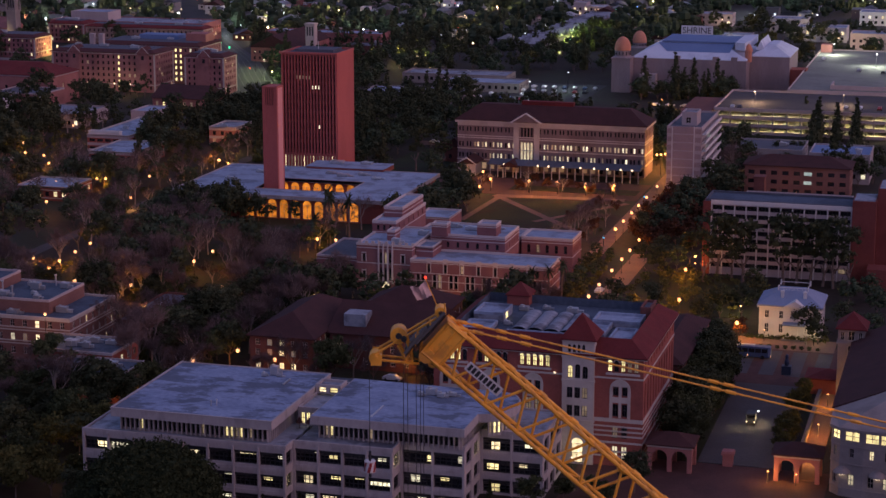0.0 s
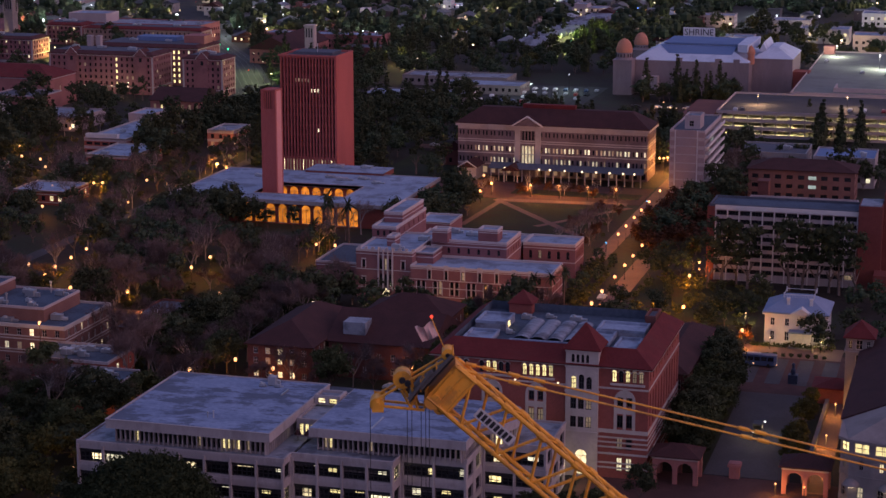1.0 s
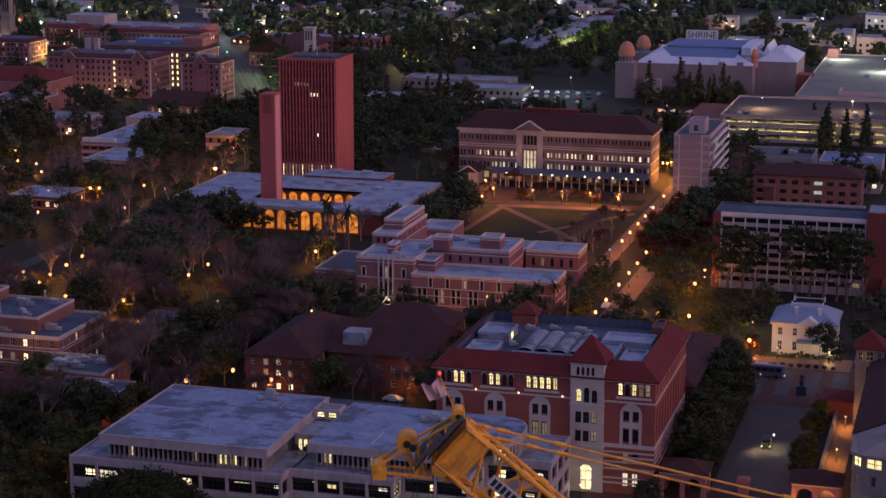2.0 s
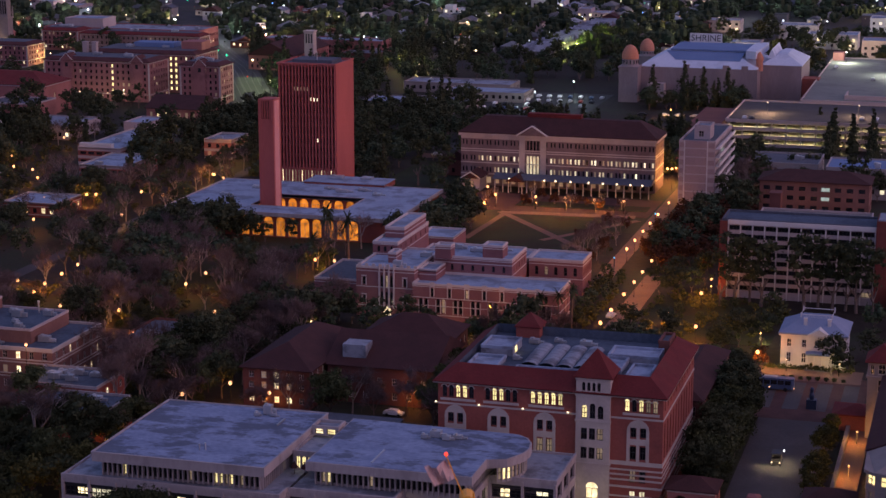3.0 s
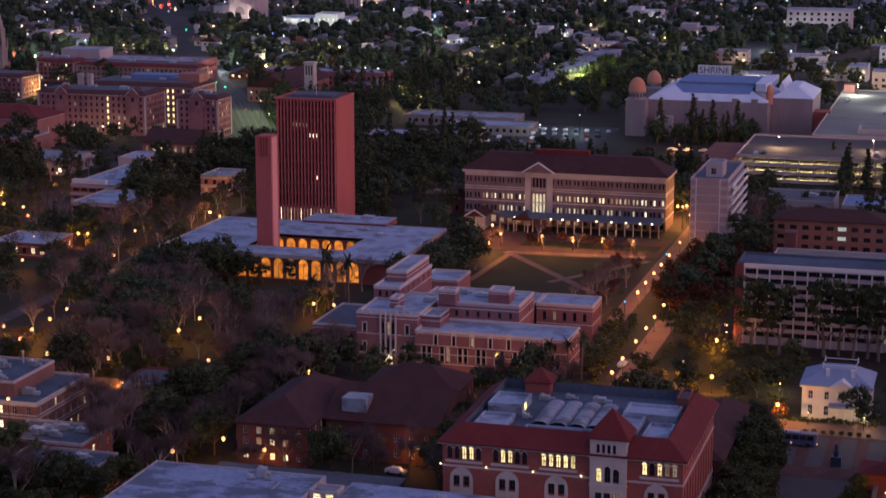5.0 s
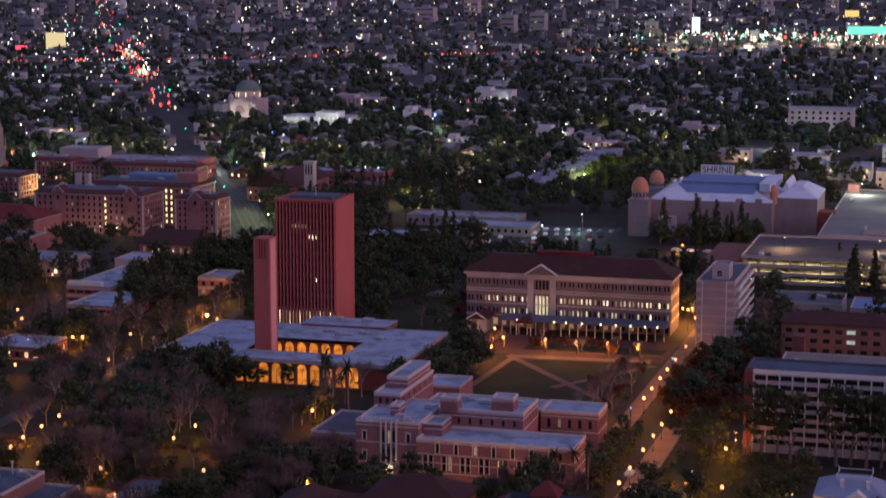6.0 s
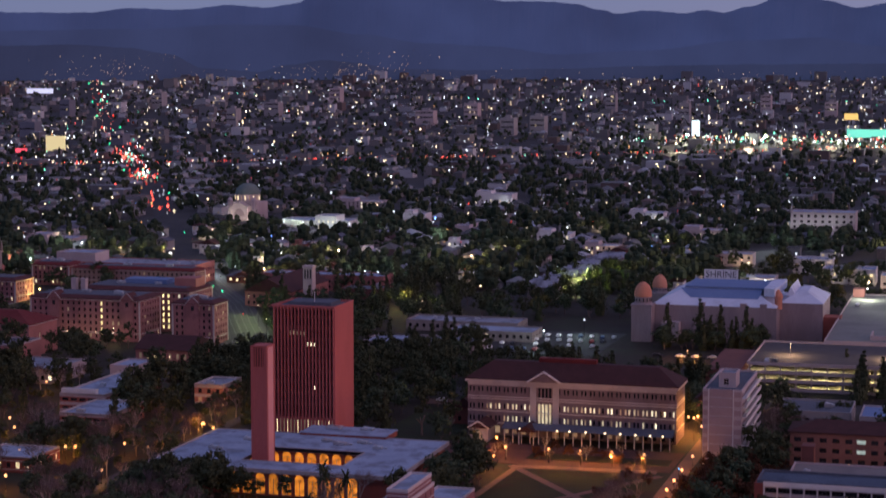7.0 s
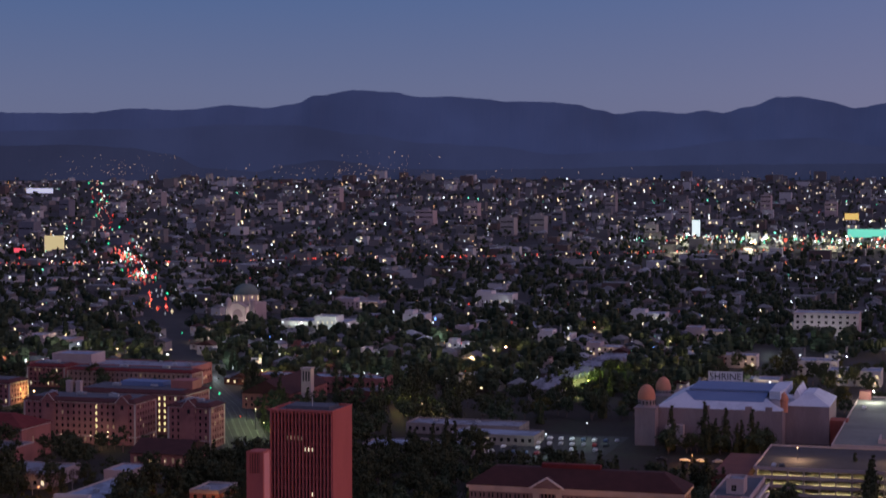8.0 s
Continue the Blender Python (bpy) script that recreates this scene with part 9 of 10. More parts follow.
TAKEN = [(x - 9, x + 9, y - 9, y + 9) for x, y in city_lamps] + [(-266, -232, 1040, 1260), (-185, 0, 1055, 1330)] + [(-620, 70, 300, 1090), (-700, -579, 1445, 1560), (-560, -484, 1385, 1466), (-470, -430, 1455, 1500), (-475, -425, 1680, 1730), (-425, -395, 1212, 1250), (-475, -440, 1225, 1266), (-382, -358, 1280, 1320), (-585, -530, 1625, 1668), (-405, -368, 1380, 1420), (-335, -300, 1350, 1392), (-286, -254, 1280, 1322), (-240, -200, 1400, 1445), (-305, -268, 1540, 1585), (-665, -620, 1222, 1265), (-424, -336, 1060, 1090), (-180, -100, 1460, 1520)]


def sparks(name, colour, power):
    """Lamps and windows far off: a few bright ones among many dim ones."""
    m, n, l, p = shader(name)
    geo, pw, ma = n.new("ShaderNodeNewGeometry"), n.new("ShaderNodeMath"), n.new("ShaderNodeMath")
    pw.operation, pw.inputs[1].default_value = "POWER", 3.2
    ma.operation, ma.inputs[1].default_value, ma.inputs[2].default_value = "MULTIPLY_ADD", 5.0 * power, 0.2 * power
    l.new(geo.outputs["Random Per Island"], pw.inputs[0])
    l.new(pw.outputs[0], ma.inputs[0])
    l.new(ma.outputs[0], p.inputs["Emission Strength"])
    p.inputs["Base Color"].default_value = (*[c * 0.4 for c in colour], 1)
    p.inputs["Emission Color"].default_value = (*colour, 1)
    m.cycles.emission_sampling = "NONE"
    return m


FAR_WARM = sparks("far_warm_window", (1.0, 0.78, 0.45), 0.9)
FAR_COOL = sparks("far_cool_window", (0.85, 0.95, 1.0), 0.8)
near_houses = [0]
HOUSE_LOOKS = (("pale stucco", PLASTER), ("white painted", WHITE), ("white painted", WHITE), ("cream", STONE), ("brown brick", BRICK_DARK), ("grey", CONCRETE_DARK))


def house_block(x, y, w, d, h, pitched):
    z = rise(x, y) - 0.5
    if y < 1560 and near_houses[0] < 235:
        near_houses[0] += 1
        look_, paint = rnd.choice(HOUSE_LOOKS)
        hs = thing("city_house", "%s city house with a %s roof among dark trees" % (look_, "hipped" if pitched else "flat"), "house", x, y, 0, "city houses")
        part("wall", Mesh().box(x - w / 2, x + w / 2, y - d / 2, y + d / 2, z, z + h + 0.5), paint, hs)
        rm = Mesh()
        if not pitched:
            rm.box(x - w / 2 - 0.1, x + w / 2 + 0.1, y - d / 2 - 0.1, y + d / 2 + 0.1, z + h + 0.5, z + h + 0.9)
        elif rnd.random() < 0.5:
            rm.hip(x - w / 2, x + w / 2, y - d / 2, y + d / 2, z + h + 0.5, z + h + 0.5 + min(w, d) * 0.28, 0.5)
        else:
            rm.gable(x - w / 2, x + w / 2, y - d / 2, y + d / 2, z + h + 0.5, z + h + 0.5 + w * 0.26, 0.5, "y")
        part("roof", rm, rnd.choice((ROOF_DARK, ROOF_GREY, TILE_DARK, ROOF_DARK)), hs)
        for u in (-0.28, 0.22):
            part("window", Mesh().box(x + w * u - 0.7, x + w * u + 0.7, y - d / 2 - 0.06, y - d / 2 - 0.01, z + h - 1.9, z + h - 0.5), rnd.choice((GLASS, GLASS, GLASS, LIT_DIM, LIT_WARM)), hs)
        return
    walls.box(x - w / 2, x + w / 2, y - d / 2, y + d / 2, z, z + h + 0.5)
    if pitched:
        roofs.hip(x - w / 2, x + w / 2, y - d / 2, y + d / 2, z + h + 0.5, z + h + 0.5 + min(w, d) * 0.28, 0.4)
    else:
        roofs.box(x - w / 2 - 0.1, x + w / 2 + 0.1, y - d / 2 - 0.1, y + d / 2 + 0.1, z + h + 0.5, z + h + 0.9)


def far_tree(x, y, h, r, n, s):
    """A crown of overlapping uneven clumps with loose leaf sprays round them."""
    z = rise(x, y)
    for k in range(4 if s < 1.5 else 2):
        q = Vector((x, y, z + h * 0.48)) + Vector((rnd.uniform(-0.55, 0.55) * r, rnd.uniform(-0.55, 0.55) * r, rnd.uniform(-0.16, 0.3) * h))
        crowns.blob(q, r * rnd.uniform(0.38, 0.62), h * 0.36 / r * rnd.uniform(0.8, 1.25), 5, 3)
    for k in range(n):
        d = Vector((rnd.gauss(0, 1), rnd.gauss(0, 1), rnd.gauss(0.2, 1))).normalized()
        leaf(crowns, Vector((x, y, z + h * 0.52)) + Vector((d.x * r, d.y * r, d.z * h * 0.44)) * rnd.uniform(0.55, 1.05), s * 0.6 * rnd.uniform(0.5, 1.4))


def lit_window(x, y, z, w, h, me):
    me.face([(x - w / 2, y, z - h / 2), (x + w / 2, y, z - h / 2), (x + w / 2, y, z + h / 2), (x - w / 2, y, z + h / 2)])


def lamp_far(col, x, y, z, r):
    """One distant lamp head, a little taller than wide."""
    me = beads[col]
    i = len(me.v)
    h = r * 1.5
    me.v += [(x + r, y, z), (x - r, y, z), (x, y + r, z), (x, y - r, z), (x, y, z + h), (x, y, z - h)]
    for a, b, c in ((0, 2, 4), (2, 1, 4), (1, 3, 4), (3, 0, 4), (2, 0, 5), (1, 2, 5), (3, 1, 5), (0, 3, 5)):
        me.f.append((i + a, i + b, i + c))


count = 0
while count < 6400:
    r = math.sqrt(rnd.uniform(700 ** 2, 4650 ** 2)) if rnd.random() < 0.5 else 1 / rnd.uniform(1 / 4650, 1 / 700)
    a = VIEW + rnd.uniform(-0.36, 0.36)
    x, y = HUB[0] + r * math.cos(a), HUB[1] + r * math.sin(a)
    if any(p < x < q and s < y < t for p, q, s, t in TAKEN) or near_avenue(x, y, 19):
        continue
    x = round(x / 21) * 21 + rnd.uniform(-3, 3)
    count += 1
    far = r / 1000
    kind = rnd.random()
    if kind < (0.68 if r < 1700 else 0.50):
        w, d, h = rnd.uniform(7, 13), rnd.uniform(9, 17), rnd.choice((3.4, 3.8, 6.2, 6.6))
        house_block(x, y, w, d, h, rnd.random() < 0.7)
        if rnd.random() < (0.5 if r < 1900 else 0.28):
            lit_window(x + rnd.uniform(-w / 3, w / 3), y - d / 2 - 0.15, rise(x, y) + rnd.uniform(1.5, h - 0.8), 0.9 + far * 0.25, 1.0 + far * 0.3, panes_w if rnd.random() < 0.7 else panes_c)
    elif kind < 0.59 and r > 1500:
        w, d, h = rnd.uniform(12, 30), rnd.uniform(12, 26), rnd.uniform(6, 11) + max(0, far - 2.2) * rnd.uniform(0, 6)
        house_block(x, y, w, d, h, False)
        for k in range(rnd.randrange(0, 5)):
            lit_window(x + rnd.uniform(-w / 2.3, w / 2.3), y - d / 2 - 0.15, rise(x, y) + rnd.uniform(2, h - 1), 1.0 + far * 0.35, 1.0 + far * 0.35, panes_w if rnd.random() < 0.65 else panes_c)
    else:
        far_tree(x, y, rnd.uniform(7, 15), rnd.uniform(3, 6.5), 16 if r < 1800 else 8, 1.3 if r < 1800 else 2.2)
    if rnd.random() < (0.85 if r < 1700 else 0.36 if r < 2500 else 0.24):
        col = rnd.choices(("white", "warm", "orange", "green", "red", "blue"), (52, 27, 9, 6, 5, 1.5))[0]
        ly = y - rnd.uniform(6, 10) if rnd.random() < 0.45 else round(y / 92) * 92 + rnd.gauss(0, 2)
        lamp_far(col, x + rnd.uniform(-8, 8), ly, rise(x, ly) + rnd.uniform(3, 9), (0.15 + 0.00018 * r) * min(2.2, rnd.lognormvariate(-0.2, 0.5)))
# dense trees between the houses
count = 0
while count < 3900:
    r = 1 / rnd.uniform(1 / 4000, 1 / 950)
    a = VIEW + rnd.uniform(-0.36, 0.36)
    x, y = HUB[0] + r * math.cos(a), HUB[1] + r * math.sin(a)
    if any(p < x < q and s < y < t for p, q, s, t in TAKEN) or near_avenue(x, y, 13):
        continue
    far_tree(x, y, rnd.uniform(7, 16), rnd.uniform(3, 6.5), 16 if r < 1500 else 9, 1.2 if r < 1500 else 1.9)
    count += 1
# thicker tree cover over the nearer half of the city
count = 0
while count < 1000:
    r = 1 / rnd.uniform(1 / 2500, 1 / 1000)
    a = VIEW + rnd.uniform(-0.3, 0.3)
    x, y = HUB[0] + r * math.cos(a), HUB[1] + r * math.sin(a)
    if any(p < x < q and s < y < t for p, q, s, t in TAKEN) or near_avenue(x, y, 15):
        continue
    far_tree(x, y, rnd.uniform(9, 17), rnd.uniform(4, 7.5), 14, 1.3)
    count += 1
# the freeway with its red tail lights, boulevards with strings of lights, and the bright market street
for y0, x0, x1, n, cols, spread, size in ((2800, -560, 60, 150, ("white", "white", "warm", "green", "red"), 14, 1.0), (2860, -480, 60, 110, ("white", "warm", "red", "red", "orange"), 14, 1.0), (2400, -1350, 0, 90, ("warm", "white", "orange"), 8, 0.9), (3300, -1700, 0, 120, ("warm", "white", "warm"), 10, 0.9), (3800, -2000, 100, 130, ("warm", "white", "orange", "green"), 12, 0.9)):
    for k in range(n):
        x, y = rnd.uniform(x0, x1), y0 + rnd.gauss(0, spread)
        lamp_far(rnd.choice(cols), x, y, rise(x, y) + rnd.uniform(1, 7), (0.25 + y * 0.0003) * rnd.uniform(0.5, 1.2) * size)
for k in range(170):
    t = rnd.random() ** 1.5
    a = VIEW + rnd.uniform(-0.3, 0.3)
    r = 4200 + 430 * t
    x, y = HUB[0] + r * math.cos(a), HUB[1] + r * math.sin(a)
    lamp_far(rnd.choice(("warm", "white", "orange")), x, y, rise(x, y) + 4, rnd.uniform(0.6, 1.3))
for k in range(230):
    x, y = rnd.choice((rnd.gauss(-390, 40), rnd.uniform(-440, -200), rnd.uniform(-300, 40))), rnd.choice((2760, 2790, 2830, 2900)) + rnd.gauss(0, 9)
    lamp_far(rnd.choices(("white", "warm", "green", "red", "orange"), (40, 30, 14, 14, 4))[0], x, y, rise(x, y) + rnd.uniform(1, 12), rnd.uniform(0.6, 1.7))
for k in range(190):
    a = VIEW - radians(rnd.gauss(-10.8, 1.3))
    r = rnd.uniform(1900, 3200)
    x, y = HUB[0] + r * math.cos(a), HUB[1] + r * math.sin(a)
    lamp_far(rnd.choices(("white", "warm", "green", "red", "orange"), (34, 34, 8, 14, 8))[0], x, y, rise(x, y) + rnd.uniform(2, 12), rnd.uniform(0.5, 1.3))
for k in range(420):
    t = rnd.random()
    x, y = -1260 + 1120 * t + rnd.gauss(0, 3), 1992 + 707 * t + rnd.gauss(0, 4)
    lamp_far(rnd.choices(("red", "orange", "warm", "white"), (70, 10, 12, 8))[0], x, y, rise(x, y) + rnd.uniform(5, 8), rnd.uniform(0.35, 0.85))
for x, y in ((-420, 2522), (-330, 2579), (-240, 2636), (-150, 2693)):
    flood("street_light", x, y + 18, rise(x, y) + 16, 40000, (1.0, 0.88, 0.6), r=0.9, globe=GLOBE_WARM, label="bright lamp over the freeway ramp")
# shop fronts, signals and traffic strung along the far avenue
for k in range(300):
    y = rnd.choice((rnd.uniform(1500, 2300), rnd.gauss(2255, 45), rnd.gauss(2255, 60), rnd.gauss(1985, 40), rnd.gauss(2600, 60), rnd.gauss(3400, 120)))
    for (ax_, ay), (bx, by) in zip(AVENUE, AVENUE[1:]):
        if ay <= y < by:
            x = ax_ + (bx - ax_) * (y - ay) / (by - ay) + rnd.choice((rnd.gauss(-5, 3), rnd.gauss(4, 4), rnd.uniform(-24, 24)))
            lamp_far(rnd.choices(("red", "white", "warm", "green", "orange", "blue"), (52, 22, 8, 13, 3, 2))[0], x, y, rise(x, y) + rnd.uniform(1, 8), rnd.uniform(0.6, 1.5))
for x in (-440, -330, -220, -110, 0):
    flood("street_light", x, 2770, rise(x, 2770) + 14, 45000, (0.95, 1.0, 0.75), r=1.3, label="bright street light over the market street")
solid("market_street", ribbon([(-620, 2790), (-300, 2800), (200, 2810)], 30, 0.6), SLABS, "bright wide street across the far city", "street", "structure")
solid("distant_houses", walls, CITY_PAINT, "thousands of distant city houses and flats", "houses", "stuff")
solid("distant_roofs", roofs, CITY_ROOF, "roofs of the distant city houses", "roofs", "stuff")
solid("distant_trees", crowns, CITY_LEAF, "dark trees between the distant houses", "trees", "stuff")
solid("distant_warm_windows", panes_w, FAR_WARM, "warm lit windows of distant houses", "windows", "stuff")
solid("distant_cool_windows", panes_c, FAR_COOL, "cool lit windows of distant houses", "windows", "stuff")
for key, colour, power in (("white", (0.88, 0.96, 1.0), 1.0), ("warm", (1.0, 0.84, 0.52), 1.0), ("orange", (1.0, 0.5, 0.16), 1.0), ("green", (0.2, 1.0, 0.62), 0.8), ("red", (1.0, 0.09, 0.06), 1.0), ("blue", (0.15, 0.35, 1.0), 1.0)):
    solid("city_lights", beads[key], sparks("city_light_" + key, colour, power), "%s lights scattered over the distant city" % key, "city lights", "stuff")

# ---- landmarks in the city ----
rot = thing("domed_church", "pale domed church above dark trees", "church", -610, 1520)
part("nave", Mesh().box(-622, -598, 1510, 1536, 0, 14).box(-617, -603, 1503, 1510, 0, 11).gable(-617, -603, 1503, 1510, 11, 15, 0.3, "y"), PLASTER, rot)
for x in (-620.5, -599.5):
    part("corner_turret", Mesh().lathe(x, 1510, [(2.2, 0), (2.2, 15.5), (2.6, 16), (1.6, 17.5), (0.1, 19)], 10), PLASTER, rot)
part("porch_arch", Mesh().face([(-610 + 4.6 * math.cos(t), 1502.9, 3.4 + 6.4 * math.sin(t)) for t in reversed(ARC)]), THEATRE_WALL, rot)
part("drum", Mesh().lathe(-610, 1522, [(10, 13), (10, 20), (10.5, 20.5)], 24), PLASTER, rot)
for k in range(18):
    a = 2 * math.pi * k / 18
    part("drum_window", Mesh().rod((-610 + 9.9 * math.cos(a), 1522 + 9.9 * math.sin(a), 15.8), (-610 + 9.9 * math.cos(a), 1522 + 9.9 * math.sin(a), 19.4), 0.55), LIT_DIM if k % 2 else LIT_WARM, rot)
part("dome", Mesh().lathe(-610, 1522, [(10.2 * math.cos(radians(v)) + 0.05, 20.5 + 9.0 * math.sin(radians(v))) for v in (0, 15, 30, 45, 60, 75, 88)], 24), surface("green_dome", (0.12, 0.16, 0.15), (0.17, 0.215, 0.195)), rot, "dull green dome")
part("lantern", Mesh().lathe(-610, 1522, [(1.0, 29.3), (1.0, 31.2), (0.1, 32.6)], 8), PLASTER, rot)
for x in (-622, -598):
    flood("yard_light", x, 1499, 5, 2200, (1.0, 0.85, 0.75), globe=GLOBE_WARM, r=0.3, label="floodlight at the church front")
office("white_apartment_block", "pale five-storey block with dark windows", -163.5, -117, 1474, 1500, 18.9, PLASTER, (3, 7, 11, 15), 0.1, roof=ROOF_PALE, w=2, h=2, pitch=5)
b = office("floodlit_store", "low white building washed by floodlights", -548, -492, 1434, 1462, 7.5, WHITE, (2,), 0.3, roof=ROOF_PALE, pitch=6)
block(b, -518, -501, 1431, 1450, 0, 11.5, WHITE, rows(17, 4, 1.4, (2, 6), 1.8, 1.0, "w", 0.5, (LIT_PALE,), rnd), [], roof=ROOF_PALE, bars="join")
part("awning", Mesh().box(-546, -520, 1431.5, 1433.98, 3.2, 3.5), PLASTER, b)
for x0, x1, y0, y1, h, m, label in ((-462, -444, 1476, 1494, 11.0, WHITE, "white stepped block with lit corner windows"), (-466, -432, 1705, 1725, 11.5, WHITE, "white stepped villa among dark trees"), (-417, -401, 1234, 1248, 6.0, WHITE, "low white house with a pale roof"), (-467, -458, 1246, 1258, 8.0, BRICK_DARK, "narrow brown block beside a pale house"), (-457.5, -444, 1250, 1264, 6.2, PLASTER, "pale stucco house with a flat roof"), (-377, -361, 1302, 1316, 6.5, WHITE, "white house lit by a yard lamp"), (-578, -535, 1645, 1665, 7.0, PLASTER, "long low pale building with a flat roof"), (-400, -372, 1400, 1416, 7.0, PLASTER, "pale apartment block with a flat roof"), (-330, -306, 1370, 1388, 8.0, WHITE, "white apartment block behind dark trees"), (-282, -258, 1300, 1318, 7.0, PLASTER, "pale house in the trees"), (-235, -205, 1420, 1440, 8.5, PLASTER, "pale apartment block with lit windows"), (-300, -272, 1560, 1580, 9.0, WHITE, "white flat-roofed building among dark trees"), (-660, -625, 1240, 1262, 8.0, PLASTER, "pale flats beside the avenue")):
    z = rise((x0 + x1) / 2, y0)
    w_ = office("city_block", label, x0, x1, y0, y1, z + h, m, (z + 1.6, z + 4.4), 0.3, roof=ROOF_PALE, w=1.4, pitch=4.0, units=1, group="pale city blocks")
    block(w_, x0 + 1, x0 + (x1 - x0) * 0.42, y0 + 2, y1 - 2, z + h - 0.4, z + h + 2.4, m, roof=ROOF_PALE)
    flood("yard_light", x1 - 2, y0 - 4, z + 4.5, 700, WARM if m is PLASTER else COOL, globe=GLOBE_WARM, r=0.35, label="lamp in front of a pale city block")
for x in (-159, -143, -127):
    flood("yard_light", x, 1466, 6, 1100, COOL, globe=GLOBE_WHITE, r=0.4, label="white lamp in front of the pale five-storey block")
for x in (-541, -526, -496):
    flood("yard_light", x, 1425, 7, 1500, (0.85, 1.0, 0.85), r=0.5, label="white floodlight at the store front")
for k, (x, y) in enumerate(city_lamps):
    c = COOL if k % 3 == 1 else WARM
    flood("street_light", x, y, 9, 6500, c, globe=GLOBE_WARM if c is WARM else GLOBE_WHITE, r=0.5, label="street light between the city houses")
ROW_WALL = surface("row_house_render", (0.24, 0.22, 0.215), (0.32, 0.295, 0.285), coarse=0.2, fine=2)
for k in range(17):
    y = 1060 + k * 10.4
    h = lodge("row_house", "grey gabled row house beside green-lit yard trees", -262 + k * 0.5, -249 + k * 0.5, y, y + 9.6, 7.0, 10.2, ROW_WALL, ROOF_GREY, 0.2, cols=3, shape="gable", along="x")
    tagged(h, group="row houses")
    part("porch", Mesh().box(-248.95 + k * 0.5, -246.4 + k * 0.5, y + 2.5, y + 7, 0, 4.6).gable(-249 + k * 0.5, -246.2 + k * 0.5, y + 2.5, y + 7, 4.6, 6.6, 0.3, "x"), ROW_WALL, h)
for x, y, w, d, h, m in ((-100, 1180, 30, 20, 9, WHITE), (-150, 1130, 26, 18, 8, PLASTER), (-60, 1140, 40, 20, 10, PLASTER), (-30, 1090, 30, 24, 8, PLASTER), (-125, 1230, 24, 18, 9, WHITE), (-70, 1290, 30, 20, 9, WHITE), (-180, 1260, 30, 16, 8, PLASTER), (-170, 1060, 24, 16, 9, PLASTER), (-135, 1060, 26, 16, 8, WHITE), (-30, 1190, 28, 22, 9, WHITE)):
    office("apartment_house", "pale low apartment house with a flat roof", x - w / 2, x + w / 2, y, y + d, h, m, (1.5, 4.8), 0.22, roof=ROOF_PALE, w=1.6, pitch=4.2, units=1, group="apartment houses")
    flood("yard_light", x + w * 0.3, y - 5, 5, 420, WARM, globe=GLOBE_WARM, r=0.4, label="warm lamp in front of an apartment house")
rnd = random.Random(55)
for az, r, w, h in ((-12.4, 2900, 40, 46), (-11.3, 3400, 30, 60), (-6.4, 3100, 26, 62), (-5.2, 3400, 44, 50), (-0.6, 3150, 50, 48), (0.8, 3300, 40, 56), (1.9, 2900, 34, 54), (2.8, 2950, 38, 54), (3.4, 3100, 30, 50), (5.0, 3500, 30, 70), (7.2, 3300, 28, 58), (9.6, 3500, 30, 64), (11.5, 3400, 34, 52), (-8.6, 3600, 34, 66), (-3.3, 3700, 36, 68), (-9.8, 2700, 30, 34), (6.2, 2850, 26, 40)):
    a = VIEW - radians(az)
    x, y = HUB[0] + r * math.cos(a), HUB[1] + r * math.sin(a)
    z, h, w = rise(x, y), h * 0.5, w * 0.62
    t = thing("distant_tower", "distant city tower with a few lit floors", "tower", x, y, z, "distant towers")
    part("shaft", Mesh().box(x - w / 2, x + w / 2, y, y + 24, z - 1, z + h), rnd.choice((TOWER_GREY, CONCRETE_DARK, PLASTER)), t)
    part("plant_room", Mesh().box(x - w / 5, x + w / 5, y + 6, y + 16, z + h, z + h + 4), CONCRETE_DARK, t)
    for fl in range(3, int(h / 4), 2):
        part("window_band", Mesh().box(x - w / 2 + 1, x + w / 2 - 1, y - 0.2, y - 0.02, z + fl * 4, z + fl * 4 + 1.8), GLASS, t)
        for k in range(rnd.choice((0, 0, 1, 2))):
            u = rnd.uniform(-w / 2 + 3, w / 2 - 4)
            part("lit_pane", Mesh().box(x + u, x + u + 2.4, y - 0.4, y - 0.22, z + fl * 4, z + fl * 4 + 1.8), rnd.choice((LIT_WARM, LIT_PALE, LIT_YELLOW)), t)


def board(az, r, w, h, z0, material, label):
    a = VIEW - radians(az)
    x, y = HUB[0] + r * math.cos(a), HUB[1] + r * math.sin(a)
    z = rise(x, y)
    b_ = thing("lit_sign", label, "sign", x, y, z, "lit signs")
    part("panel", Mesh().box(x - w / 2, x + w / 2, y, y + 1.5, z + z0, z + z0 + h), material, b_)
    part("support", Mesh().box(x - 1, x + 1, y + 0.5, y + 1.2, z, z + z0), DARK_METAL, b_)


board(-11.6, 2550, 28, 20, 4, glow("cream_sign", (1.0, 0.82, 0.42), 0.6), "large cream lit wall sign")
board(7.55, 2850, 12, 24, 3, glow("white_sign", (0.80, 0.95, 1.0), 0.95), "tall bright white sign by the street")
board(12.6, 2800, 60, 12, 6, glow("teal_sign", (0.2, 0.95, 0.75), 0.6), "long teal lit roof of a store")
board(12.1, 3100, 22, 10, 14, glow("amber_sign", (1.0, 0.66, 0.2), 0.8), "amber lit sign on a rooftop")
board(-12.0, 4000, 60, 10, 8, glow("lilac_sign", (0.75, 0.75, 1.0), 0.8), "pale lilac lit roof edge")
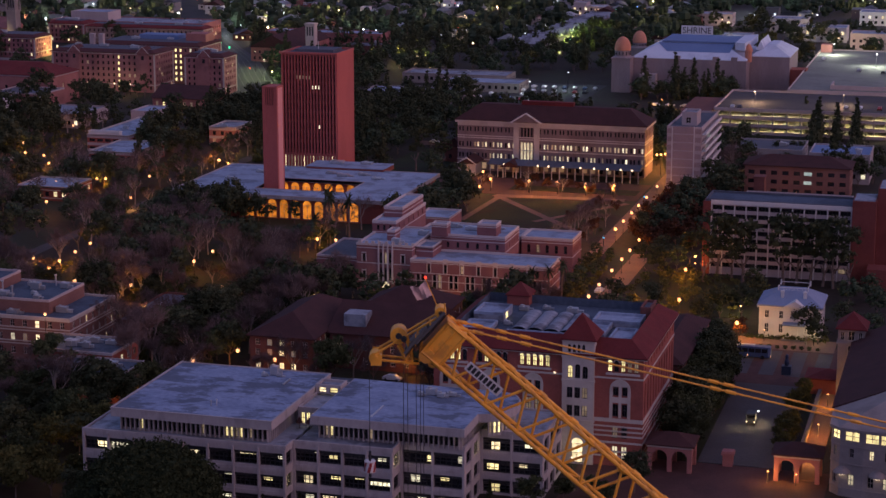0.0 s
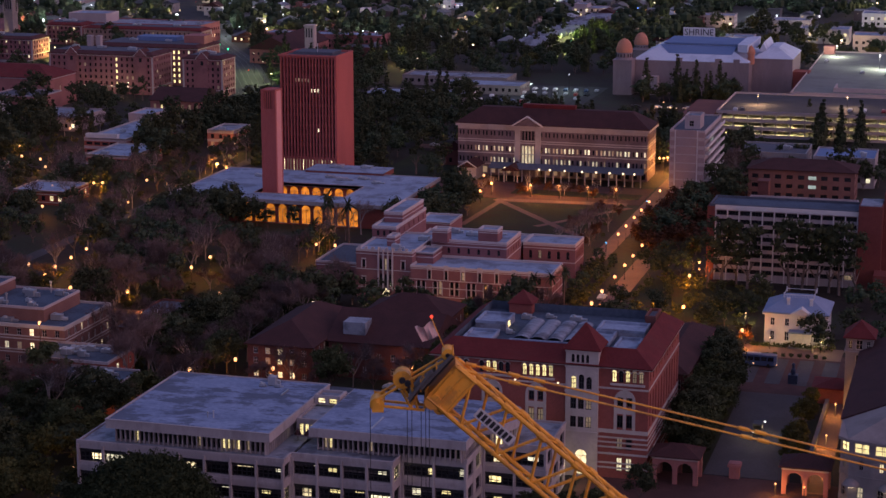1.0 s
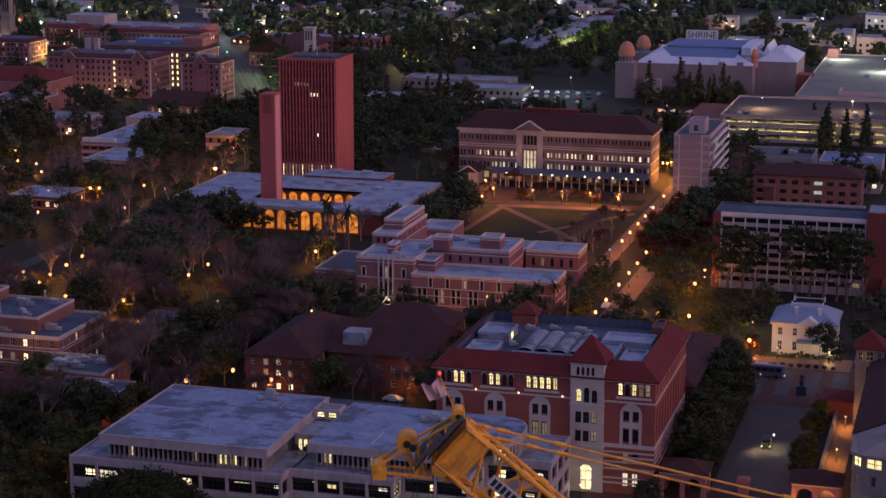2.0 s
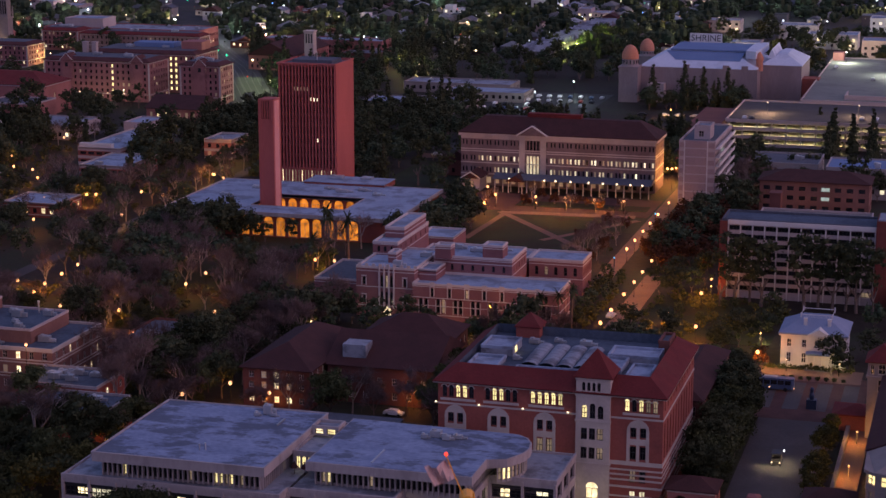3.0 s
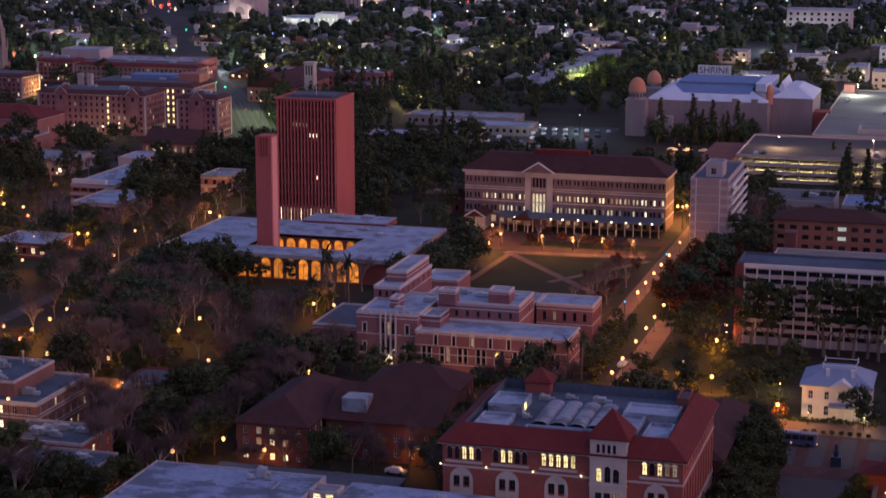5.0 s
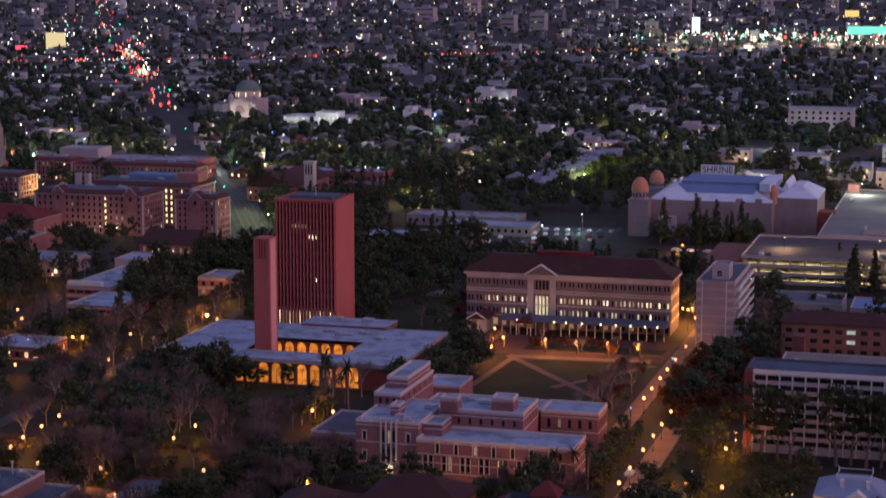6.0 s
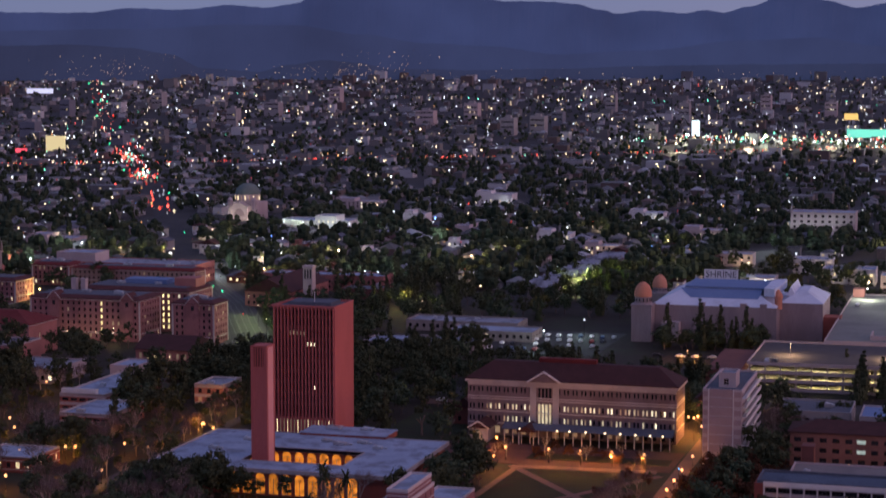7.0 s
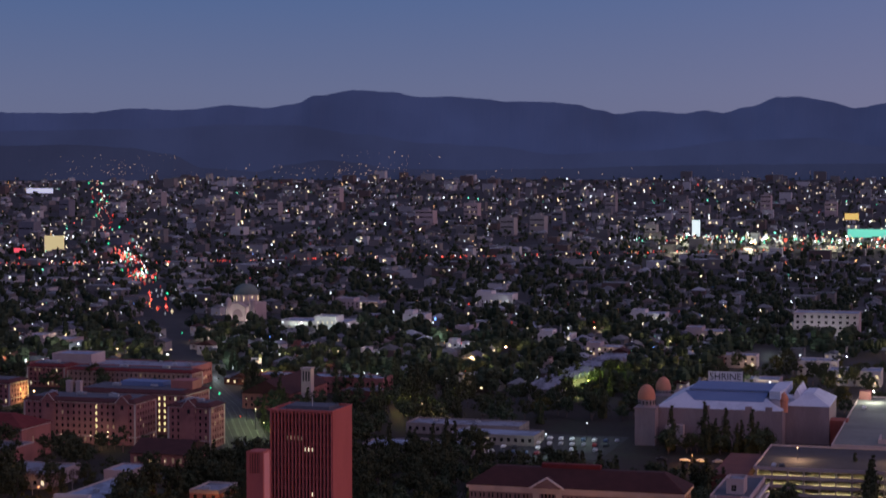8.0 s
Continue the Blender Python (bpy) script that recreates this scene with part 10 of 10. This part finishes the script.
board(-12.6, 2500, 16, 5, 6, glow("red_sign", (1.0, 0.1, 0.15), 1.2), "small red lit shop sign")

# ---- hills: a low front ridge and the far mountains, their haze a built-in glow ----


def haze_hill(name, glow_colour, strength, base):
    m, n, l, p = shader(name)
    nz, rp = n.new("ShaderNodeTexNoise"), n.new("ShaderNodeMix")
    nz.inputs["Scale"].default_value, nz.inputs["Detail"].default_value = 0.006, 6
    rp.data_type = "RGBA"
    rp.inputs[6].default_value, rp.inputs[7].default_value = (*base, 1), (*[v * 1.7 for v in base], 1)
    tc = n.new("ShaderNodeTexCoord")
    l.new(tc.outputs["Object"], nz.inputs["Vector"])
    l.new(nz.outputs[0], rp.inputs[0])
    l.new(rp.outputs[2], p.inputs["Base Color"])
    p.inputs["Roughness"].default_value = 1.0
    # the hill surface itself emits blue, in place of the hazy air before it
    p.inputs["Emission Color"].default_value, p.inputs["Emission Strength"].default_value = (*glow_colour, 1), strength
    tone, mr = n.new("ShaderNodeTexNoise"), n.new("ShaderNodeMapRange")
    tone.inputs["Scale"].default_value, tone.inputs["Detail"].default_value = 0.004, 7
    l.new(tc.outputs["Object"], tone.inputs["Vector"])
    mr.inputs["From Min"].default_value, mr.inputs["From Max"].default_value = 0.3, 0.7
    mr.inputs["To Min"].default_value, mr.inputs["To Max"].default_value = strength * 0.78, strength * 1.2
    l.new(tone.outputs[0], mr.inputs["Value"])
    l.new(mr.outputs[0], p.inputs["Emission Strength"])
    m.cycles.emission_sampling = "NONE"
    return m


def ridge(name, radius, depth, profile, amp, seed, material, label):
    """A range of hills on an arc: profile gives (degrees right of the view, crest height)."""
    me = Mesh()
    steps, layers = 900, 5
    lo, hi = profile[0][0], profile[-1][0]
    for i in range(steps + 1):
        az = lo + (hi - lo) * i / steps
        for (a0, h0), (a1, h1) in zip(profile, profile[1:]):
            if a0 <= az <= a1:
                t = (az - a0) / (a1 - a0)
                t = t * t * (3 - 2 * t)
                h = h0 + (h1 - h0) * t
                break
        a = VIEW - radians(az)
        for j in range(layers + 1):
            f = j / layers
            r = radius + depth * f
            wob = noise.fractal(Vector((az * 0.55, seed, f * 2.2)), 0.9, 2.0, 5) * amp * (0.35 + 0.65 * math.sin(math.pi * min(1, f + 0.1)))
            wob += noise.fractal(Vector((az * 4.0, seed * 3, f * 7)), 0.8, 2.0, 4) * amp * 0.16
            z = max(-4, (h + wob * (1.0 if f < 0.9 else 0.5)) * (f ** 0.8))
            me.v.append((HUB[0] + r * math.cos(a), HUB[1] + r * math.sin(a), max(z, rise(HUB[0] + r * math.cos(a), HUB[1] + r * math.sin(a)) - 6 if j == 0 else z)))
    n = layers + 1
    for i in range(steps):
        for j in range(layers):
            me.f.append((i * n + j, i * n + n + j, i * n + n + j + 1, i * n + j + 1))
    return solid(name, me, material, label, "hills", "structure")


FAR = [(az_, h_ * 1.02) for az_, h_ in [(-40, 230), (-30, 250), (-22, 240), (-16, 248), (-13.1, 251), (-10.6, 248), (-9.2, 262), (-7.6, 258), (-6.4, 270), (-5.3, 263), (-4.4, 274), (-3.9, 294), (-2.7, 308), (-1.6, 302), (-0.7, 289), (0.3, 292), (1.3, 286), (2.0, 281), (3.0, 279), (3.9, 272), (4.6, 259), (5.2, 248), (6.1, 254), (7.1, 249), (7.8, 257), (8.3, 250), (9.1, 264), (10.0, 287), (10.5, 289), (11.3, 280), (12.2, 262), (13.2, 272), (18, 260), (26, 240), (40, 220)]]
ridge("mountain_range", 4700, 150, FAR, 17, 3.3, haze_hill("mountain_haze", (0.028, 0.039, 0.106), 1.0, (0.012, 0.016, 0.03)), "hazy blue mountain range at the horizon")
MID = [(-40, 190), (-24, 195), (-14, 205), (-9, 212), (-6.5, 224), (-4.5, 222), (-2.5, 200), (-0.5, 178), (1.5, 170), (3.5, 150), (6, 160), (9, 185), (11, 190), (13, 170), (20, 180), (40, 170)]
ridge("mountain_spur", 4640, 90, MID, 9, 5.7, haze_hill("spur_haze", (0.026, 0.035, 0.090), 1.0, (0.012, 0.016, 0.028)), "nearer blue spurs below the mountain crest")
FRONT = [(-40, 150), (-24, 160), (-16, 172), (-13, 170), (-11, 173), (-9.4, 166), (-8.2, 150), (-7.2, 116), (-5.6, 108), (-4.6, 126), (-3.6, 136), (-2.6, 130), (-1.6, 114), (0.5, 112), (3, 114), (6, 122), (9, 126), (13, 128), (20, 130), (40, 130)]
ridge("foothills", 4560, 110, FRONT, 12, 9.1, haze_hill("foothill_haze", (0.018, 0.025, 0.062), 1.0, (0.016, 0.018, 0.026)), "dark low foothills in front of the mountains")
hl = Mesh()
for k in range(230):
    az, top = rnd.choice(((rnd.gauss(-10.2, 1.3), 150), (rnd.gauss(-9.6, 0.9), 148), (rnd.gauss(-2.2, 0.8), 158), (rnd.gauss(-3.6, 1.0), 126), (rnd.uniform(-13, 13), 118)))
    a = VIEW - radians(az)
    bead(hl, HUB[0] + 4550 * math.cos(a), HUB[1] + 4550 * math.sin(a), 100 + (top - 100) * rnd.random() ** 1.3, rnd.uniform(0.7, 1.4))
solid("hill_lights", hl, sparks("hill_light", (1.0, 0.66, 0.42), 0.4), "faint warm house lights on the hills", "city lights", "stuff")
